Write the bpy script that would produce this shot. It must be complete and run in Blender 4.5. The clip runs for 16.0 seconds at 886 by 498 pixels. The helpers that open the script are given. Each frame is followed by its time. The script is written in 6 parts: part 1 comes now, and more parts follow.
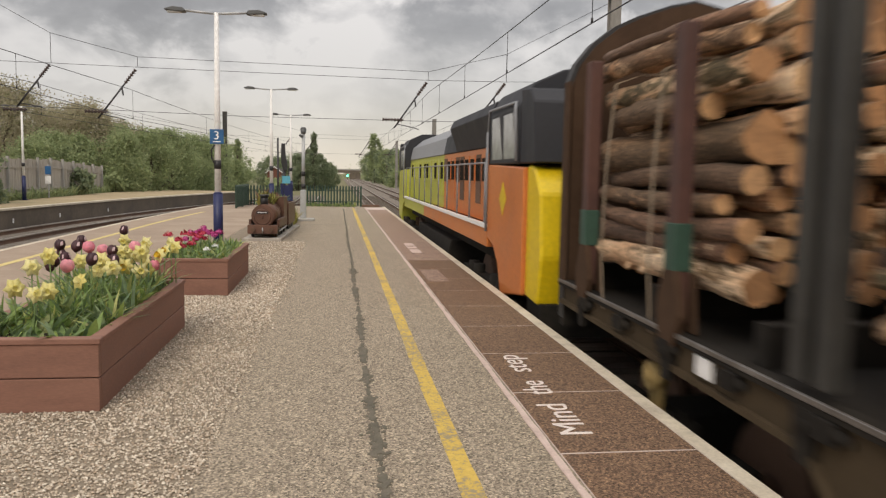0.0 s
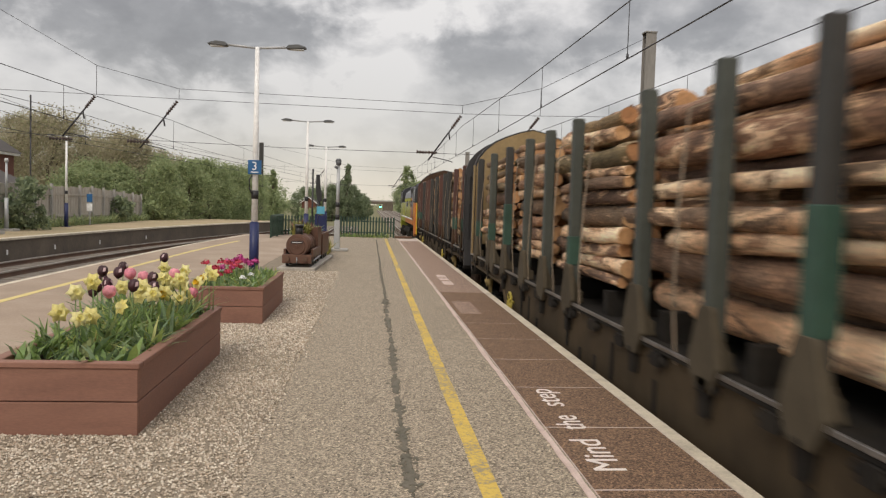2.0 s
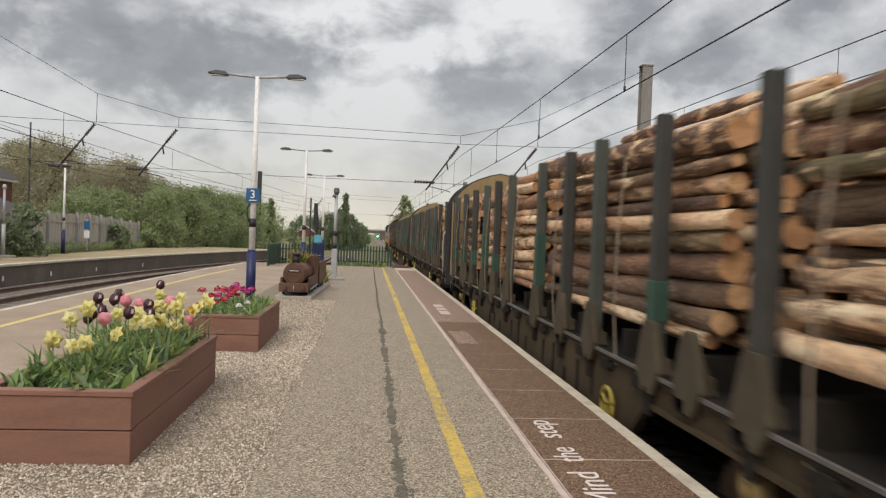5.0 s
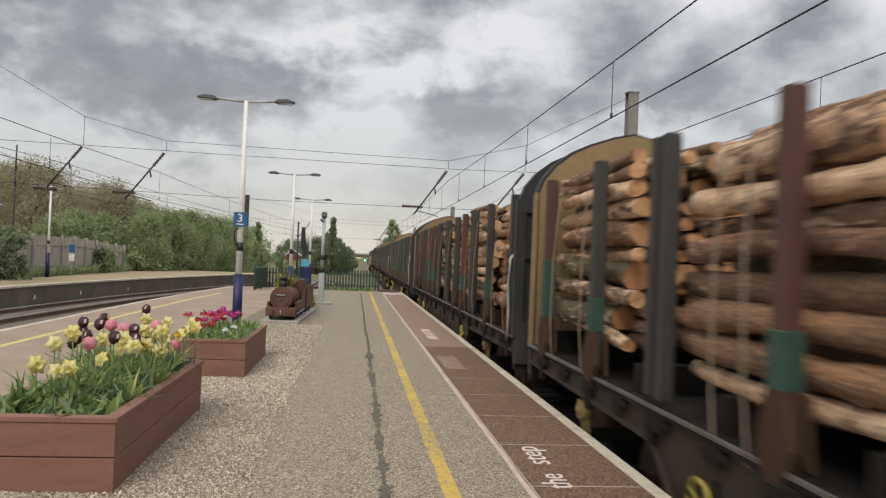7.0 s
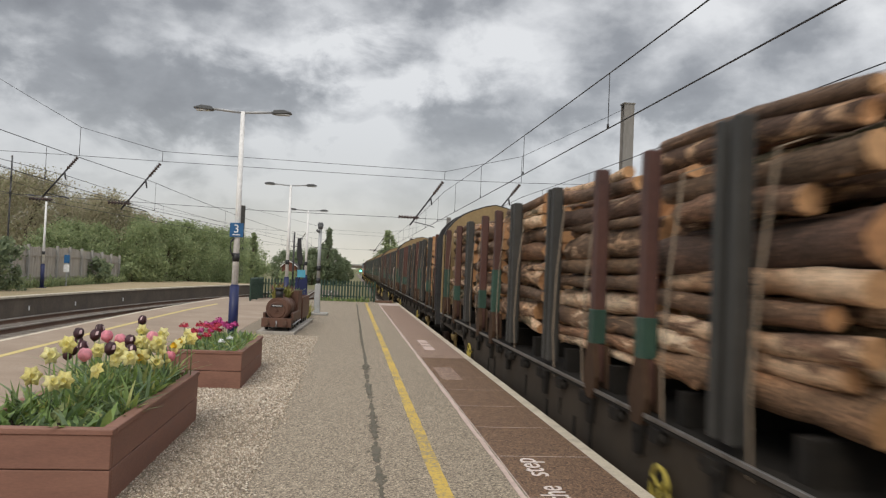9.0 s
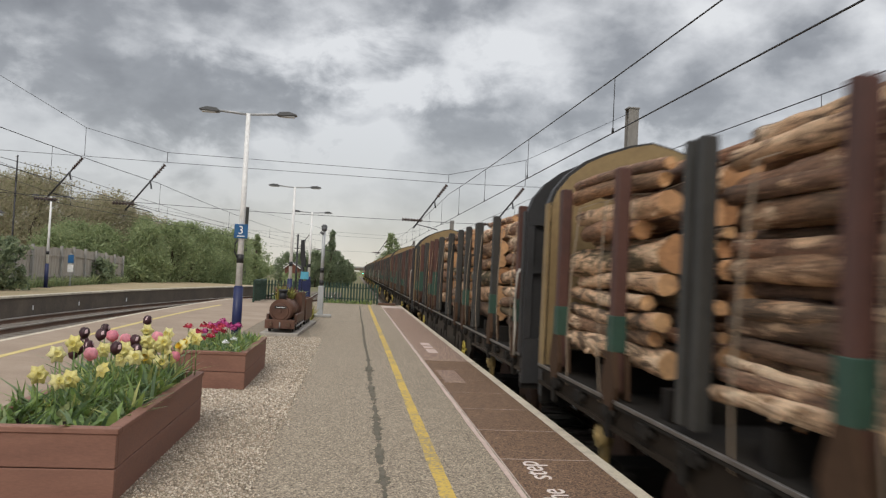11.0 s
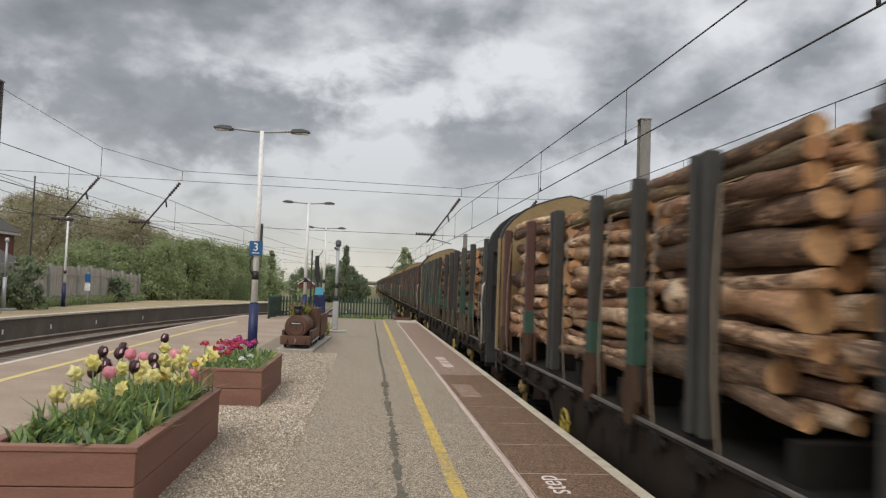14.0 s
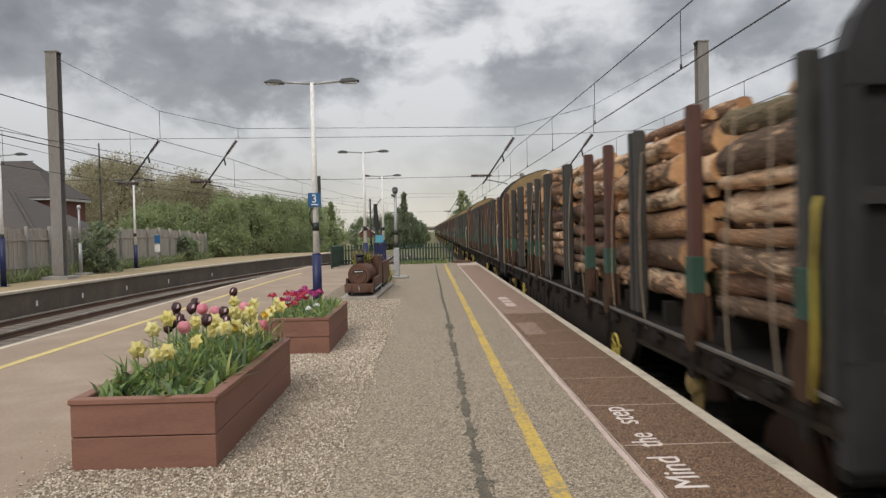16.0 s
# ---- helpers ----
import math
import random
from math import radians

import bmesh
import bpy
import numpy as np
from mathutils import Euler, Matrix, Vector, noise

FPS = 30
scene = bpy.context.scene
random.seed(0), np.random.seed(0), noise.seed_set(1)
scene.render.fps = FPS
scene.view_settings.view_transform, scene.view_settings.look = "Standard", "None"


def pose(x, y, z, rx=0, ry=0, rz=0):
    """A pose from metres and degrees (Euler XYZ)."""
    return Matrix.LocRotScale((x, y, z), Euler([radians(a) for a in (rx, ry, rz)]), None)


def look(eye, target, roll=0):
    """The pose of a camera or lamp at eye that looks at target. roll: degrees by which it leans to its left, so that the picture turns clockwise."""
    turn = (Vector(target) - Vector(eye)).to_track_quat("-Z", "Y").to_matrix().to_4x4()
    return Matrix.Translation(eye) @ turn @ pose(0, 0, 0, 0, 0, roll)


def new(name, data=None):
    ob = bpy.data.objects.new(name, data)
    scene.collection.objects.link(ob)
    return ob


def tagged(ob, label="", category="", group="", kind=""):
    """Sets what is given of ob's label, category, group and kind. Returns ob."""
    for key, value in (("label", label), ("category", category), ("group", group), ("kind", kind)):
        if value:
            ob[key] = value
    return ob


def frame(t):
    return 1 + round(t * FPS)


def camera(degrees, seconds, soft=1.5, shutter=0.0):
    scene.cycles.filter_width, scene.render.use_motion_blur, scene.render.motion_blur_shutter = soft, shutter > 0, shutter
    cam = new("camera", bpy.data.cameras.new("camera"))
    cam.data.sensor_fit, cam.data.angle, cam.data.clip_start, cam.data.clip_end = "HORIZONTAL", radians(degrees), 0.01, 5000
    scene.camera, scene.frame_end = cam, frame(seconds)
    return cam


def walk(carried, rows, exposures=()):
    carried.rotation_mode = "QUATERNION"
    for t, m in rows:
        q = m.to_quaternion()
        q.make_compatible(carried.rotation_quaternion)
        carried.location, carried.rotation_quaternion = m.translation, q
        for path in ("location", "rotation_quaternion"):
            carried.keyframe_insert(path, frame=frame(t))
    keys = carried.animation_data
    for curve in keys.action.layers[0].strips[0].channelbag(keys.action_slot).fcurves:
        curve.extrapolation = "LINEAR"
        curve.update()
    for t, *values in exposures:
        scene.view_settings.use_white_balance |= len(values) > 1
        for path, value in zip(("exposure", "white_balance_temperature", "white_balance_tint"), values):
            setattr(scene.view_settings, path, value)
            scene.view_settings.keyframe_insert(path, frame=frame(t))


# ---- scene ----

cam = camera(59.39, 16.0, soft=1.25, shutter=0.26)
# seconds, x, y, z, tilt, lean, turn
PATH = [
    (0.0, 0.049, 0.028, 1.550, 84.54, -1.05, -7.65),
    (0.5, 0.037, 0.021, 1.557, 85.46, -1.72, -6.71),
    (1.0, 0.040, 0.015, 1.557, 86.29, -1.67, -5.80),
    (1.5, 0.033, -0.001, 1.547, 86.43, -1.63, -5.36),
    (2.0, 0.021, -0.006, 1.551, 86.85, -1.77, -5.28),
    (2.5, 0.012, 0.004, 1.549, 87.27, -2.01, -5.23),
    (3.0, 0.019, 0.006, 1.548, 87.58, -2.03, -5.09),
    (3.5, 0.017, 0.009, 1.549, 87.73, -2.09, -5.05),
    (4.0, 0.025, 0.009, 1.545, 87.96, -2.08, -5.19),
    (6.5, 0.002, 0.002, 1.551, 90.67, -2.47, -5.98),
    (7.0, 0.008, 0.004, 1.552, 90.87, -2.37, -6.41),
    (7.5, 0.001, 0.015, 1.552, 91.14, -2.30, -6.83),
    (8.0, 0.008, 0.005, 1.546, 91.01, -2.33, -6.67),
    (8.5, 0.003, 0.014, 1.550, 91.29, -2.56, -6.50),
    (9.0, -0.006, 0.021, 1.550, 91.68, -2.37, -6.72),
    (11.5, -0.024, -0.001, 1.545, 92.03, -2.97, -6.40),
    (12.0, -0.022, -0.009, 1.550, 92.50, -2.72, -5.93),
    (12.5, -0.027, -0.023, 1.560, 93.16, -2.53, -5.53),
    (13.0, -0.029, -0.027, 1.554, 93.18, -2.50, -5.26),
    (13.5, -0.026, -0.016, 1.554, 93.10, -2.09, -5.54),
    (14.0, -0.034, -0.002, 1.550, 92.87, -2.06, -5.48),
    (14.5, -0.036, -0.018, 1.550, 92.58, -2.61, -5.18),
    (15.0, -0.031, -0.014, 1.549, 92.80, -2.36, -4.80),
    (15.5, -0.021, -0.018, 1.540, 91.53, -1.43, -2.17),
    (16.0, -0.018, -0.017, 1.537, 88.61, 1.33, -1.12),
]
# the picture starts warmer and settles
TINTS = ((0.0, 0.12, 7050, 13), (2.5, 0.10, 6900, 12), (4.0, 0.10, 6800, 11), (8.0, 0.04, 6600, 10), (13.0, 0.0, 6500, 10), (16.0, 0.0, 6600, 11))
walk(cam, [(t, pose(*v)) for t, *v in PATH], TINTS)
# bearing, height, spread in both, and weight of the cloud banks that stand out
BANKS = (
    (-11, 11.5, 9, 2.6, 0.29), (-22, 15, 8, 3.0, 0.20), (-16, 19, 12, 3.0, 0.15), (12, 11, 7, 2.6, 0.18), (5, 17, 6, 2.0, 0.04), (24, 14, 9, 4, 0.08), (3, 21, 14, 4, -0.02),
    (2.5, 12.5, 4.0, 2.0, -0.34), (-2, 14.5, 4.5, 2.0, -0.20), (6, 16.0, 7, 1.8, -0.14), (20, 9.5, 8, 1.6, -0.20), (-14, 6.5, 9, 1.6, -0.20), (-26, 9, 8, 2, -0.18), (0, 7, 9, 2.5, -0.12),
)
ZENITH, SUN = 2.0, 1.35

# ---- world and light ----
world = bpy.data.worlds.new("overcast")
scene.world = world
world.use_nodes = True
wt = world.node_tree
wt.nodes.clear()


def wnode(kind, **values):
    n = wt.nodes.new(kind)
    for k, v in values.items():
        n.inputs[k].default_value = v
    return n


def wmath(op, a, b=None, c=None, clamp=False):
    n = wt.nodes.new("ShaderNodeMath")
    n.operation, n.use_clamp = op, clamp
    for i, v in enumerate((a, b, c)):
        if v is None:
            continue
        if isinstance(v, (int, float)):
            n.inputs[i].default_value = v
        else:
            wt.links.new(v, n.inputs[i])
    return n.outputs[0]


def wmix(f, a, b):
    n = wt.nodes.new("ShaderNodeMix")
    n.data_type = "RGBA"
    for i, v in ((0, f), (6, a), (7, b)):
        if isinstance(v, (int, float)):
            n.inputs[i].default_value = v
        elif isinstance(v, tuple):
            n.inputs[i].default_value = (*v, 1)
        else:
            wt.links.new(v, n.inputs[i])
    return n.outputs[2]


coord = wnode("ShaderNodeTexCoord")
sep = wnode("ShaderNodeSeparateXYZ")
wt.links.new(coord.outputs["Generated"], sep.inputs[0])
dx, dy, dz = sep.outputs
up = wmath("MAXIMUM", dz, 0.0)
comb = wnode("ShaderNodeCombineXYZ")
wt.links.new(dx, comb.inputs[0])
wt.links.new(dy, comb.inputs[1])
wt.links.new(wmath("MULTIPLY", dz, 1.6), comb.inputs[2])


def cloud_noise(scale, detail, offset, rough=0.55, twist=0.4):
    m = wnode("ShaderNodeVectorMath")
    m.operation = "ADD"
    wt.links.new(comb.outputs[0], m.inputs[0])
    m.inputs[1].default_value = offset
    n = wnode("ShaderNodeTexNoise", Scale=scale, Detail=detail, Roughness=rough, Distortion=twist)
    wt.links.new(m.outputs[0], n.inputs["Vector"])
    return n.outputs[0]


broad = cloud_noise(2.6, 2.0, (3.1, 1.7, 0.0), 0.5, 0.2)
mid = cloud_noise(7.5, 9.0, (0.4, 5.2, 1.0), 0.50, 0.1)
fine = cloud_noise(24.0, 5.0, (7.4, 2.2, 3.0), 0.6, 0.2)
# the banks' edges are drawn ragged by these two
ragged, billow = cloud_noise(9.0, 7.0, (2.2, 8.1, 4.0), 0.58, 0.3), cloud_noise(11.0, 7.0, (5.7, 0.6, 9.0), 0.58, 0.3)


def bank(az, el, waz, wel):
    """A soft bank of cloud round a bearing and a height, in degrees."""
    bearing = wmath("ADD", wmath("ARCTAN2", dx, dy), wmath("MULTIPLY", wmath("SUBTRACT", ragged, 0.5), 0.34))
    rise = wmath("ADD", wmath("ARCSINE", dz), wmath("MULTIPLY", wmath("SUBTRACT", billow, 0.5), 0.20))
    a = wmath("DIVIDE", wmath("SUBTRACT", bearing, radians(az)), radians(waz))
    e = wmath("DIVIDE", wmath("SUBTRACT", rise, radians(el)), radians(wel))
    d = wmath("ADD", wmath("MULTIPLY", a, a), wmath("MULTIPLY", e, e))
    return wmath("POWER", 2.718, wmath("MULTIPLY", d, -1.0))


cover = wmath("ADD", wmath("MULTIPLY", broad, 0.40), wmath("ADD", wmath("MULTIPLY", mid, 0.96), wmath("MULTIPLY", fine, 0.14)))
cover = wmath("SUBTRACT", cover, 0.175)
for az, el, waz, wel, much in BANKS:
    cover = wmath("ADD", cover, wmath("MULTIPLY", bank(az, el, waz, wel), much))
ramp = wnode("ShaderNodeValToRGB")
wt.links.new(cover, ramp.inputs[0])
cr = ramp.color_ramp
cr.elements[0].position, cr.elements[0].color = 0.44, (0.725, 0.735, 0.745, 1)
cr.elements[1].position, cr.elements[1].color = 0.92, (0.175, 0.178, 0.188, 1)
for p, c in ((0.54, (0.59, 0.60, 0.615)), (0.63, (0.44, 0.45, 0.465)), (0.74, (0.27, 0.278, 0.292))):
    cr.elements.new(p).color = (*c, 1)
# pale, slightly yellow band low over the horizon
low = wmath("POWER", 2.718, wmath("MULTIPLY", wmath("MULTIPLY", up, up), -34.0))
near_ground = wmath("POWER", 2.718, wmath("MULTIPLY", up, -13.0))
ahead = wmath("POWER", wmath("MAXIMUM", dy, 0.0), 24.0)
hor = wmix(wmath("MULTIPLY", ahead, near_ground), (0.42, 0.425, 0.435), (0.70, 0.66, 0.56))
clouds = wmix(wmath("MULTIPLY", low, 0.85, clamp=True), ramp.outputs[0], hor)
# overcast sky: the zenith is far brighter than the band near the horizon
gain = wmath("ADD", 1.0, wmath("MULTIPLY", wmath("POWER", wmath("SMOOTH_MAX", wmath("SUBTRACT", up, 0.36), 0.0, 0.05), 1.2), ZENITH))
sky = wnode("ShaderNodeTexSky")
sky.sky_type, sky.sun_disc = "NISHITA", False
sky.sun_elevation, sky.sun_rotation = radians(41), radians(-160)
back_sky, back_cloud, add = wnode("ShaderNodeBackground", Strength=0.012), wnode("ShaderNodeBackground"), wnode("ShaderNodeAddShader")
wt.links.new(sky.outputs[0], back_sky.inputs[0])
wt.links.new(clouds, back_cloud.inputs[0])
wt.links.new(gain, back_cloud.inputs[1])
out = wnode("ShaderNodeOutputWorld")
wt.links.new(back_sky.outputs[0], add.inputs[0])
wt.links.new(back_cloud.outputs[0], add.inputs[1])
wt.links.new(add.outputs[0], out.inputs[0])

sun = new("sun", bpy.data.lights.new("sun", "SUN"))
sun.data.energy, sun.data.angle, sun.data.color = SUN, radians(25), (1.0, 0.92, 0.80)
sun.matrix_world = look((-6, -16, 15), (0, 0, 0))

# ---- materials ----
def material(name, rough=0.8, metal=0.0):
    m = bpy.data.materials.new(name)
    m.use_nodes = True
    b = m.node_tree.nodes["Principled BSDF"]
    b.inputs["Roughness"].default_value, b.inputs["Metallic"].default_value = rough, metal
    return m, m.node_tree, b


def tnode(nt, kind, **values):
    n = nt.nodes.new(kind)
    for k, v in values.items():
        n.inputs[k.replace("_", " ")].default_value = v
    return n


def tmix(nt, f, a, b, blend="MIX"):
    n = nt.nodes.new("ShaderNodeMix")
    n.data_type, n.blend_type = "RGBA", blend
    for i, v in ((0, f), (6, a), (7, b)):
        if isinstance(v, (int, float)):
            n.inputs[i].default_value = v
        elif isinstance(v, tuple):
            n.inputs[i].default_value = (*v, 1)
        else:
            nt.links.new(v, n.inputs[i])
    return n.outputs[2]


def tramp(nt, value, stops):
    n = nt.nodes.new("ShaderNodeValToRGB")
    nt.links.new(value, n.inputs[0])
    e = n.color_ramp.elements
    e[0].position, e[0].color = stops[0][0], (*stops[0][1], 1)
    e[1].position, e[1].color = stops[-1][0], (*stops[-1][1], 1)
    for p, c in stops[1:-1]:
        e.new(p).color = (*c, 1)
    return n.outputs[0]


def tcoord(nt, scale=(1, 1, 1), shift=True, moved=True):
    """Object coordinates, moved by the object's own random number so that repeats differ."""
    c = nt.nodes.new("ShaderNodeTexCoord")
    m = nt.nodes.new("ShaderNodeMapping")
    m.inputs["Scale"].default_value = scale
    nt.links.new(c.outputs["Object"], m.inputs["Vector"])
    if moved:
        info = nt.nodes.new("ShaderNodeObjectInfo")
        k = nt.nodes.new("ShaderNodeMath")
        k.operation = "MULTIPLY"
        k.inputs[1].default_value = 37.0
        nt.links.new(info.outputs["Random"], k.inputs[0])
        nt.links.new(k.outputs[0], m.inputs["Location"])
    return m.outputs[0]


def tnoise(nt, vec, scale, detail=4.0, rough=0.6, twist=0.0):
    n = tnode(nt, "ShaderNodeTexNoise", Scale=scale, Detail=detail, Roughness=rough, Distortion=twist)
    nt.links.new(vec, n.inputs["Vector"])
    return n.outputs[0]


def tbump(nt, b, height, strength, distance):
    n = tnode(nt, "ShaderNodeBump", Strength=strength, Distance=distance)
    nt.links.new(height, n.inputs["Height"])
    nt.links.new(n.outputs[0], b.inputs["Normal"])


def worn(name, base, dark, light, rough=0.75, metal=0.0, big=1.2, small=18.0, bump=0.15, depth=0.004, stretch=(1, 1, 1), spread=0.12, grime=0.45, sheen=0.5):
    """A surface with stains at a large scale, grain at a small one, and relief."""
    m, nt, b = material(name, rough, metal)
    b.inputs["Specular IOR Level"].default_value = sheen
    v = tcoord(nt, stretch)
    n1, n2 = tnoise(nt, v, big, 5, 0.62, 0.4), tnoise(nt, v, small, 5, 0.65)
    c = tramp(nt, n1, ((0.5 - spread * 1.6, dark), (0.5, base), (0.5 + spread * 1.6, light)))
    g = tramp(nt, n2, ((0.3, tuple(x * 0.72 for x in base)), (0.7, tuple(min(1, x * 1.25) for x in base))))
    c = tmix(nt, grime, c, g)
    nt.links.new(c, b.inputs["Base Color"])
    r = tramp(nt, n1, ((0.3, (rough * 0.85,) * 3), (0.7, (min(1, rough * 1.12),) * 3)))
    nt.links.new(r, b.inputs["Roughness"])
    tbump(nt, b, n2, bump, depth)
    return m


def shades(name, colours, rough=0.6, grain=30.0, bump=0.1, depth=0.002, per="Random", glow=0.0):
    """A colour chosen per object or per loose piece, with grain."""
    m, nt, b = material(name, rough)
    if per == "Random":
        pick = nt.nodes.new("ShaderNodeObjectInfo").outputs["Random"]
    else:
        pick = nt.nodes.new("ShaderNodeNewGeometry").outputs["Random Per Island"]
    k = len(colours) - 1
    c = tramp(nt, pick, tuple((i / k, q) for i, q in enumerate(colours)))
    v = tcoord(nt, moved=False)
    n = tnoise(nt, v, grain, 4)
    c = tmix(nt, 0.5, c, tmix(nt, 1.0, c, tramp(nt, n, ((0.3, (0.55,) * 3), (0.7, (1.3,) * 3))), "MULTIPLY"))
    nt.links.new(c, b.inputs["Base Color"])
    tbump(nt, b, n, bump, depth)
    if glow:
        # thin leaves and petals let part of the light through
        thin = tnode(nt, "ShaderNodeBsdfTranslucent")
        nt.links.new(c, thin.inputs["Color"])
        both = tnode(nt, "ShaderNodeMixShader", Fac=glow)
        nt.links.new(b.outputs[0], both.inputs[1])
        nt.links.new(thin.outputs[0], both.inputs[2])
        nt.links.new(both.outputs[0], nt.nodes["Material Output"].inputs[0])
    return m


def asphalt_material(name, base, dark, light, speck):
    m, nt, b = material(name, 0.9)
    v = tcoord(nt, moved=False)
    broad, stain = tnoise(nt, v, 0.35, 5, 0.6, 0.6), tnoise(nt, v, 2.6, 6, 0.7, 0.3)
    vor = tnode(nt, "ShaderNodeTexVoronoi", Scale=70.0)
    nt.links.new(v, vor.inputs["Vector"])
    grit = tnoise(nt, v, 34, 4, 0.75)
    c = tramp(nt, broad, ((0.3, dark), (0.5, base), (0.7, light)))
    c = tmix(nt, 0.35, c, tramp(nt, stain, ((0.32, dark), (0.68, light))))
    c = tmix(nt, 0.7, c, tramp(nt, vor.outputs["Color"], ((0.16, tuple(x * 0.20 for x in base)), (0.48, base), (0.80, tuple(x * 1.1 for x in speck)))))
    c = tmix(nt, 0.35, c, tramp(nt, grit, ((0.35, tuple(x * 0.45 for x in base)), (0.65, speck))))
    chip = tnode(nt, "ShaderNodeTexVoronoi", Scale=105.0)
    nt.links.new(v, chip.inputs["Vector"])
    c = tmix(nt, 1.0, c, tramp(nt, chip.outputs["Color"], ((0.10, (0.28,) * 3), (0.30, (0.74,) * 3), (0.62, (0.95,) * 3), (0.84, (1.50, 1.48, 1.45)))), "MULTIPLY")
    nt.links.new(c, b.inputs["Base Color"])
    tbump(nt, b, vor.outputs["Distance"], 0.6, 0.008)
    return m


def bark_material(name="bark", lightness=1.0, bare=0.0):
    """Scaly bark with torn patches of pale wood; some trunks are mossy, some nearly bare."""
    m, nt, b = material(name, 0.88)
    v, w = tcoord(nt, (1, 0.34, 1)), tcoord(nt, (1, 0.6, 1))
    n1, n2, n3 = tnoise(nt, v, 6.0, 8, 0.74, 0.9), tnoise(nt, w, 30, 6, 0.75, 0.5), tnoise(nt, v, 2.2, 4, 0.6, 0.5)
    scale_ = tnode(nt, "ShaderNodeTexVoronoi", Scale=24.0)
    scale_.feature = "DISTANCE_TO_EDGE"
    nt.links.new(w, scale_.inputs["Vector"])
    info = nt.nodes.new("ShaderNodeObjectInfo").outputs["Random"]
    tone = tramp(nt, info, ((0.0, (0.12, 0.070, 0.050)), (0.2, (0.24, 0.140, 0.092)), (0.4, (0.15, 0.105, 0.070)), (0.6, (0.33, 0.180, 0.105)), (0.75, (0.13, 0.115, 0.062)), (0.88, (0.22, 0.118, 0.075)), (1.0, (0.40, 0.235, 0.130))))
    tone = tmix(nt, 0.75, tone, tmix(nt, 1.0, tone, tramp(nt, n3, ((0.34, (0.45, 0.47, 0.46)), (0.5, (0.95,) * 3), (0.64, (1.65, 1.5, 1.35)))), "MULTIPLY"))
    peel = tramp(nt, n3, ((0.36, (0.44, 0.25, 0.14)), (0.5, (0.60, 0.40, 0.25)), (0.64, (0.74, 0.56, 0.39))))
    lift = tnode(nt, "ShaderNodeMapRange")
    lift.inputs[3].default_value, lift.inputs[4].default_value = -0.20 + bare, 0.07 + bare
    k, kk, where = tnode(nt, "ShaderNodeMath"), tnode(nt, "ShaderNodeMath"), tnode(nt, "ShaderNodeMath")
    k.operation, kk.operation, where.operation = "FRACT", "MULTIPLY", "ADD"
    kk.inputs[1].default_value = 7.31
    nt.links.new(info, kk.inputs[0])
    nt.links.new(kk.outputs[0], k.inputs[0])
    nt.links.new(k.outputs[0], lift.inputs[0])
    nt.links.new(n1, where.inputs[0])
    nt.links.new(lift.outputs[0], where.inputs[1])
    f = tramp(nt, where.outputs[0], ((0.49, (0, 0, 0)), (0.54, (1, 1, 1))))
    crack = tramp(nt, scale_.outputs["Distance"], ((0.0, (0.38,) * 3), (0.22, (1.08,) * 3)))
    bark = tmix(nt, 0.85, tone, tmix(nt, 1.0, tone, crack, "MULTIPLY"))
    c = tmix(nt, f, bark, peel)
    c = tmix(nt, 0.8, c, tmix(nt, 1.0, c, tramp(nt, n2, ((0.34, (0.30,) * 3), (0.52, (0.95,) * 3), (0.68, (1.6,) * 3))), "MULTIPLY"))
    # this factor makes the whole bark colour lighter or darker
    c = tmix(nt, 1.0, c, (lightness, lightness, lightness), "MULTIPLY")
    c.node.clamp_result = True
    nt.links.new(c, b.inputs["Base Color"])
    tbump(nt, b, tmix(nt, 0.5, n2, n1), 1.0, 0.035)
    return m


def cut_wood_material():
    m, nt, b = material("cut_wood", 0.8)
    v = tcoord(nt)
    info = nt.nodes.new("ShaderNodeObjectInfo").outputs["Random"]
    n = tnoise(nt, v, 9.0, 5, 0.7, 1.2)
    c = tramp(nt, info, ((0.0, (0.48, 0.255, 0.125)), (0.4, (0.58, 0.36, 0.19)), (0.7, (0.38, 0.19, 0.09)), (1.0, (0.50, 0.29, 0.14))))
    c = tmix(nt, 0.55, c, tmix(nt, 1.0, c, tramp(nt, n, ((0.35, (0.55, 0.5, 0.45)), (0.62, (1.25, 1.2, 1.1)))), "MULTIPLY"))
    nt.links.new(c, b.inputs["Base Color"])
    tbump(nt, b, n, 0.3, 0.004)
    return m


def plain(name, colour, rough=0.5, metal=0.0):
    m, nt, b = material(name, rough, metal)
    v = tcoord(nt)
    n = tnoise(nt, v, 6.0, 5, 0.65)
    c = tramp(nt, n, ((0.3, tuple(x * 0.78 for x in colour)), (0.7, tuple(min(1, x * 1.15) for x in colour))))
    nt.links.new(c, b.inputs["Base Color"])
    return m


def lit(name, colour, strength):
    m, nt, b = material(name, 0.4)
    b.inputs["Base Color"].default_value = (*colour, 1)
    b.inputs["Emission Color"].default_value, b.inputs["Emission Strength"].default_value = (*colour, 1), strength
    return m


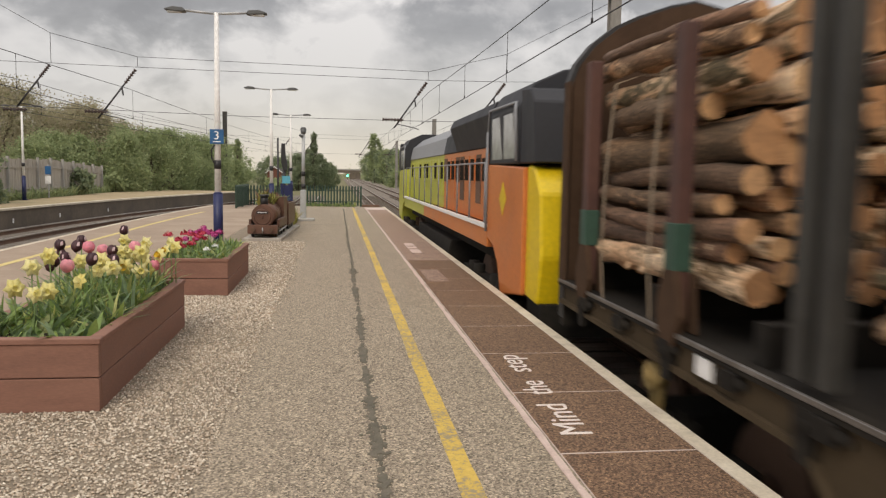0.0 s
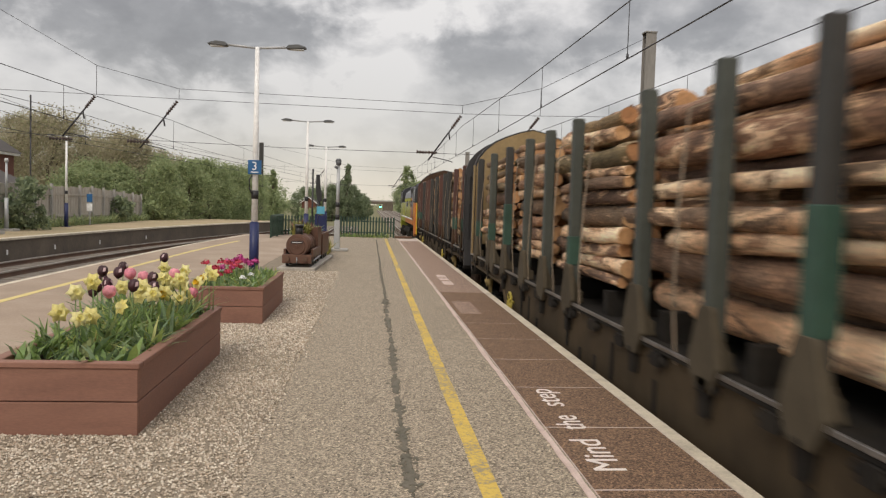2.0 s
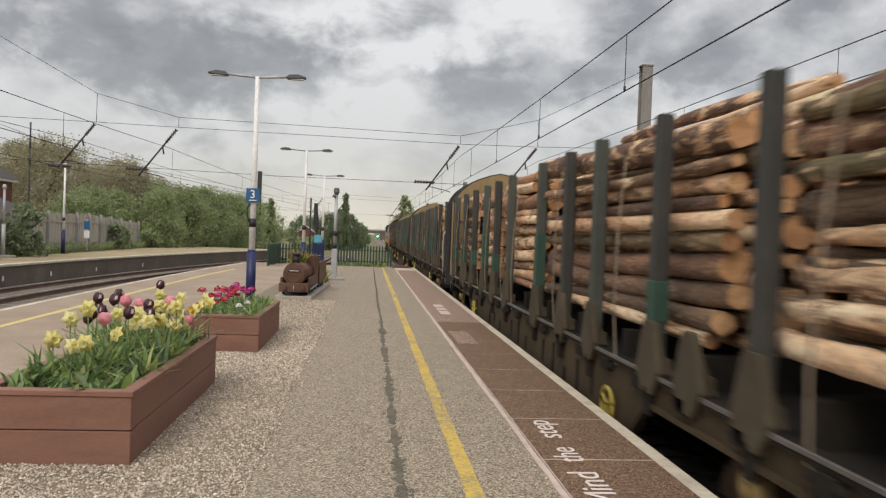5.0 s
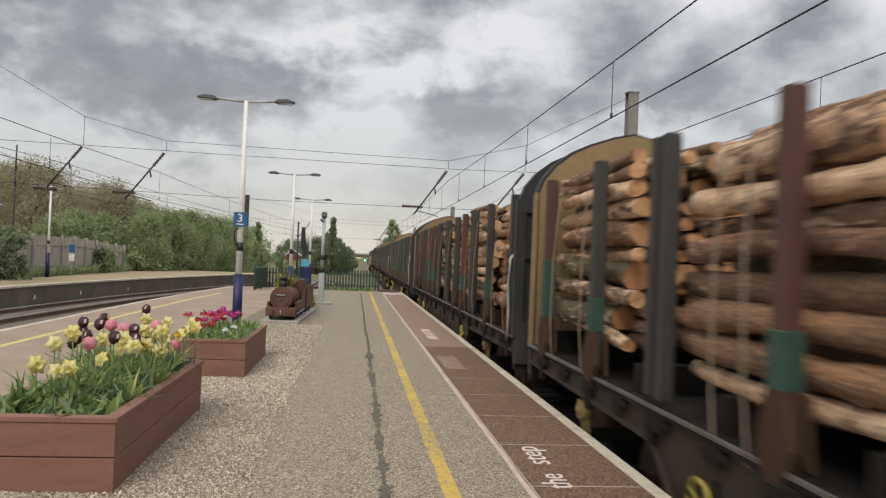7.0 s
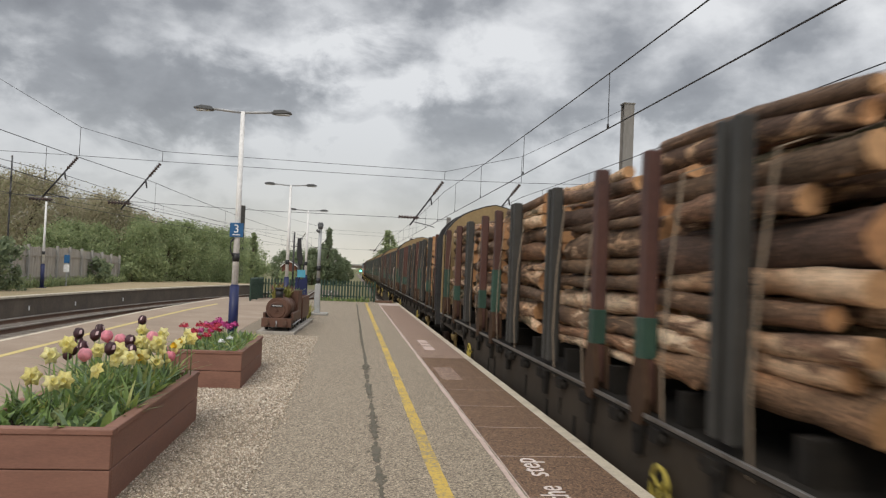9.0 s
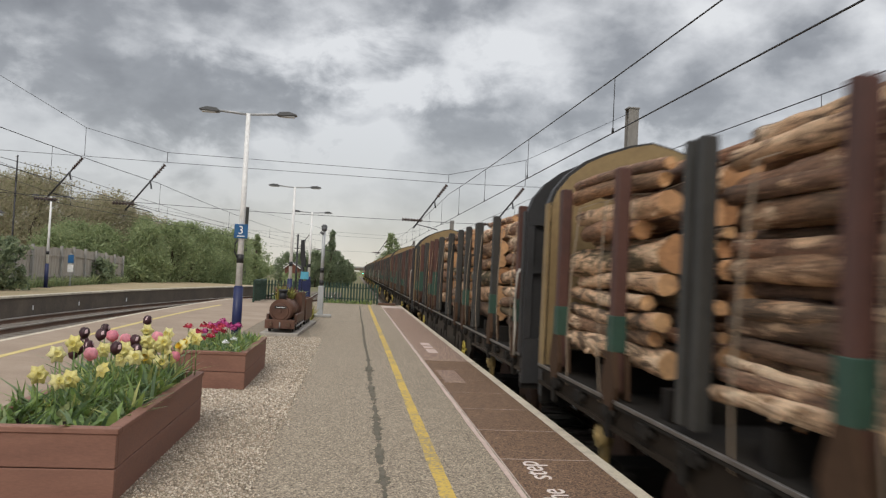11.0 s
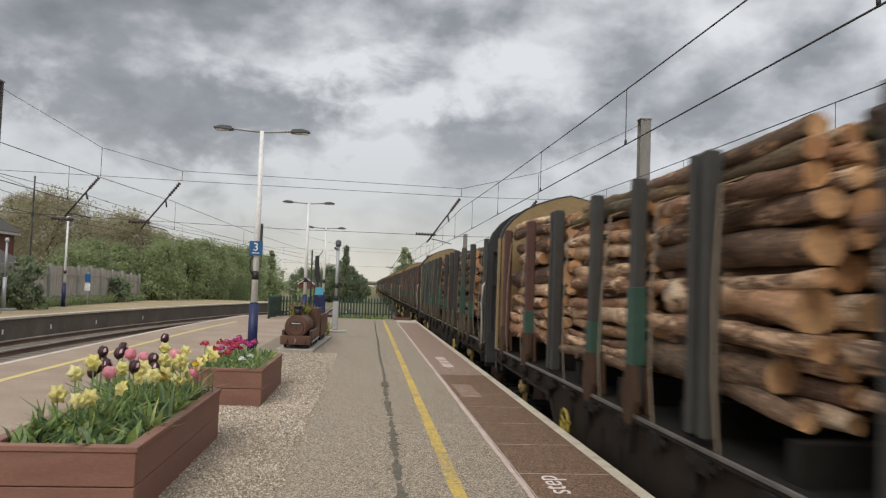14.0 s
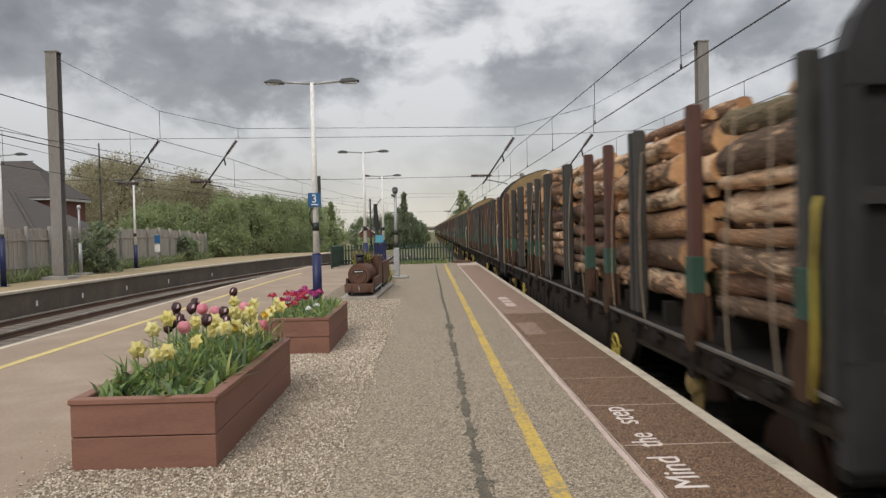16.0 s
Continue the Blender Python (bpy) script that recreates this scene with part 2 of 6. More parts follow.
ASPHALT = asphalt_material("platform_asphalt", (0.317, 0.259, 0.191), (0.239, 0.196, 0.143), (0.376, 0.311, 0.233), (0.530, 0.447, 0.341))
PAVE_DARK = asphalt_material("brown_surfacing", (0.178, 0.101, 0.063), (0.123, 0.072, 0.046), (0.234, 0.137, 0.083), (0.320, 0.202, 0.121))
PAVE_WARM = asphalt_material("faded_surfacing", (0.36, 0.235, 0.175), (0.27, 0.17, 0.125), (0.42, 0.29, 0.22), (0.45, 0.33, 0.26))
MORTAR = worn("pale_joint", (0.55, 0.46, 0.41), (0.42, 0.34, 0.30), (0.66, 0.57, 0.52), 0.9, small=40)
COPING = worn("coping_paint", (0.577, 0.510, 0.402), (0.335, 0.292, 0.231), (0.688, 0.629, 0.513), 0.85, big=3.0, small=45, spread=0.1)
LINE_PINK = worn("faded_line", (0.60, 0.47, 0.42), (0.44, 0.33, 0.29), (0.68, 0.57, 0.52), 0.9, big=5, small=60)
LINE_WHITE = worn("white_line", (0.72, 0.68, 0.62), (0.5, 0.46, 0.41), (0.8, 0.77, 0.72), 0.85, big=5, small=60)
LETTER = worn("letter_paint", (0.78, 0.70, 0.66), (0.6, 0.5, 0.46), (0.84, 0.78, 0.74), 0.85, big=9, small=60)
GRAVEL_BED = worn("gravel_bed", (0.250, 0.205, 0.150), (0.160, 0.130, 0.095), (0.340, 0.285, 0.215), 0.95, big=6, small=55, bump=0.6, depth=0.012)
STONES = shades("gravel_stones", ((0.190, 0.150, 0.112), (0.470, 0.390, 0.300), (0.700, 0.610, 0.500), (0.310, 0.250, 0.185), (0.840, 0.770, 0.660), (0.420, 0.320, 0.230), (0.580, 0.500, 0.400)), 0.85, 60, per="Island")
BALLAST = worn("ballast", (0.193, 0.162, 0.133), (0.102, 0.086, 0.072), (0.306, 0.259, 0.205), 0.95, big=1.0, small=22, bump=0.9, depth=0.05)
EARTH = worn("rough_ground", (0.16, 0.15, 0.07), (0.09, 0.10, 0.04), (0.25, 0.21, 0.12), 1.0, big=0.25, small=6, bump=0.6, depth=0.06)
DRY_GRASS = worn("dry_verge", (0.36, 0.28, 0.17), (0.22, 0.21, 0.09), (0.46, 0.37, 0.25), 1.0, big=0.5, small=9, bump=0.5, depth=0.03)
WALL_DARK = worn("sooty_brick", (0.135, 0.110, 0.086), (0.074, 0.062, 0.052), (0.216, 0.175, 0.138), 0.95, big=0.7, small=9, bump=0.5, depth=0.02)
RAIL_TOP = worn("rail_steel", (0.468, 0.429, 0.390), (0.286, 0.234, 0.195), (0.650, 0.611, 0.572), 0.45, 0.8)
RUST = worn("rusty_iron", (0.13, 0.075, 0.05), (0.07, 0.045, 0.035), (0.2, 0.12, 0.08), 0.9)
CONCRETE = worn("concrete", (0.36, 0.35, 0.33), (0.26, 0.25, 0.23), (0.46, 0.45, 0.42), 0.9)
GALV = worn("galvanised_steel", (0.42, 0.43, 0.44), (0.32, 0.33, 0.34), (0.52, 0.53, 0.54), 0.55, 0.5)
MAST_GREY = worn("weathered_mast", (0.270, 0.257, 0.243), (0.176, 0.162, 0.149), (0.378, 0.365, 0.351), 0.75, 0.3, stretch=(1, 1, 0.2))
WIRE = plain("dark_wire", (0.06, 0.06, 0.065), 0.6, 0.4)
CERAMIC = plain("dark_ceramic", (0.07, 0.045, 0.04), 0.35)
WHITE_PAINT = worn("white_paint", (0.827, 0.827, 0.816), (0.657, 0.647, 0.636), (0.890, 0.890, 0.880), 0.5, big=2.5)
BLUE_PAINT = worn("navy_paint", (0.011, 0.018, 0.083), (0.007, 0.012, 0.050), (0.018, 0.030, 0.116), 0.45)
SIGN_BLUE = plain("sign_blue", (0.02, 0.11, 0.27), 0.4)
SIGN_PALE = plain("sign_pale_blue", (0.10, 0.38, 0.52), 0.4)
SIGN_WHITE = plain("sign_white", (0.82, 0.83, 0.84), 0.4)
BLACK_PAINT = plain("black_paint", (0.02, 0.02, 0.022), 0.5)
DARK_GREY = plain("lamp_grey", (0.10, 0.105, 0.11), 0.5)
GLASS_PALE = plain("lamp_lens", (0.55, 0.56, 0.56), 0.25)
GREEN_FENCE = worn("green_steel", (0.020, 0.050, 0.034), (0.012, 0.030, 0.020), (0.034, 0.075, 0.050), 0.55)
TIMBER_BROWN = worn("stained_planter_board", (0.240, 0.118, 0.084), (0.168, 0.079, 0.058), (0.300, 0.156, 0.114), 0.7, big=1.6, small=26, stretch=(1, 1, 4), bump=0.12)
SOIL = worn("dark_soil", (0.03, 0.02, 0.014), (0.015, 0.01, 0.008), (0.05, 0.035, 0.025), 1.0, small=30, bump=0.9, depth=0.03)
GREY_BOARD = worn("weathered_board", (0.40, 0.365, 0.32), (0.27, 0.24, 0.21), (0.52, 0.48, 0.43), 0.9, big=1.5, small=14, stretch=(3, 3, 0.3))
TILE = worn("roof_tile", (0.085, 0.075, 0.07), (0.055, 0.05, 0.047), (0.12, 0.105, 0.1), 0.85)
BRICK = worn("red_brick", (0.161, 0.064, 0.044), (0.113, 0.045, 0.034), (0.202, 0.089, 0.061), 0.9, small=12)
# one bark at three lightness steps, chosen by wagon number
BARK, BARK_PALE, BARK_DARK, CUT = bark_material("bark", 1.24, 0.018), bark_material("pale_bark", 1.52, 0.035), bark_material("dark_bark", 0.62), cut_wood_material()
SLEEPER = worn("dark_sleeper", (0.12, 0.10, 0.08), (0.07, 0.058, 0.045), (0.18, 0.155, 0.125), 0.95)
OLIVE = worn("grimy_olive_steel", (0.071, 0.052, 0.032), (0.032, 0.024, 0.017), (0.113, 0.083, 0.053), 0.8, big=0.9, small=10, stretch=(0.891, 0.862, 0.538), sheen=0.12)
OLIVE_DARK = worn("sooty_brown_steel", (0.025, 0.019, 0.014), (0.012, 0.009, 0.008), (0.044, 0.033, 0.023), 0.75, big=0.9, small=10, stretch=(0.850, 0.850, 0.510), spread=0.16, sheen=0.12)
BROWN_SILL = worn("dusty_brown_steel", (0.046, 0.035, 0.025), (0.022, 0.017, 0.013), (0.076, 0.058, 0.040), 0.75, big=0.9, small=10, stretch=(0.85, 0.85, 0.5), spread=0.16, sheen=0.25)
EDGE_STEEL = worn("rubbed_steel_edge", (0.17, 0.16, 0.15), (0.06, 0.055, 0.05), (0.30, 0.29, 0.28), 0.4, 0.5, big=3.0, small=14)
BUFF = worn("faded_orange_tube", (0.52, 0.31, 0.11), (0.36, 0.21, 0.08), (0.60, 0.39, 0.17), 0.6)
PALE_TUBE = worn("pale_grey_tube", (0.50, 0.47, 0.42), (0.34, 0.31, 0.27), (0.58, 0.55, 0.50), 0.6)
TAN = worn("faded_yellow_panel", (0.270, 0.192, 0.092), (0.140, 0.088, 0.045), (0.340, 0.258, 0.140), 0.75, big=1.6, small=12, spread=0.17)
SOOT = worn("sooty_blue_steel", (0.028, 0.028, 0.030), (0.014, 0.013, 0.013), (0.050, 0.046, 0.044), 0.6, big=1.3, small=10, sheen=0.45)
GRIME = worn("black_running_gear", (0.021, 0.019, 0.017), (0.011, 0.009, 0.008), (0.041, 0.035, 0.028), 0.85, big=2, small=14, sheen=0.12)
POST_GREY = worn("dark_grey_post", (0.039, 0.038, 0.035), (0.021, 0.020, 0.019), (0.063, 0.060, 0.054), 0.65, small=12)
POST_RED = worn("maroon_post", (0.087, 0.038, 0.030), (0.047, 0.023, 0.020), (0.119, 0.056, 0.040), 0.7, small=12)
POST_OLIVE = worn("grey_green_post", (0.056, 0.064, 0.055), (0.034, 0.038, 0.033), (0.082, 0.092, 0.080), 0.65, small=12)
POST_GREEN = worn("green_sleeve", (0.027, 0.071, 0.051), (0.017, 0.045, 0.033), (0.041, 0.095, 0.070), 0.65, small=12)
GUSSET_OLIVE = worn("dusty_olive_gusset", (0.082, 0.068, 0.048), (0.044, 0.036, 0.027), (0.120, 0.100, 0.072), 0.8, small=12, sheen=0.12)
GUSSET = worn("rusty_olive_gusset", (0.070, 0.042, 0.027), (0.041, 0.024, 0.016), (0.092, 0.057, 0.037), 0.8, small=12, sheen=0.12)
STRAP_ORANGE = plain("orange_strap", (0.55, 0.16, 0.07), 0.8)
AXLE = worn("ochre_cover", (0.30, 0.21, 0.08), (0.16, 0.11, 0.05), (0.38, 0.28, 0.12), 0.7, big=4)
STRAP = plain("pale_strap", (0.30, 0.235, 0.17), 0.9)
YELLOW = worn("yellow_paint", (0.42, 0.33, 0.05), (0.26, 0.20, 0.04), (0.52, 0.43, 0.08), 0.55)
ORANGE = worn("orange_livery", (0.581, 0.179, 0.045), (0.440, 0.126, 0.032), (0.634, 0.231, 0.072), 0.4, big=0.8)
LIME = worn("lime_livery", (0.460, 0.475, 0.068), (0.350, 0.361, 0.045), (0.534, 0.551, 0.120), 0.4, big=0.8)
LOCO_YELLOW = worn("warning_yellow", (0.72, 0.52, 0.012), (0.6, 0.42, 0.01), (0.78, 0.6, 0.03), 0.4, big=1.0)
LOCO_BLACK = worn("black_livery", (0.017, 0.018, 0.024), (0.011, 0.011, 0.013), (0.030, 0.032, 0.038), 0.65)
LOCO_GREY = worn("grey_livery", (0.24, 0.25, 0.27), (0.17, 0.175, 0.19), (0.31, 0.32, 0.34), 0.5)
# the pale grey is reflected sky put into the glass colour
WINDOW = plain("sky_pale_window", (0.34, 0.35, 0.35), 0.12)
COPPER = worn("brown_enamel", (0.122, 0.059, 0.038), (0.072, 0.035, 0.025), (0.173, 0.087, 0.059), 0.5, small=20)
LEAF = shades("flower_leaves", ((0.120, 0.193, 0.068), (0.210, 0.321, 0.096), (0.321, 0.436, 0.121), (0.154, 0.244, 0.132), (0.223, 0.301, 0.149), (0.516, 0.512, 0.160)), 0.5, 20, per="Island", glow=0.35)
TREE_LEAF = shades("tree_leaves", ((0.255, 0.320, 0.165), (0.320, 0.390, 0.195), (0.385, 0.440, 0.225), (0.280, 0.345, 0.180), (0.430, 0.465, 0.250)), 0.8, 3, per="Island", glow=0.45)
PALE_LEAF = shades("spring_leaves", ((0.350, 0.310, 0.215), (0.440, 0.390, 0.265), (0.360, 0.365, 0.205), (0.510, 0.440, 0.330)), 0.8, 3, per="Island", glow=0.45)
# dark leaves lightened and greyed: haze of the far trees put into the colour
HAZY_DARK_LEAF = shades("hazy_dark_leaves", ((0.165, 0.215, 0.135), (0.245, 0.300, 0.180), (0.335, 0.380, 0.220)), 0.8, 3, per="Island", glow=0.45)
TRUNK = worn("trunk_bark", (0.10, 0.08, 0.06), (0.06, 0.05, 0.04), (0.15, 0.12, 0.09), 0.95)
P_YELLOW = shades("daffodil_petal", ((0.88, 0.80, 0.30), (0.93, 0.88, 0.50)), 0.6, 40, glow=0.35)
P_CORE = plain("daffodil_trumpet", (0.80, 0.55, 0.05), 0.6)
P_DARK = shades("dark_tulip_petal", ((0.035, 0.008, 0.014), (0.055, 0.012, 0.02)), 0.5, 40)
P_EDGE = plain("pale_petal_edge", (0.62, 0.45, 0.46), 0.6)
P_PINK = shades("pink_tulip_petal", ((0.894, 0.310, 0.410), (0.969, 0.447, 0.522)), 0.55, 40, glow=0.35)
P_RED = shades("red_bloom", ((0.42, 0.02, 0.04), (0.50, 0.035, 0.08)), 0.6, 40, per="Island")
P_MAGENTA = shades("magenta_bloom", ((0.42, 0.03, 0.18), (0.52, 0.06, 0.26)), 0.6, 40, per="Island")
GREEN_LIGHT = lit("green_aspect", (0.1, 1.0, 0.75), 6.0)


def yellow_line_material():
    m, nt, b = material("worn_yellow_line", 0.85)
    v = tcoord(nt, moved=False)
    n1, n2 = tnoise(nt, v, 28, 5, 0.75), tnoise(nt, v, 2.2, 4, 0.6)
    f = tmix(nt, 0.4, n1, n2)
    c = tramp(nt, f, ((0.42, (0.30, 0.25, 0.16)), (0.495, (0.58, 0.40, 0.085)), (0.64, (0.68, 0.49, 0.12))))
    nt.links.new(c, b.inputs["Base Color"])
    tbump(nt, b, n1, 0.3, 0.004)
    return m


LINE_YELLOW = yellow_line_material()

# ---- mesh helpers ----
def box(bm, x0, x1, y0, y1, z0, z1, mi=0):
    v = [bm.verts.new((x, y, z)) for x in (x0, x1) for y in (y0, y1) for z in (z0, z1)]
    for q in ((0, 1, 3, 2), (4, 6, 7, 5), (0, 4, 5, 1), (2, 3, 7, 6), (0, 2, 6, 4), (1, 5, 7, 3)):
        bm.faces.new([v[i] for i in q]).material_index = mi
    return v


def tube(bm, p0, p1, r0, r1=None, n=10, mi=0, cap=True, cap_mi=None):
    p0, p1 = Vector(p0), Vector(p1)
    r1 = r0 if r1 is None else r1
    q = (p1 - p0).to_track_quat("Z", "Y")
    rings = []
    for p, r in ((p0, r0), (p1, r1)):
        rings.append([bm.verts.new(p + q @ Vector((r * math.cos(a), r * math.sin(a), 0))) for a in (2 * math.pi * i / n for i in range(n))])
    for i in range(n):
        f = bm.faces.new((rings[0][i], rings[0][(i + 1) % n], rings[1][(i + 1) % n], rings[1][i]))
        f.material_index, f.smooth = mi, True
    if cap:
        bm.faces.new(rings[0][::-1]).material_index = mi if cap_mi is None else cap_mi
        bm.faces.new(rings[1]).material_index = mi if cap_mi is None else cap_mi


def pipe(bm, points, r, n=7, mi=0):
    """One bent rod through all points."""
    pts = [Vector(p) for p in points]
    closed = (pts[0] - pts[-1]).length < 1e-6
    if closed:
        pts = pts[:-1]
    rings, m = [], len(pts)
    for i, p in enumerate(pts):
        a = pts[(i - 1) % m] if closed or i else p
        b = pts[(i + 1) % m] if closed or i < m - 1 else p
        q = (b - a).to_track_quat("Z", "Y")
        rings.append([bm.verts.new(p + q @ Vector((r * math.cos(t), r * math.sin(t), 0))) for t in (2 * math.pi * k / n for k in range(n))])
    for i in range(m if closed else m - 1):
        u, w = rings[i], rings[(i + 1) % m]
        for k in range(n):
            f = bm.faces.new((u[k], u[(k + 1) % n], w[(k + 1) % n], w[k]))
            f.material_index, f.smooth = mi, True
    if not closed:
        bm.faces.new(rings[0][::-1])
        bm.faces.new(rings[-1])


def plate(bm, pts, axis, a, b, mi=0):
    """A polygon given in the two other axes, drawn out along axis from a to b."""
    def place(p, d):
        return {"x": (d, p[0], p[1]), "y": (p[0], d, p[1]), "z": (p[0], p[1], d)}[axis]
    r0, r1 = [bm.verts.new(place(p, a)) for p in pts], [bm.verts.new(place(p, b)) for p in pts]
    n = len(pts)
    bm.faces.new(r0).material_index = mi
    bm.faces.new(r1[::-1]).material_index = mi
    for i in range(n):
        bm.faces.new((r0[i], r1[i], r1[(i + 1) % n], r0[(i + 1) % n])).material_index = mi


def mesh_of(name, bm, mats, bevel=0.0):
    if bevel:
        bmesh.ops.bevel(bm, geom=bm.edges[:], offset=bevel, segments=1, affect="EDGES", clamp_overlap=True)
    bmesh.ops.recalc_face_normals(bm, faces=bm.faces[:])
    me = bpy.data.meshes.new(name)
    bm.to_mesh(me)
    bm.free()
    for m in mats if isinstance(mats, (list, tuple)) else [mats]:
        me.materials.append(m)
    return me


def part(name, bm, mats, parent=None, label="", bevel=0.0):
    me = bm if isinstance(bm, bpy.types.Mesh) else mesh_of(name, bm, mats, bevel)
    ob = new(name, me)
    ob.parent = parent
    return tagged(ob, label)


def thing(name, label, category, group="", at=None):
    ob = new(name)
    if at is not None:
        ob.matrix_basis = at
    return tagged(ob, label, category, group)


def structure(name, bm, mats, label, bevel=0.0):
    return tagged(part(name, bm, mats, None, label, bevel), "", name.replace("_", " "), "", "structure")


RAIL = -0.915
EDGE = 2.215


def bend(y):
    """How far the two lines on the far side swing over as they run on."""
    if y < 21:
        return 0.0
    if y < 60:
        return 0.0034 * (y - 21) ** 2
    return 0.0034 * 39 ** 2


def bar(bm, left, right, z0, z1, ys, mi=0):
    """A strip with depth."""
    prev = None
    for y in ys:
        cur = [bm.verts.new(p) for p in ((left(y), y, z0), (right(y), y, z0), (right(y), y, z1), (left(y), y, z1))]
        if prev:
            for i in range(4):
                bm.faces.new((prev[i], prev[(i + 1) % 4], cur[(i + 1) % 4], cur[i])).material_index = mi
        else:
            bm.faces.new(cur).material_index = mi
        prev = cur
    bm.faces.new(prev[::-1]).material_index = mi


def span(a, b, step):
    n = max(1, round((b - a) / step))
    return [a + (b - a) * i / n for i in range(n + 1)]


# ---- ground, lines and platforms ----
bm = bmesh.new()
xs = [-900, -120, -60, -30, -20, -13, -6, 2, 12, 20, 40, 120, 900]
ys = [-200, -60, -20, 0, 20, 40, 60, 80, 110, 150, 200, 260, 300, 380, 480, 600, 900, 1800, 4000]
grid = [[bm.verts.new((x, y, -1.22 - max(0, min(y, 620) - 290) * 0.008)) for y in ys] for x in xs]
for i in range(len(xs) - 1):
    for j in range(len(ys) - 1):
        bm.faces.new((grid[i][j], grid[i + 1][j], grid[i + 1][j + 1], grid[i][j + 1]))
structure("ground", bm, EARTH, "rough grassy ground beside the railway lines")

bm = bmesh.new()
bar(bm, lambda y: EDGE + 0.02, lambda y: 10.3, -1.3, -1.10, span(-60, 330, 30))
structure("ballast_bed", bm, BALLAST, "dark dirty stone ballast under the main lines")
bm = bmesh.new()
bar(bm, lambda y: -12.2 + bend(y), lambda y: -6.3 + bend(y), -1.3, -0.80, span(-60, 80, 4))
structure("ballast_bed", bm, BALLAST, "dark dirty stone ballast under the far lines")


def rail_pair(centre, ya, yb, step, label, RAIL=RAIL):
    for side in (-0.7525, 0.7525):
        bm = bmesh.new()
        f = lambda y: centre(y) + side
        bar(bm, lambda y: f(y) - 0.035, lambda y: f(y) + 0.035, RAIL - 0.04, RAIL, span(ya, yb, step))
        bar(bm, lambda y: f(y) - 0.01, lambda y: f(y) + 0.01, RAIL - 0.14, RAIL - 0.03, span(ya, yb, step), 1)
        bar(bm, lambda y: f(y) - 0.07, lambda y: f(y) + 0.07, RAIL - 0.16, RAIL - 0.13, span(ya, yb, step), 1)
        structure("rail", bm, [RAIL_TOP, RUST], label)
    bm = bmesh.new()
    for y in span(ya, min(yb, 90), 0.65):
        c = centre(y)
        box(bm, c - 1.25, c + 1.25, y - 0.12, y + 0.12, RAIL - 0.32, RAIL - 0.155)
    tagged(structure("sleepers", bm, SLEEPER, "dark sleepers half sunk in ballast"), kind="stuff")


MAIN, SECOND = 3.66, 7.1
FAR_RAIL = -0.64
FAR_A, FAR_B = -7.63, -10.85
rail_pair(lambda y: MAIN, -40, 330, 30, "worn steel running rail of the main line")
rail_pair(lambda y: SECOND, -40, 330, 30, "worn steel running rail of the second line")
rail_pair(lambda y: FAR_A + bend(y), -30, 78, 3, "steel running rail beside the island platform", FAR_RAIL)
rail_pair(lambda y: FAR_B + bend(y), -30, 78, 3, "steel running rail below the far platform", FAR_RAIL)

# the island platform
END = 36.6
LEFT = -6.2
left_edge = lambda y: LEFT + bend(y)
bm = bmesh.new()
bar(bm, lambda y: left_edge(y) + 0.12, lambda y: EDGE - 0.11, -0.30, 0.0, span(-30, END, 2.0))
platform = structure("platform", bm, ASPHALT, "worn pale tarmac surface of an island platform")
bm = bmesh.new()
bar(bm, lambda y: left_edge(y) + 0.15, lambda y: left_edge(y) + 0.5, -1.25, -0.302, span(-30, END, 2.0))
bar(bm, lambda y: EDGE - 0.50, lambda y: EDGE - 0.15, -1.25, -0.302, span(-30, END, 2.0))
box(bm, -4.9, EDGE - 0.51, END - 0.4, END, -1.25, -0.302)
structure("platform_wall", bm, WALL_DARK, "sooty brick wall under the platform edge")
for f0, f1, name, label in ((lambda y: EDGE - 0.11, lambda y: EDGE, "coping", "worn off-white painted platform coping"),
                            (lambda y: left_edge(y), lambda y: left_edge(y) + 0.12, "coping", "worn white coping beside the far line")):
    bm = bmesh.new()
    bar(bm, f0, f1, -0.30, 0.006, span(-30, END, 1.22))
    structure(name, bm, COPING, label)
# grass ramp past the platform's end
bm = bmesh.new()
plate(bm, [(END, -0.05), (END + 9, -1.2), (END, -1.2)], "x", -4.2, EDGE - 0.2)
structure("ramp", bm, DRY_GRASS, "overgrown ramp beyond the platform's end")


def line_strip(name, x0, x1, ya, yb, z, mat, label, wob=0.004, seed=1, step=0.25, f=None):
    rnd = random.Random(seed)
    bm = bmesh.new()
    prev = None
    for y in span(ya, yb, step):
        o = f(y) if f else 0
        a, b = x0 + o + rnd.uniform(-wob, wob), x1 + o + rnd.uniform(-wob, wob)
        cur = (bm.verts.new((a, y, z)), bm.verts.new((b, y, z)), bm.verts.new((b, y, z - 0.012)), bm.verts.new((a, y, z - 0.012)))
        if prev:
            for i in range(4):
                bm.faces.new((prev[i], prev[(i + 1) % 4], cur[(i + 1) % 4], cur[i]))
        prev = cur
    return structure(name, bm, mat, label)


YEL = 0.71
FAR_PAVE = worn("pinkish_screed", (0.335, 0.255, 0.190), (0.255, 0.190, 0.140), (0.430, 0.350, 0.275), 0.92, big=0.8, small=26, bump=0.35, depth=0.006, spread=0.10)
CREAM_LINE = worn("faded_cream_line", (0.62, 0.50, 0.20), (0.46, 0.37, 0.18), (0.68, 0.58, 0.30), 0.9, big=4, small=50)
line_strip("screed", LEFT + 0.122, -2.52, -8, END - 0.3, 0.0035, FAR_PAVE, "worn pinkish screed along the far side of the platform", 0.0, 2, 2.0, lambda y: bend(y) * 0.5)
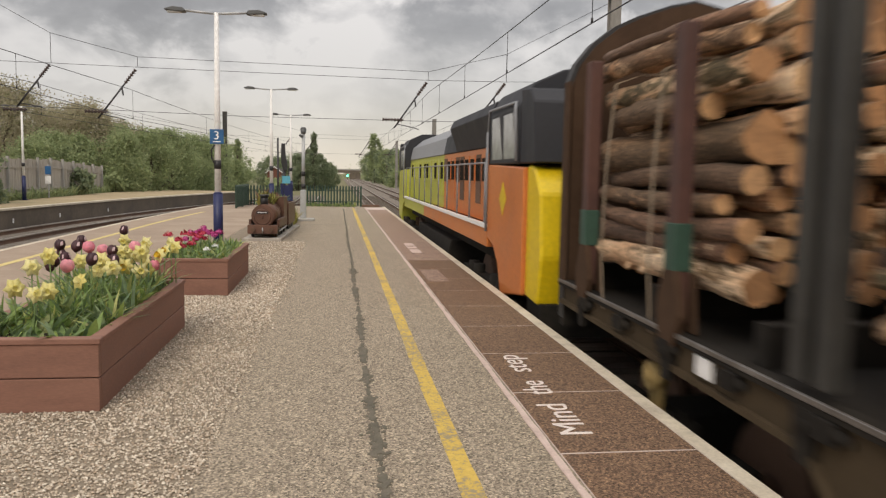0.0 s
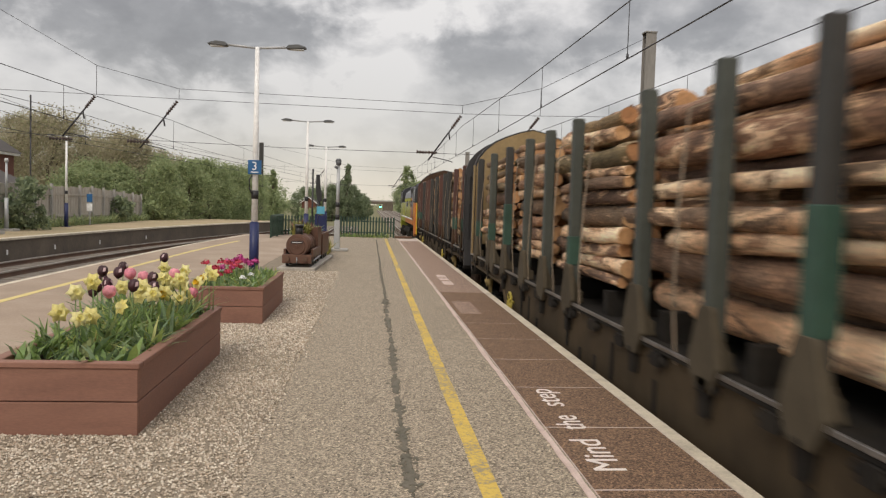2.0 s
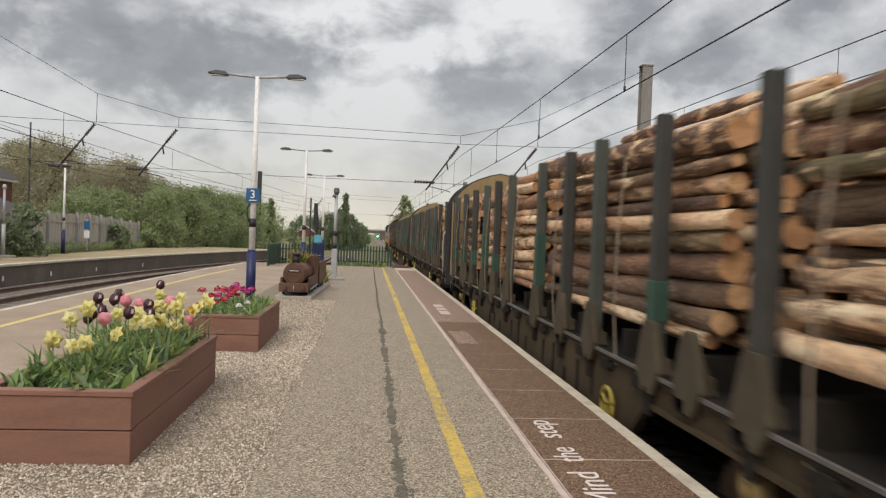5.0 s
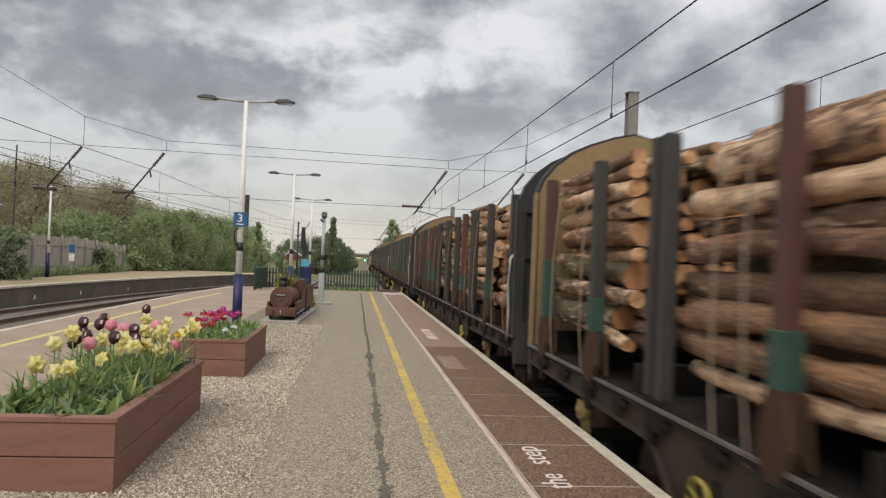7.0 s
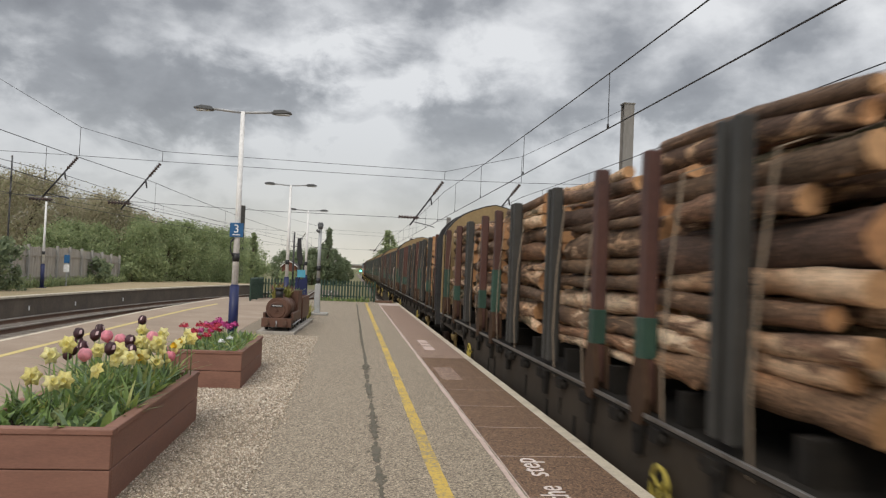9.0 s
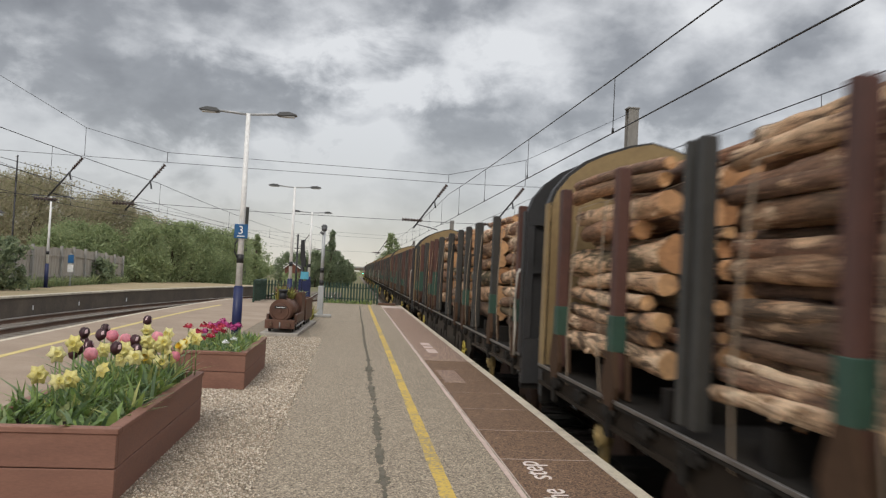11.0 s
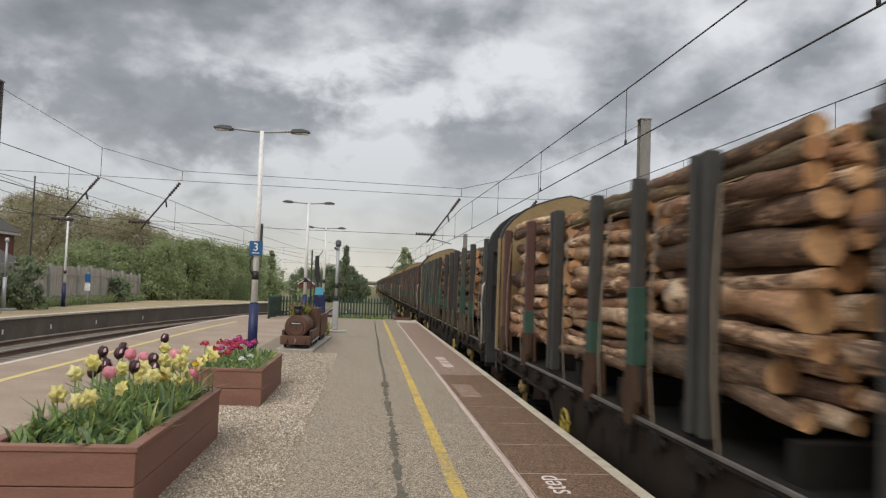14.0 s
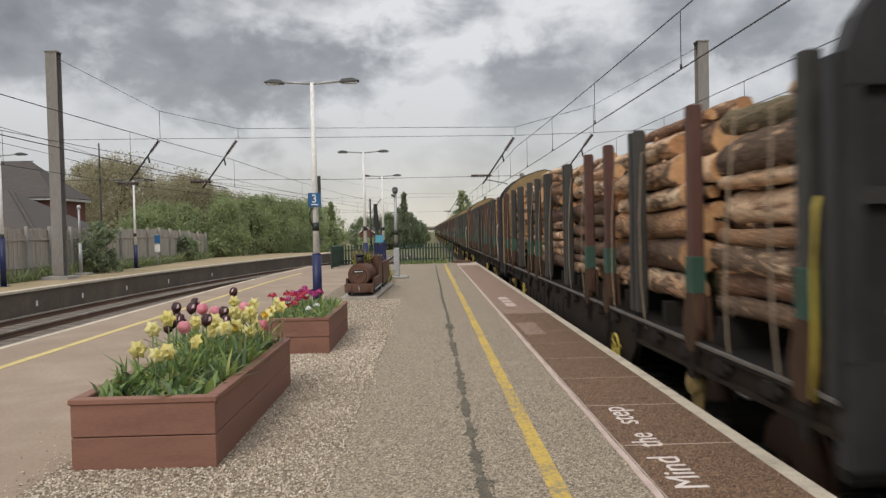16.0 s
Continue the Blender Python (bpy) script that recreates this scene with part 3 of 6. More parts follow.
line_strip("yellow_line", YEL - 0.055, YEL + 0.055, -8, END - 1.5, 0.005, LINE_YELLOW, "worn yellow safety line painted on tarmac", 0.006, 3)
line_strip("yellow_line", -5.27, -5.14, -8, 30, 0.007, CREAM_LINE, "worn yellow line along the far side", 0.006, 4, f=bend)
line_strip("white_line", LEFT + 0.5, LEFT + 0.56, 2, 9.5, 0.005, LINE_WHITE, "short worn white line near the edge", 0.006, 5)
line_strip("faded_line", 1.236, 1.276, -8, END - 1.2, 0.007, LINE_PINK, "faded pinkish line beside brown surfacing", 0.007, 6)
# moss-filled seam in the tarmac
rnd = random.Random(8)
MOSS = worn("dark_moss", (0.145, 0.130, 0.10), (0.085, 0.082, 0.06), (0.22, 0.195, 0.155), 1.0, big=7, small=70, bump=0.8, depth=0.01)
bm = bmesh.new()
y = 1.5
while y < 34:
    k = 0.45 + 0.65 * noise.noise((y * 0.8, 3.3, 0)) + 0.4 * noise.noise((y * 3.5, 1.3, 0))
    thin = 1.0 if y < 13.8 else 0.5
    if 5.9 < y < 6.2 or 8.3 < y < 9.1 or y > 24:
        thin *= 0.4
    c = 0.285 + 0.03 * noise.noise((y * 0.25, 0, 0))
    w = (0.012 + 0.040 * max(0, k)) * thin
    gap = noise.noise((y * 1.9, 8.1, 0)) + 0.5 * noise.noise((y * 6.0, 2.1, 0))
    w *= min(1.0, max(0.3, 0.75 + gap * 1.6))
    if gap < -0.1 and rnd.random() < 0.6:
        y += 0.02
        continue
    for _ in range(3 if y < 14 else 1):
        px, py = c + rnd.gauss(0, w * 0.62), y + rnd.uniform(-0.02, 0.02)
        r = rnd.uniform(0.006, 0.017) * (1 if y < 14 else 1.5)
        n = rnd.choice((5, 6, 7))
        t0 = rnd.uniform(0, 6)
        lift = 0.0045 + rnd.uniform(0, 0.002)
        ring = [(px + math.cos(t0 + 6.283 * i / n) * r * rnd.uniform(0.6, 1.2), py + math.sin(t0 + 6.283 * i / n) * r * rnd.uniform(0.8, 1.9)) for i in range(n)]
        top = [bm.verts.new((*q, lift)) for q in ring]
        low = [bm.verts.new((*q, -0.004)) for q in ring]
        bm.faces.new(top)
        for i in range(n):
            bm.faces.new((low[i], low[(i + 1) % n], top[(i + 1) % n], top[i]))
    y += 0.0105 if y < 14 else 0.02
tagged(structure("tarmac_seam", bm, MOSS, "dark mossy crack running along the tarmac"), kind="stuff")
line_strip("tarmac_joint", -1.5, 0.2, 23.4, 23.5, 0.004, MOSS, "dark joint across the tarmac", 0.01, 9)

# brown surfaced strip in bays, with pale joints
bm = bmesh.new()
box(bm, 1.292, EDGE - 0.115, -7.0, END - 1.2, -0.01, 0.0065)
strip = structure("surfaced_strip", bm, MORTAR, "brown slip-resistant strip along the platform edge")
bays = {}
for k in range(-9, 24):
    y0 = 4.12 + 1.22 * k
    warm = y0 > 12.9
    key = warm
    if key not in bays:
        b = bmesh.new()
        box(b, 1.296, EDGE - 0.12, 0.011, 1.209, 0.0, 0.009)
        bays[key] = mesh_of("paving_bay", b, PAVE_WARM if warm else PAVE_DARK, 0.002)
    o = new("paving_bay", bays[key])
    o.parent = strip
    o.location = (0, y0, 0)
# pale worn rectangle and unreadable far letters
bm = bmesh.new()
box(bm, 1.36, 1.66, 11.1, 12.5, 0.005, 0.0115)
structure("worn_patch", bm, PAVE_WARM, "pale rubbed patch on brown surfacing")
bm = bmesh.new()
for i, (a, b) in enumerate(((15.2, 15.9), (16.1, 16.5), (16.7, 17.3))):
    box(bm, 1.50, 1.70, a, b, 0.005, 0.0115)
structure("far_lettering", bm, LINE_PINK, "faded white lettering on the platform strip")


def lettering(text, size, m, mat, parent=None, name="lettering", label="", squeeze=1.0, long=0.0):
    c = bpy.data.curves.new(name, "FONT")
    c.body, c.size, c.extrude, c.resolution_u = text, size, 0.002, 3
    tmp = bpy.data.objects.new(name, c)
    scene.collection.objects.link(tmp)
    bpy.context.view_layer.update()
    me = bpy.data.meshes.new_from_object(tmp.evaluated_get(bpy.context.evaluated_depsgraph_get()))
    bpy.data.objects.remove(tmp)
    if long:
        xs_ = [v.co.x for v in me.vertices]
        me.transform(Matrix.Translation((-min(xs_), 0, 0)))
        squeeze = long / (max(xs_) - min(xs_))
    me.transform(Matrix.Diagonal((squeeze, 1, 1, 1)))
    me.materials.clear()
    me.materials.append(mat)
    ob = new(name, me)
    ob.parent = parent
    ob.matrix_basis = m
    return tagged(ob, label)


for word, y0, long in (("Mind", 4.43, 0.61), ("the", 5.28, 0.36), ("step", 5.92, 0.56)):
    o = lettering(word, 0.292, pose(1.585, y0, 0.0095, 0, 0, 90), LETTER, None, "platform_lettering", "worn white words painted on brown surfacing", 1.0, long)
    tagged(o, category="lettering", kind="structure")

# loose gravel strip under the planters
GX0, GX1, GY0, GY1 = -2.50, -0.67, -6.0, 17.4
bm = bmesh.new()
prev = None
rnd = random.Random(12)
for y in span(GY0, 23.0, 0.2):
    r = GX1 + 0.03 * noise.noise((y * 1.3, 1, 0)) + rnd.uniform(-0.012, 0.012) - max(0, y - 15) * 0.09
    cur = [bm.verts.new(p) for p in ((GX0 + 0.06 * noise.noise((y, 7, 0)), y, 0.004), (r, y, 0.004), (r, y, -0.01), (GX0, y, -0.01))]
    if prev:
        for i in range(4):
            bm.faces.new((prev[i], prev[(i + 1) % 4], cur[(i + 1) % 4], cur[i]))
    prev = cur
structure("gravel_strip", bm, GRAVEL_BED, "bed of pale mixed gravel beside the tarmac")


def gravel():
    rng = np.random.default_rng(5)
    base = np.array(((1, 0, 0), (-1, 0, 0), (0, 1, 0), (0, -1, 0), (0, 0, 1), (0, 0, -1)), float)
    tri = np.array(((0, 2, 4), (2, 1, 4), (1, 3, 4), (3, 0, 4), (2, 0, 5), (1, 2, 5), (3, 1, 5), (0, 3, 5)))
    pos = []
    for ya, yb, per in ((1.5, 7.0, 3600), (7.0, 12.0, 2000), (12.0, 17.5, 800)):
        n = int((GX1 - GX0 + 0.1) * (yb - ya) * per)
        pos.append(np.stack([rng.uniform(GX0, GX1 + 0.02, n), rng.uniform(ya, yb, n)], 1))
    pos = np.concatenate(pos)
    stray = np.stack([GX1 + rng.exponential(0.035, 350), rng.uniform(1.5, 12, 350)], 1)
    stray2 = np.stack([GX0 - rng.exponential(0.12, 800), rng.uniform(2.5, 10, 800)], 1)
    pos = np.concatenate([pos, stray, stray2])
    pos = pos[~((pos[:, 0] > -2.42) & (pos[:, 0] < -1.48) & (pos[:, 1] > 5.2) & (pos[:, 1] < 7.85))]
    n = len(pos)
    size = rng.uniform(0.0045, 0.0120, (n, 1, 1)) * (1 + (pos[:, 1] > 8)[:, None, None] * 0.35)
    v = base[None] * size * rng.uniform(0.6, 1.3, (n, 6, 1)) * np.array((1, 1, 0.75))
    a = rng.uniform(0, 6.283, n)
    c, s = np.cos(a)[:, None], np.sin(a)[:, None]
    v = np.stack([v[..., 0] * c - v[..., 1] * s, v[..., 0] * s + v[..., 1] * c, v[..., 2]], 2)
    v[..., 0] += pos[:, 0, None]
    v[..., 1] += pos[:, 1, None]
    v[..., 2] += 0.006 + rng.uniform(0, 0.008, (n, 1))
    f = (tri[None] + 6 * np.arange(n)[:, None, None]).reshape(-1, 3)
    me = bpy.data.meshes.new("gravel")
    me.from_pydata(v.reshape(-1, 3).tolist(), [], f.tolist())
    me.materials.append(STONES)
    tagged(new("gravel", me), "loose pale mixed gravel stones round the planters", "gravel", "", "stuff")


gravel()

# the far platform
far_edge = lambda y: -12.32 + bend(y)
bm = bmesh.new()
bar(bm, lambda y: -19.0 + bend(y) * 0.5, lambda y: far_edge(y) - 0.35, -1.25, 0.0, span(-20, 62, 3))
structure("far_platform", bm, DRY_GRASS, "far platform with a worn buff surface and dry grass")
bm = bmesh.new()
bar(bm, lambda y: far_edge(y) - 0.35, lambda y: far_edge(y), -0.06, 0.012, span(-20, 62, 1.5))
structure("coping", bm, COPING, "pale worn stone coping of the far platform")
bm = bmesh.new()
bar(bm, lambda y: far_edge(y) - 0.345, lambda y: far_edge(y) - 0.06, -1.25, -0.061, span(-20, 62, 1.5))
structure("platform_wall", bm, WALL_DARK, "sooty wall of the far platform")
bm = bmesh.new()
for y in (16.5, 21.6, 24.5, 27.5, 31, 35, 40):
    box(bm, far_edge(y) - 0.06, far_edge(y) - 0.04, y, y + 0.10, -0.55, -0.38)
structure("marker_plates", bm, WHITE_PAINT, "small white distance plates on the platform wall")

# ---- the timber train ----
SPEED = 15.6
BODY = 19.85
# bays of the load and places of the posts, from the wagon's rear end
SHORT = ((0.35, 2.45), (3.30, 6.15), (6.32, 9.45), (9.85, 12.65), (12.87, 15.40), (16.55, 19.35))
LONG = ((0.35, 2.60), (3.38, 9.30), (9.67, 12.40), (12.80, 15.25), (16.20, 19.35))
POSTS = (0.42, 2.52, 4.42, 5.80, 7.06, 8.82, 11.02, 12.41, 13.72, 15.50, 17.12, 19.04)
OPEN_POSTS = (0.42, 2.58, 4.29, 6.00, 7.23, 8.69, 10.98, 12.37, 13.72, 15.42, 17.14, 18.94)
EMPTY = (3.50, 16.62)
DOUBLES = (2, 5, 6, 9)
PAIRED = (1, 5, 6, 7, 8, 9, 11, 12, 13)
SILL = 0.50
ARCH = ((-1.31, 2.50), (-1.24, 2.69), (-1.08, 2.89), (-0.85, 3.07), (-0.62, 3.18), (-0.28, 3.30), (0.0, 3.36))
ARCH = ARCH + tuple((-a, b) for a, b in ARCH[-2::-1])


def log_mesh(length, r, seed, n=9, bark=None):
    """A felled trunk along y from 0, a little bent and tapered, with sawn ends."""
    rng = random.Random(seed)
    bm = bmesh.new()
    rows = []
    bx, bz = rng.uniform(-0.05, 0.05), rng.uniform(-0.035, 0.035)
    taper = rng.uniform(0.86, 0.98)
    if rng.random() < 0.5:
        ends = (r, r * taper)
    else:
        ends = (r * taper, r)
    lump = [rng.uniform(0.88, 1.10) for _ in range(n)]
    knots = [rng.uniform(0.88, 1.12) for _ in range(12)]
    for i in range(12):
        k = i / 11
        rr = (ends[0] + (ends[1] - ends[0]) * k) * knots[i]
        c = Vector((bx * math.sin(math.pi * k), length * k, bz * math.sin(math.pi * k)))
        rows.append([bm.verts.new(c + Vector((math.cos(a) * rr * l * rng.uniform(0.90, 1.08), (rng.uniform(-0.02, 0.012) if i in (0, 11) else 0), math.sin(a) * rr * l * rng.uniform(0.92, 1.06))))
                     for a, l in ((2 * math.pi * j / n, lump[j]) for j in range(n))])
    for a, b in zip(rows, rows[1:]):
        for j in range(n):
            f = bm.faces.new((a[j], a[(j + 1) % n], b[(j + 1) % n], b[j]))
            f.smooth = True
    bm.faces.new(rows[0][::-1]).material_index = 1
    bm.faces.new(rows[-1]).material_index = 1
    # broken branch stubs
    for _ in range(rng.choice((0, 1, 2, 2, 3))):
        k, a = rng.uniform(0.05, 0.95), rng.uniform(0, 6.283)
        c = Vector((bx * math.sin(math.pi * k), length * k, bz * math.sin(math.pi * k)))
        out_ = Vector((math.cos(a), rng.uniform(-0.5, 0.5), math.sin(a)))
        tube(bm, c + out_ * r * 0.7, c + out_ * (r + rng.uniform(0.015, 0.05)), r * 0.24, r * 0.15, 5, 0, True, 1)
    return mesh_of("log", bm, [bark or BARK, CUT])


def stack_layout(length, seed):
    """Trunks of one bay in upright columns: x, y, z, length, radius and whether it can be seen."""
    rng = random.Random(seed)
    fat = rng.choice((0.078, 0.088, 0.10, 0.115))
    logs = []
    x = -1.18
    col = 0
    while x < 1.05:
        z = SILL + 0.24 + rng.uniform(0, 0.05)
        top = 2.50 + 0.32 * (1 - (x / 1.2) ** 2) + rng.uniform(-0.10, 0.16)
        wide = 0.0
        column = []
        while True:
            r = fat * rng.choice((0.6, 0.75, 0.85, 1.0, 1.0, 1.15, 1.3, 1.6, 0.9, 0.8))
            if z + 2 * r > top + 0.04:
                break
            ln = length * (rng.uniform(0.90, 1.0) if rng.random() < 0.8 else rng.uniform(0.62, 0.85))
            column.append([x + r + rng.uniform(0, 0.07), (length - ln) * rng.random() + rng.uniform(-0.05, 0.05), z + r, ln, r, False])
            wide = max(wide, 2 * r)
            z += 2 * r * 0.965
        for q in column:
            q[5] = col < 3
        for q in column[-2:]:
            q[5] = True
        logs += column
        x += wide * 0.86
        col += 1
    return logs


VARIANTS = {}


def stack_meshes(length, kind, bark):
    key = (round(length, 2), kind, bark.name)
    if key not in VARIANTS:
        seen, hidden = [], bmesh.new()
        for i, (x, y, z, ln, r, show) in enumerate(stack_layout(length, kind * 101 + int(length * 10))):
            if show:
                rng = random.Random(i * 7 + kind)
                seen.append((log_mesh(ln, r, i * 13 + kind * 1000, 9, bark), pose(x, y, z, rng.gauss(0, 1.2), rng.uniform(0, 360), rng.gauss(0, 0.7))))
            else:
                tube(hidden, (x, y, z), (x, y + ln, z), r, r * 0.93, 8, 0, True, 1)
        VARIANTS[key] = (seen, mesh_of("inner_timber", hidden, [bark, CUT]))
    return VARIANTS[key]


def log_load(number):
    load = thing("log_load", "stacked brown softwood logs with pale sawn ends", "logs", "timber loads")
    rng = random.Random(number * 17 + 3)
    for a, b in SHORT if number in PAIRED else LONG:
        seen, hidden = stack_meshes(b - a, rng.randrange(5), BARK_DARK if number == 10 else BARK_PALE if 1 < number < 5 else BARK)
        for me, m in seen:
            o = new("log", me)
            o.parent = load
            o.matrix_basis = Matrix.Translation((0, a, 0)) @ m
        o = new("inner_timber", hidden)
        o.parent, o.location = load, (0, a, 0)
        tagged(o, kind="stuff")
    return load


def bogie(parent, y):
    bm = bmesh.new()
    for s in (-1, 1):
        plate(bm, [(y - 1.35, -0.42), (y - 1.1, -0.30), (y - 0.5, -0.42), (y + 0.5, -0.42), (y + 1.1, -0.30), (y + 1.35, -0.42), (y + 1.2, -0.62), (y + 0.4, -0.66), (y - 0.4, -0.66), (y - 1.2, -0.62)], "x", s * 1.10 - 0.07, s * 1.10 + 0.07)
        for d in (-0.9, 0.9):
            box(bm, s * 1.10 - 0.13, s * 1.10 + 0.13, y + d - 0.16, y + d + 0.16, -0.62, -0.28)
        for d in (-0.3, 0.0, 0.3):
            tube(bm, (s * 1.10, y + d, -0.60), (s * 1.10, y + d, -0.20), 0.085, 0.085, 8)
    box(bm, -1.1, 1.1, y - 0.25, y + 0.25, -0.5, -0.15)
    b = part("bogie", bm, GRIME, parent)
    for d in (-0.9, 0.9):
        k = bmesh.new()
        tube(k, (-1.235, y + d, -0.40), (-1.31, y + d, -0.40), 0.15, 0.12, 12)
        tube(k, (-1.31, y + d, -0.40), (-1.33, y + d, -0.40), 0.06, 0.05, 8)
        part("axle_box", k, AXLE, b, "ochre axle box cover")
        for s in (-1, 1):
            w = bmesh.new()
            tube(w, (s * 0.69, y + d, -0.455), (s * 0.82, y + d, -0.455), 0.46, 0.46, 20)
            tube(w, (s * 0.66, y + d, -0.455), (s * 0.69, y + d, -0.455), 0.485, 0.485, 20)
            tube(w, (s * 0.82, y + d, -0.455), (s * 0.95, y + d, -0.455), 0.12, 0.09, 12)
            part("wheel", w, RUST, b)
    return b


def post_mesh(colour, wide):
    bm = bmesh.new()
    box(bm, -0.055, 0.055, -wide, wide, SILL + 0.06, 2.60)
    box(bm, -0.075, -0.055, -wide * 0.45, wide * 0.45, SILL + 0.1, 2.58)
    return mesh_of("post", bm, colour, 0.008)


POST_SHAPES = [post_mesh(c, 0.075) for c in (POST_GREY, POST_RED, POST_GREY, POST_OLIVE)]
POST_THIN = post_mesh(POST_GREY, 0.055)
b = bmesh.new()
box(b, -0.065, 0.065, -0.085, 0.085, 0.92, 1.25)
SLEEVE = mesh_of("sleeve", b, POST_GREEN, 0.006)
b = bmesh.new()
box(b, -0.065, 0.065, -0.085, 0.085, 0.92, 1.62)
SLEEVE_LONG = mesh_of("sleeve", b, POST_GREEN, 0.006)
FLARE = [(-0.09, SILL - 0.10), (0.09, SILL - 0.10), (0.15, SILL + 0.02), (0.185, 0.62), (0.165, 0.70), (0.12, 0.82), (0.085, 0.93), (-0.085, 0.93), (-0.12, 0.82), (-0.165, 0.70), (-0.185, 0.62), (-0.15, SILL + 0.02)]
b = bmesh.new()
plate(b, FLARE, "x", -0.075, -0.02)
plate(b, [(-0.16, SILL), (0.16, SILL), (0.10, 0.90), (-0.10, 0.90)], "x", 0.05, 0.09)
GUSSETS = [mesh_of("gusset", b, GUSSET, 0.005)]
b = bmesh.new()
plate(b, [(-0.11, SILL - 0.16), (0.11, SILL - 0.16), (0.20, SILL - 0.04), (0.235, SILL + 0.03), (0.11, 0.90), (0.085, 0.93), (-0.085, 0.93), (-0.11, 0.90), (-0.235, SILL + 0.03), (-0.20, SILL - 0.04)], "x", -0.085, -0.03)
for d in (-0.13, 0.13):
    plate(b, [(-0.03, SILL), (0.10, SILL), (-0.03, 0.80)], "y", d - 0.012, d + 0.012)
box(b, -0.03, 0.10, -0.09, 0.09, SILL - 0.02, 0.62)
GUSSETS.append(mesh_of("gusset", b, GUSSET_OLIVE, 0.005))


b = bmesh.new()
plate(b, [(-0.10, SILL - 0.06), (0.10, SILL - 0.06), (0.05, SILL - 0.34), (-0.05, SILL - 0.34)], "x", -0.075, -0.02)
tube(b, (-0.07, 0, SILL - 0.14), (-0.10, 0, SILL - 0.14), 0.035, 0.03, 8)
STIFF = mesh_of("stiffener", b, GRIME)
# black strips laid on the sill where its slot holes show as shade
SLOT_STRIPS = []
for h in (0.09, 0.13, 0.18):
    b = bmesh.new()
    box(b, -0.035, -0.015, -0.03, 0.03, -h, h)
    SLOT_STRIPS.append(mesh_of("rib", b, GRIME))
b = bmesh.new()
box(b, -0.09, -0.02, -0.09, 0.09, -0.17, -0.065)
tube(b, (-0.05, -0.16, -0.12), (-0.05, 0.16, -0.12), 0.03, 0.03, 7)
WINCH = mesh_of("strap_winch", b, GRIME)


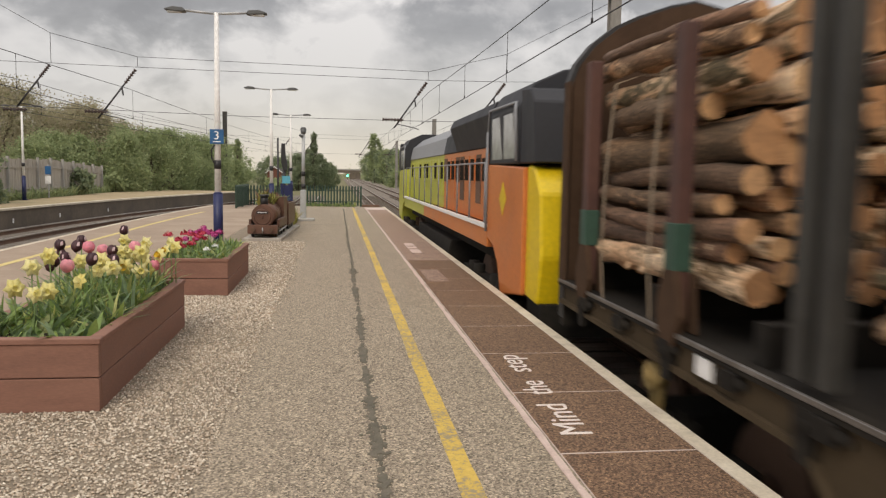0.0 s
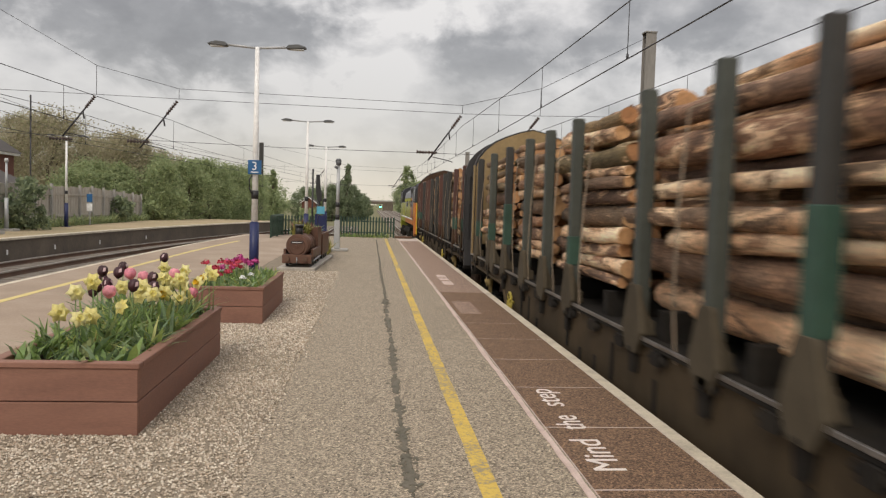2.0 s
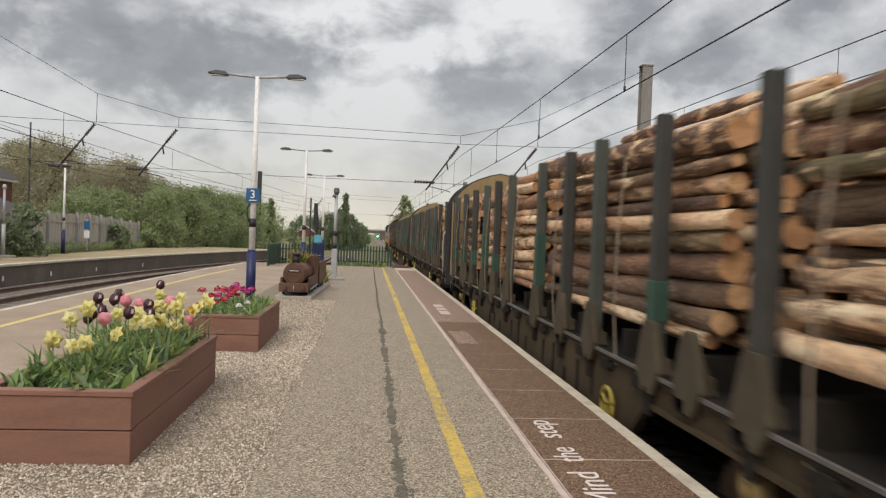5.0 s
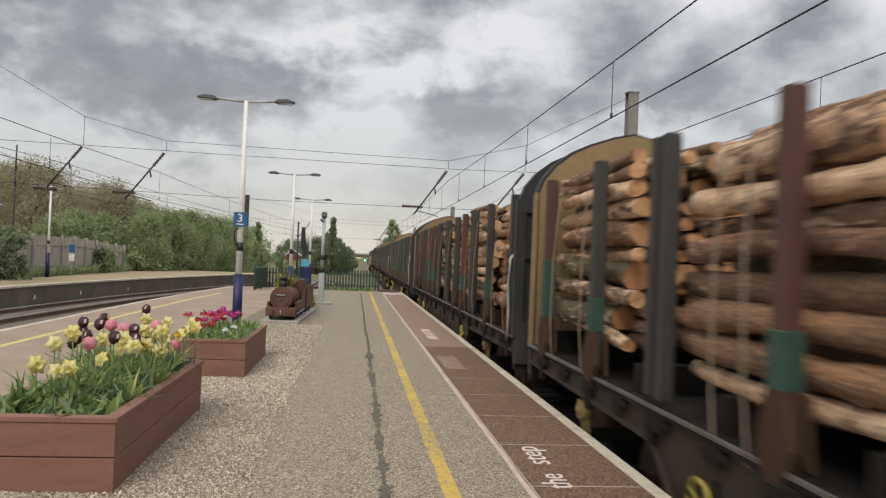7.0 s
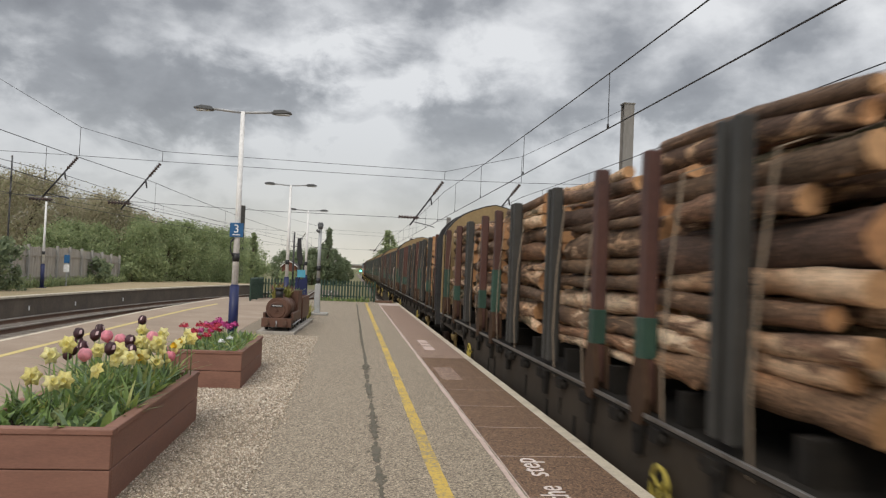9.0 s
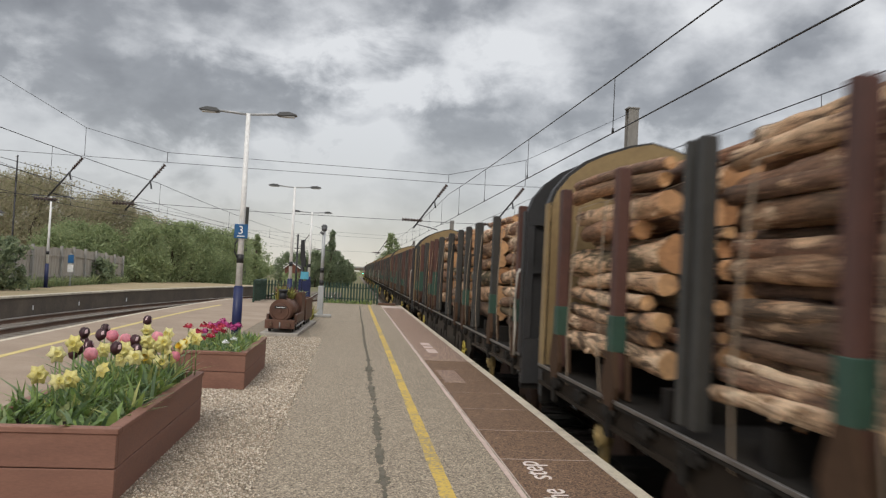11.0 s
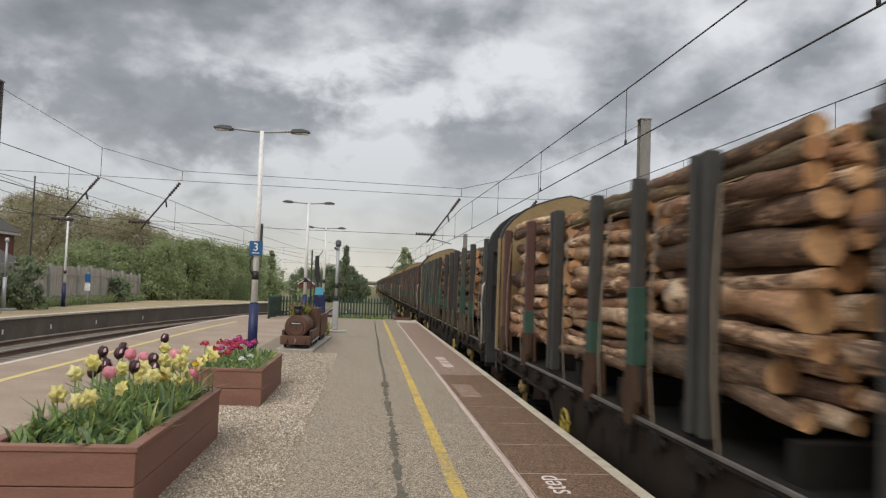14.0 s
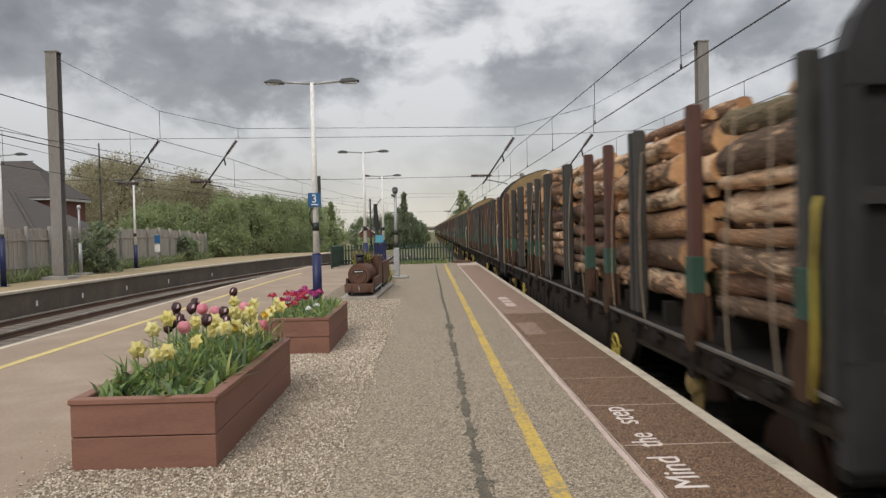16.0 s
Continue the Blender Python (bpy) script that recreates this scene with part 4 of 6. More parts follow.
def wagon(number):
    """One bogie timber wagon; y from its rear end, x from the track's middle, heights as in the world."""
    rng = random.Random(number * 31 + 7)
    w = thing("timber_wagon", "grimy olive bogie wagon with arched end walls and steel posts", "wagon", "timber wagons")
    bm = bmesh.new()
    box(bm, -1.22, 1.22, 0.02, BODY - 0.02, SILL - 0.10, SILL - 0.02)
    for s in (-1, 1):
        box(bm, s * 1.28 - 0.05, s * 1.28 + 0.05, 0.0, BODY, SILL - 0.06, SILL)
    for y in span(0.6, BODY - 0.6, 1.5):
        box(bm, -1.21, 1.21, y - 0.07, y + 0.07, SILL - 0.02, SILL + 0.235)
    part("deck", bm, GRIME, w)
    for s in (-1, 1):
        bm = bmesh.new()
        x = s * 1.27
        prof = [(0.05, SILL - 0.06), (0.05, SILL - 0.24), (4.35, SILL - 0.29), (5.2, -0.56), (BODY - 5.2, -0.56), (BODY - 4.35, SILL - 0.29), (BODY - 0.05, SILL - 0.24), (BODY - 0.05, SILL - 0.06)]
        plate(bm, prof, "x", x - 0.02, x + 0.02)
        lip = [(0.05, SILL - 0.24), (4.35, SILL - 0.29), (5.2, -0.56), (BODY - 5.2, -0.56), (BODY - 4.35, SILL - 0.29), (BODY - 0.05, SILL - 0.24)]
        for (ya, za), (yb, zb) in zip(lip, lip[1:]):
            plate(bm, [(ya, za), (yb, zb), (yb, zb + 0.04), (ya, za + 0.04)], "x", x + s * 0.02, x + s * 0.06)
        part("side_sill", bm, OLIVE if number < 5 else BROWN_SILL if number < 9 else OLIVE_DARK, w, "grimy fish-bellied side sill")
        bm = bmesh.new()
        box(bm, s * 1.325 - 0.012, s * 1.325 + 0.012, 0.02, BODY - 0.02, SILL - 0.03, SILL + 0.004)
        part("edge_rail", bm, EDGE_STEEL, w, "rubbed steel edge of the deck", 0.004)
        if s > 0:
            continue
        for y in span(5.4, BODY - 5.4, 0.55):
            if rng.random() < 0.72:
                o = new("rib", SLOT_STRIPS[rng.randrange(3)])
                o.parent, o.location = w, (x, y, rng.uniform(-0.08, 0.16))
        for y in span(0.9, BODY - 0.9, 0.9):
            o = new("strap_winch", WINCH)
            o.parent, o.location = w, (x, y, SILL)
    # end walls
    for end, y0, y1, face in ((0, 0.0, 0.10, -1), (1, BODY - 0.10, BODY, 1)):
        bm = bmesh.new()
        outline = [(-1.30, 0.10)] + list(ARCH) + [(1.30, 0.10)]
        plate(bm, outline, "y", y0, y1)
        wall = part("end_wall", bm, SOOT, w, "sooty dark end wall with an arched top")
        bm = bmesh.new()
        yo = y0 - 0.07 if face < 0 else y1
        for x0, x1 in ((-1.30, -1.21), (-0.75, -0.60), (0.60, 0.75), (1.21, 1.30)):
            box(bm, x0, x1, yo, yo + 0.07, 0.72, 2.30)
        box(bm, -1.208, 1.208, yo + 0.006, yo + 0.064, 1.63, 1.73)
        box(bm, -1.30, 1.30, yo, yo + 0.07, 0.10, 0.715)
        plate(bm, [(-1.30, 2.303)] + list(ARCH) + [(1.30, 2.303)], "y", yo, yo + 0.07)
        part("wall_rib", bm, SOOT, wall)
        bm = bmesh.new()
        xg = -0.92 if face < 0 else 0.92
        yg = y0 - 0.17 if face < 0 else y1 + 0.17
        pipe(bm, [(xg - 0.10, yg - face * 0.16, 1.00), (xg - 0.07, yg - face * 0.02, 1.01), (xg, yg, 1.08), (xg, yg, 1.56), (xg - 0.03, yg, 1.62), (xg - 0.10, yg - face * 0.16, 1.64)], 0.021)
        part("grab_handle", bm, BUFF, wall, "faded orange bent grab handle")
        bm = bmesh.new()
        box(bm, -1.3, 1.3, min(y0, y1) - 0.02, max(y0, y1) + 0.02, 0.02, SILL - 0.08)
        for s in (-0.87, 0.87):
            tube(bm, (s, y0 if face < 0 else y1, 0.135), (s, (y0 - 0.33) if face < 0 else (y1 + 0.33), 0.135), 0.11, 0.10, 10)
            tube(bm, (s, (y0 - 0.33) if face < 0 else (y1 + 0.33), 0.135), (s, (y0 - 0.38) if face < 0 else (y1 + 0.38), 0.135), 0.24, 0.22, 14)
        part("buffer_beam", bm, GRIME, w)
    # buff lining inside the front wall, turned round the corner
    for y0, y1, back in ((BODY - 0.135, BODY - 0.104, 0.05), (0.104, 0.135, 0.03)):
        bm = bmesh.new()
        plate(bm, [(-1.27, SILL)] + [(a * 0.975, b - 0.03) for a, b in ARCH] + [(1.27, SILL)], "y", y0, y1)
        for s in (-1, 1):
            ya, yb = (y0 - back, BODY - 0.02) if y0 > 5 else (0.02, y1 + back)
            box(bm, s * 1.318 - 0.015, s * 1.318 + 0.015, ya, yb, SILL, 2.50)
        part("lining", bm, (GUSSET if number == 1 else TAN) if y0 > 5 else SOOT, w, ("dull brown inner lining of the end wall" if number == 1 else "faded yellow inner lining of the end wall") if y0 > 5 else "sooty corner plate")
    # posts with gussets, green sleeves
    places = POSTS if number in PAIRED else OPEN_POSTS
    for i, y in enumerate(places):
        for s in (-1, 1):
            twin = i in DOUBLES and number in PAIRED
            ys = (y - 0.11, y + 0.11) if twin else (y,)
            for yy in ys:
                me = POST_THIN if twin else POST_SHAPES[rng.choice((1, 1, 0)) if number in PAIRED else rng.choice((2, 3, 3))]
                o = new("post", me)
                o.parent, o.location = w, (s * 1.285, yy, 0)
                o.scale = (s * -1 * -1, 1, 1)
                if not twin and rng.random() < (0.85 if number in PAIRED else 0.6):
                    q = new("sleeve", SLEEVE if rng.random() < 0.8 else SLEEVE_LONG)
                    q.parent = o
                    tagged(q, "green painted sleeve")
            if not twin:
                g = new("gusset", GUSSETS[0 if number in PAIRED else 1])
                g.parent, g.location = w, (s * 1.275, y, 0)
                if s > 0:
                    g.rotation_euler = (0, 0, math.pi)
    if number not in PAIRED:
        for y in EMPTY:
            for s in (-1, 1):
                g = new("gusset", GUSSETS[1])
                g.parent, g.location = w, (s * 1.275, y, 0)
                if s > 0:
                    g.rotation_euler = (0, 0, math.pi)
    for y in places:
        o = new("stiffener", STIFF)
        o.parent, o.location = w, (-1.27, y, 0)
    # lashing straps over the load, on the platform side
    for a, b in SHORT if number in PAIRED else LONG:
        for k in (0.28, 0.72):
            y = a + (b - a) * k + rng.uniform(-0.2, 0.2)
            close = min(places, key=lambda q: abs(q - y))
            if abs(close - y) < 0.3:
                y = close + (0.34 if y > close else -0.34)
            lean = rng.uniform(-0.18, 0.18)
            bm = bmesh.new()
            pts = [(-1.30, y, SILL - 0.1), (-1.335, y + lean * 0.2, SILL + 0.4), (-1.325, y + lean * 0.6, 1.6), (-1.27, y + lean, 2.34), (-1.05, y + lean, 2.42), (0, y + lean, 2.50), (1.05, y + lean, 2.42), (1.27, y + lean, 2.34), (1.33, y, SILL - 0.1)]
            rows_ = [[bm.verts.new((p[0], p[1] + d, p[2])) for d in (-0.016, 0.016)] for p in pts]
            for p, q in zip(rows_, rows_[1:]):
                bm.faces.new((p[0], p[1], q[1], q[0]))
            r = bmesh.ops.extrude_face_region(bm, geom=bm.faces[:])
            bmesh.ops.translate(bm, verts=[e for e in r["geom"] if isinstance(e, bmesh.types.BMVert)], vec=(-0.006, 0, 0.008))
            part("lashing_strap", bm, STRAP_ORANGE if number == 5 and a < 1 and k < 0.5 else STRAP, w)
    # lever by the rear corner, hand wheels on the sill
    bm = bmesh.new()
    pipe(bm, [(-1.36, 0.26, SILL - 0.05), (-1.37, 0.20, 0.85), (-1.40, 0.14, 1.25), (-1.38, 0.16, 1.62), (-1.33, 0.22, 1.68)], 0.019)
    part("lever", bm, {1: GUSSET_OLIVE, 2: GUSSET_OLIVE, 6: GUSSET_OLIVE, 12: YELLOW}.get(number, PALE_TUBE), w, "bent pale tube lever at the corner")
    for y in (5.25, 14.55):
        bm = bmesh.new()
        c = Vector((-1.36, y, 0.03))
        ring = [c + Vector((0, math.cos(a), math.sin(a))) * 0.16 for a in (2 * math.pi * i / 14 for i in range(15))]
        pipe(bm, ring, 0.017, 6)
        for a in (0.5, 2.6, 4.7):
            tube(bm, c, c + Vector((0, math.cos(a), math.sin(a))) * 0.16, 0.012, 0.012, 6)
        tube(bm, c, c + Vector((0.1, 0, 0)), 0.025, 0.025, 8)
        part("hand_wheel", bm, YELLOW, w, "yellow brake hand wheel")
    for y in (2.67, 17.50):
        bogie(w, y)
        bm = bmesh.new()
        tube(bm, (-1.18, y, 0.08), (-1.30, y, 0.08), 0.115, 0.105, 14)
        tube(bm, (-1.30, y, 0.08), (-1.325, y, 0.08), 0.05, 0.04, 8)
        plate(bm, [(y - 0.10, 0.0), (y + 0.10, 0.0), (y + 0.05, -0.30), (y - 0.05, -0.30)], "x", -1.25, -1.20)
        part("brake_drum", bm, AXLE, w, "ochre drum over the bogie")
    if number == 1:
        bm = bmesh.new()
        box(bm, -1.325, -1.30, 16.50, 16.70, 0.30, 0.43)
        part("label_plate", bm, SIGN_WHITE, w, "small white plate on the sill", 0.003)
    return w


def locomotive():
    """Heavy diesel; y from its rear end."""
    w = thing("diesel_locomotive", "orange, lime and black diesel locomotive with yellow ends", "locomotive")
    L = 21.2
    HW = 1.33
    for flip in (False, True):
        Y = (lambda y: L - y) if flip else (lambda y: y)
        side_col, low_label = (LIME, "lime cab") if flip else (ORANGE, "orange cab")
        # lower cab body
        bm = bmesh.new()
        plate(bm, [(Y(0.75), 0.05), (Y(0.75), 1.66), (Y(3.05), 1.72), (Y(3.05), 0.60), (Y(2.55), 0.55), (Y(2.2), 0.30), (Y(2.0), -0.12)], "x", -HW, HW)
        cab = part("cab", bm, side_col, w, low_label, 0.02)
        # yellow nose
        bm = bmesh.new()
        prof = [(Y(0.74), 0.05), (Y(0.16), 0.02), (Y(0.02), 0.60), (Y(0.12), 1.35), (Y(0.42), 1.66), (Y(0.74), 1.70)]
        plate(bm, prof, "x", -HW + 0.05, HW - 0.05)
        part("nose", bm, LOCO_YELLOW, w, "warning-yellow cab nose", 0.03)
        # upper cab: dark windscreen frame, grey sides, roof
        bm = bmesh.new()
        plate(bm, [(Y(0.28), 1.71), (Y(1.05), 1.71), (Y(1.05), 2.66), (Y(0.62), 2.62), (Y(0.40), 2.45)], "x", -HW + 0.02, HW - 0.02)
        part("windscreen_surround", bm, LOCO_BLACK, cab, "black windscreen surround", 0.02)
        bm = bmesh.new()
        plate(bm, [(-HW, 1.71), (-HW, 2.44), (-1.14, 2.74), (-0.75, 2.92), (0.75, 2.92), (1.14, 2.74), (HW, 2.44), (HW, 1.71)], "y", Y(1.06), Y(3.05))
        part("upper_cab", bm, LOCO_BLACK, cab, "black upper cab side", 0.02)
        for s in (-1, 1):
            for a, b in ((1.30, 1.98), (2.16, 2.80)):
                bm = bmesh.new()
                plate(bm, [(Y(a - 0.10), 1.78), (Y(b - 0.06), 1.78), (Y(b), 2.38), (Y(a + 0.14), 2.38)], "x", s * (HW - 0.01), s * (HW + 0.006))
                part("side_window", bm, WINDOW, cab, "cab side window with the sky's reflection put into its grey")
        for s in (-1, 1):
            bm = bmesh.new()
            pipe(bm, [(s * 1.36, Y(3.0), 0.70), (s * 1.36, Y(3.0), 2.2)], 0.02)
            part("handrail", bm, LOCO_GREY, w)
            bm = bmesh.new()
            pipe(bm, [(s * 1.36, Y(1.05), 1.75), (s * 1.36, Y(1.15), 2.40), (s * 1.33, Y(1.25), 2.50), (s * 1.33, Y(3.0), 2.52), (s * 1.36, Y(3.06), 1.75)], 0.022)
            part("drip_rail", bm, LOCO_GREY, w)
            bm = bmesh.new()
            tube(bm, (s * 0.9, Y(0.0), 0.75), (s * 0.9, Y(0.10), 0.75), 0.11, 0.11, 14)
            part("headlight", bm, GLASS_PALE, w)
        bm = bmesh.new()
        box(bm, -1.25, 1.25, min(Y(0.05), Y(0.7)), max(Y(0.05), Y(0.7)), -0.35, 0.045)
        for s in (-0.87, 0.87):
            tube(bm, (s, Y(0.1), 0.10), (s, Y(-0.26), 0.10), 0.12, 0.11, 10)
            tube(bm, (s, Y(-0.26), 0.10), (s, Y(-0.31), 0.10), 0.24, 0.22, 14)
        part("buffer_beam", bm, GRIME, w)
        # yellow diamond badge on the cab side
        if not flip:
            for s in (-1, 1):
                bm = bmesh.new()
                c = (1.95, 1.23)
                plate(bm, [(c[0] - 0.22, c[1]), (c[0], c[1] + 0.24), (c[0] + 0.22, c[1]), (c[0], c[1] - 0.24)], "x", s * HW - 0.004, s * HW + 0.006)
                part("badge", bm, LOCO_YELLOW, cab, "yellow diamond badge")
    # walkway and sill
    for s in (-1, 1):
        bm = bmesh.new()
        box(bm, min(s * 1.05, s * HW), max(s * 1.05, s * HW), 3.06, 12.0, 0.45, 0.74)
        part("walkway_sill", bm, ORANGE, w, "orange walkway sill", 0.01)
        bm = bmesh.new()
        box(bm, min(s * 1.05, s * HW), max(s * 1.05, s * HW), 12.0, L - 3.06, 0.45, 0.74)
        part("walkway_sill", bm, LIME, w, "lime walkway sill", 0.01)
        bm = bmesh.new()
        box(bm, min(s * 1.28, s * 1.36), max(s * 1.28, s * 1.36), 3.06, L - 3.06, 0.74, 0.80)
        part("walkway_edge", bm, WHITE_PAINT, w, "pale walkway edge")
        bm = bmesh.new()
        for y in span(3.4, L - 3.4, 1.4):
            tube(bm, (s * 1.31, y, 0.78), (s * 1.31, y, 1.75), 0.016, 0.016, 6)
        pipe(bm, [(s * 1.31, 3.4, 1.75), (s * 1.31, L - 3.4, 1.75)], 0.016)
        part("handrail", bm, LOCO_GREY, w)
    bm = bmesh.new()
    box(bm, -1.05, 1.05, 3.06, L - 3.06, 0.2, 0.76)
    part("underframe", bm, GRIME, w)
    # engine hood in coloured lengths
    for a, b, mat, label in ((3.06, 7.5, ORANGE, "orange hood panels"), (7.5, 9.6, ORANGE, "orange hood panels"), (9.6, L - 3.06, LIME, "lime hood panels")):
        bm = bmesh.new()
        plate(bm, [(-1.12, 0.77), (-1.12, 2.02), (1.12, 2.02), (1.12, 0.77)], "y", a, b)
        part("hood", bm, mat, w, label, 0.01)
        bm = bmesh.new()
        if a < 7:
            half = [(1.14, 2.025), (1.30, 2.50), (1.22, 2.66), (0.75, 2.86)]
        else:
            half = [(1.14, 2.025), (1.06, 2.42), (0.70, 2.72)]
        plate(bm, [(-p, q) for p, q in half] + half[::-1], "y", a, b)
        part("hood_roof", bm, LOCO_BLACK if a < 9 else LOCO_GREY, w, "dark louvred hood roof", 0.01)
    rng = random.Random(4)
    for y in span(3.5, L - 3.6, 0.62):
        z0 = 1.05 + rng.choice((0, 0.35))
        coat = (RUST if rng.random() < 0.3 else ORANGE) if y < 9.3 else LIME
        for s in (-1, 1):
            bm = bmesh.new()
            box(bm, s * 1.125 - 0.01, s * 1.125 + 0.01, y + 0.05, y + 0.52, z0, 1.92)
            part("hood_door", bm, coat, w, "hood access door", 0.004)
            for k in range(4 if y < 7 or rng.random() < 0.25 else 0):
                bm = bmesh.new()
                box(bm, s * 1.14 - 0.012, s * 1.14 + 0.012, y + 0.1 + k * 0.1, y + 0.14 + k * 0.1, 1.45, 1.85)
                part("louvre", bm, GRIME, w, "dark louvre")
    bm = bmesh.new()
    box(bm, -0.8, 0.8, 3.4, 6.6, 2.70, 2.86)
    box(bm, -0.5, 0.5, 8.5, 10.2, 2.70, 2.90)
    for y in span(3.5, 6.4, 0.35):
        box(bm, -1.0, 1.0, y, y + 0.1, 2.55, 2.76)
    part("roof_vent", bm, GRIME, w, "sooty roof radiator and exhaust", 0.01)
    # bogies and tank
    for y in (3.6, L - 3.6):
        bm = bmesh.new()
        for s in (-1, 1):
            plate(bm, [(y - 2.5, -0.30), (y - 2.2, -0.1), (y + 2.2, -0.1), (y + 2.5, -0.30), (y + 2.3, -0.52), (y - 2.3, -0.52)], "x", s * 1.15 - 0.08, s * 1.15 + 0.08)
            for d in (-1.85, 0, 1.85):
                box(bm, s * 1.2 - 0.14, s * 1.2 + 0.14, y + d - 0.2, y + d + 0.2, -0.62, -0.2)
            for d in (-1.2, -0.7, 0.7, 1.2):
                tube(bm, (s * 1.2, y + d, -0.45), (s * 1.2, y + d, 0.05), 0.1, 0.1, 9)
        b = part("bogie", bm, GRIME, w)
        for d in (-1.85, 0, 1.85):
            for s in (-1, 1):
                k = bmesh.new()
                tube(k, (s * 0.69, y + d, -0.39), (s * 0.83, y + d, -0.39), 0.525, 0.525, 22)
                tube(k, (s * 0.66, y + d, -0.39), (s * 0.69, y + d, -0.39), 0.55, 0.55, 22)
                part("wheel", k, RUST, b)
    bm = bmesh.new()
    plate(bm, [(-1.25, 0.18), (-1.3, -0.1), (-1.1, -0.55), (1.1, -0.55), (1.3, -0.1), (1.25, 0.18)], "y", 7.4, L - 7.4)
    part("fuel_tank", bm, GRIME, w, "grimy fuel tank", 0.02)
    return w


LOCO = locomotive()
WAGONS = [wagon(k) for k in range(1, 14)]
LOADS = [log_load(k) for k in range(1, 14)]

# ---- lamps, poles and signs on the platforms ----
def lamp_post(name, label, group, x, y, top, blue, sign=None, arms=(-0.91, 0.91)):
    p = thing(name, label, "lamp post", group, pose(x, y, 0))
    bm = bmesh.new()
    tube(bm, (0, 0, blue), (0, 0, top), 0.062, 0.042, 14)
    part("pole", bm, WHITE_PAINT, p, "white painted pole")
    bm = bmesh.new()
    tube(bm, (0, 0, 0), (0, 0, blue), 0.092, 0.088, 16)
    tube(bm, (0, 0, blue), (0, 0, blue + 0.03), 0.088, 0.062, 16)
    box(bm, -0.16, 0.16, -0.16, 0.16, 0, 0.02)
    part("base", bm, BLUE_PAINT, p, "navy blue base sleeve")
    bm = bmesh.new()
    tube(bm, (0, 0, 1.58), (0, 0, 1.74), 0.066, 0.066, 14)
    part("band", bm, BLACK_PAINT, p, "black band")
    for a in arms:
        s = 1 if a > 0 else -1
        bm = bmesh.new()
        pipe(bm, [(0, 0, top - 0.02), (a * 0.62, 0, top + 0.02)], 0.024, 8)
        arm = part("arm", bm, GALV, p)
        bm = bmesh.new()
        prof = [(a * 0.58, top + 0.0), (a * 0.64, top + 0.06), (a * 0.84, top + 0.075), (a, top + 0.03), (a, top + 0.005), (a * 0.64, top - 0.02)]
        plate(bm, prof, "y", -0.085, 0.085)
        part("lamp_head", bm, DARK_GREY, arm, "dark flat lamp head", 0.012)
        bm = bmesh.new()
        box(bm, min(a * 0.68, a * 0.95), max(a * 0.68, a * 0.95), -0.06, 0.06, top - 0.025, top - 0.006)
        part("lens", bm, GLASS_PALE, arm)
    if sign:
        bm = bmesh.new()
        box(bm, -0.125, 0.125, -0.098, -0.075, sign, sign + 0.27)
        plate_ = part("number_sign", bm, SIGN_BLUE, p, "blue platform number sign", 0.006)
        lettering("3", 0.22, pose(-0.058, -0.101, sign + 0.085, 90, 0, 0), SIGN_WHITE, plate_, "figure", "white figure three", 1.0)
        bm = bmesh.new()
        box(bm, -0.07, 0.07, -0.103, -0.0985, sign + 0.035, sign + 0.052)
        part("caption_bar", bm, SIGN_WHITE, plate_)
        bm = bmesh.new()
        pipe(bm, [(-0.05, -0.05, sign - 0.02), (-0.10, -0.05, sign - 0.10), (-0.10, -0.05, sign - 0.26), (-0.05, -0.05, sign - 0.36)], 0.016, 6)
        part("bracket", bm, BLACK_PAINT, p)
    return p


lamp_post("lamp_post", "tall white twin-arm lamp post with a navy base", "platform lamps", -2.18, 15.05, 4.43, 1.12, 2.04)
lamp_post("lamp_post", "tall white twin-arm lamp post near the model engine", "platform lamps", -2.24, 27.6, 4.36, 1.12)
lamp_post("lamp_post", "tall white twin-arm lamp post by the end fence", "platform lamps", -2.08, 36.0, 4.10, 1.12)
lamp_post("lamp_post", "white lamp post with a navy base on the far platform", "far platform lamps", -14.6, 39, 4.36, 1.12, None, (-0.91, 0.91))
lamp_post("lamp_post", "white lamp post with a navy base on the far platform", "far platform lamps", -14.12, 26.0, 4.35, 1.6, None, (-0.91, 0.91))

# short camera poles
def camera_pole(x, y, top, white, label):
    p = thing("camera_pole", label, "camera pole", "", pose(x, y, 0))
    bm = bmesh.new()
    box(bm, -0.36, 0.36, -0.36, 0.36, 0, 0.07)
    part("footing", bm, CONCRETE, p, "", 0.01)
    bm = bmesh.new()
    box(bm, -0.095, 0.095, -0.09, 0.09, 0.07, 0.98)
    part("cabinet", bm, GALV, p, "pale steel base cabinet", 0.02)
    bm = bmesh.new()
    tube(bm, (0, 0, 0.98), (0, 0, top - 0.14), 0.06, 0.05, 12)
    part("pole", bm, GALV, p)
    for z in (1.02, 1.42):
        bm = bmesh.new()
        tube(bm, (0, 0, z), (0, 0, z + 0.15), 0.064, 0.064, 12)
        part("band", bm, BLACK_PAINT, p, "black band")
    bm = bmesh.new()
    tube(bm, (0, 0, top - 0.16), (0, 0, top - 0.02), 0.075, 0.10, 12)
    tube(bm, (0, 0, top - 0.02), (0, 0, top + 0.05), 0.10, 0.06, 12)
    tube(bm, (-0.02, -0.05, top - 0.26), (-0.12, -0.05, top - 0.20), 0.04, 0.04, 8)
    part("camera_dome", bm, DARK_GREY, p, "grey camera dome")
    return p


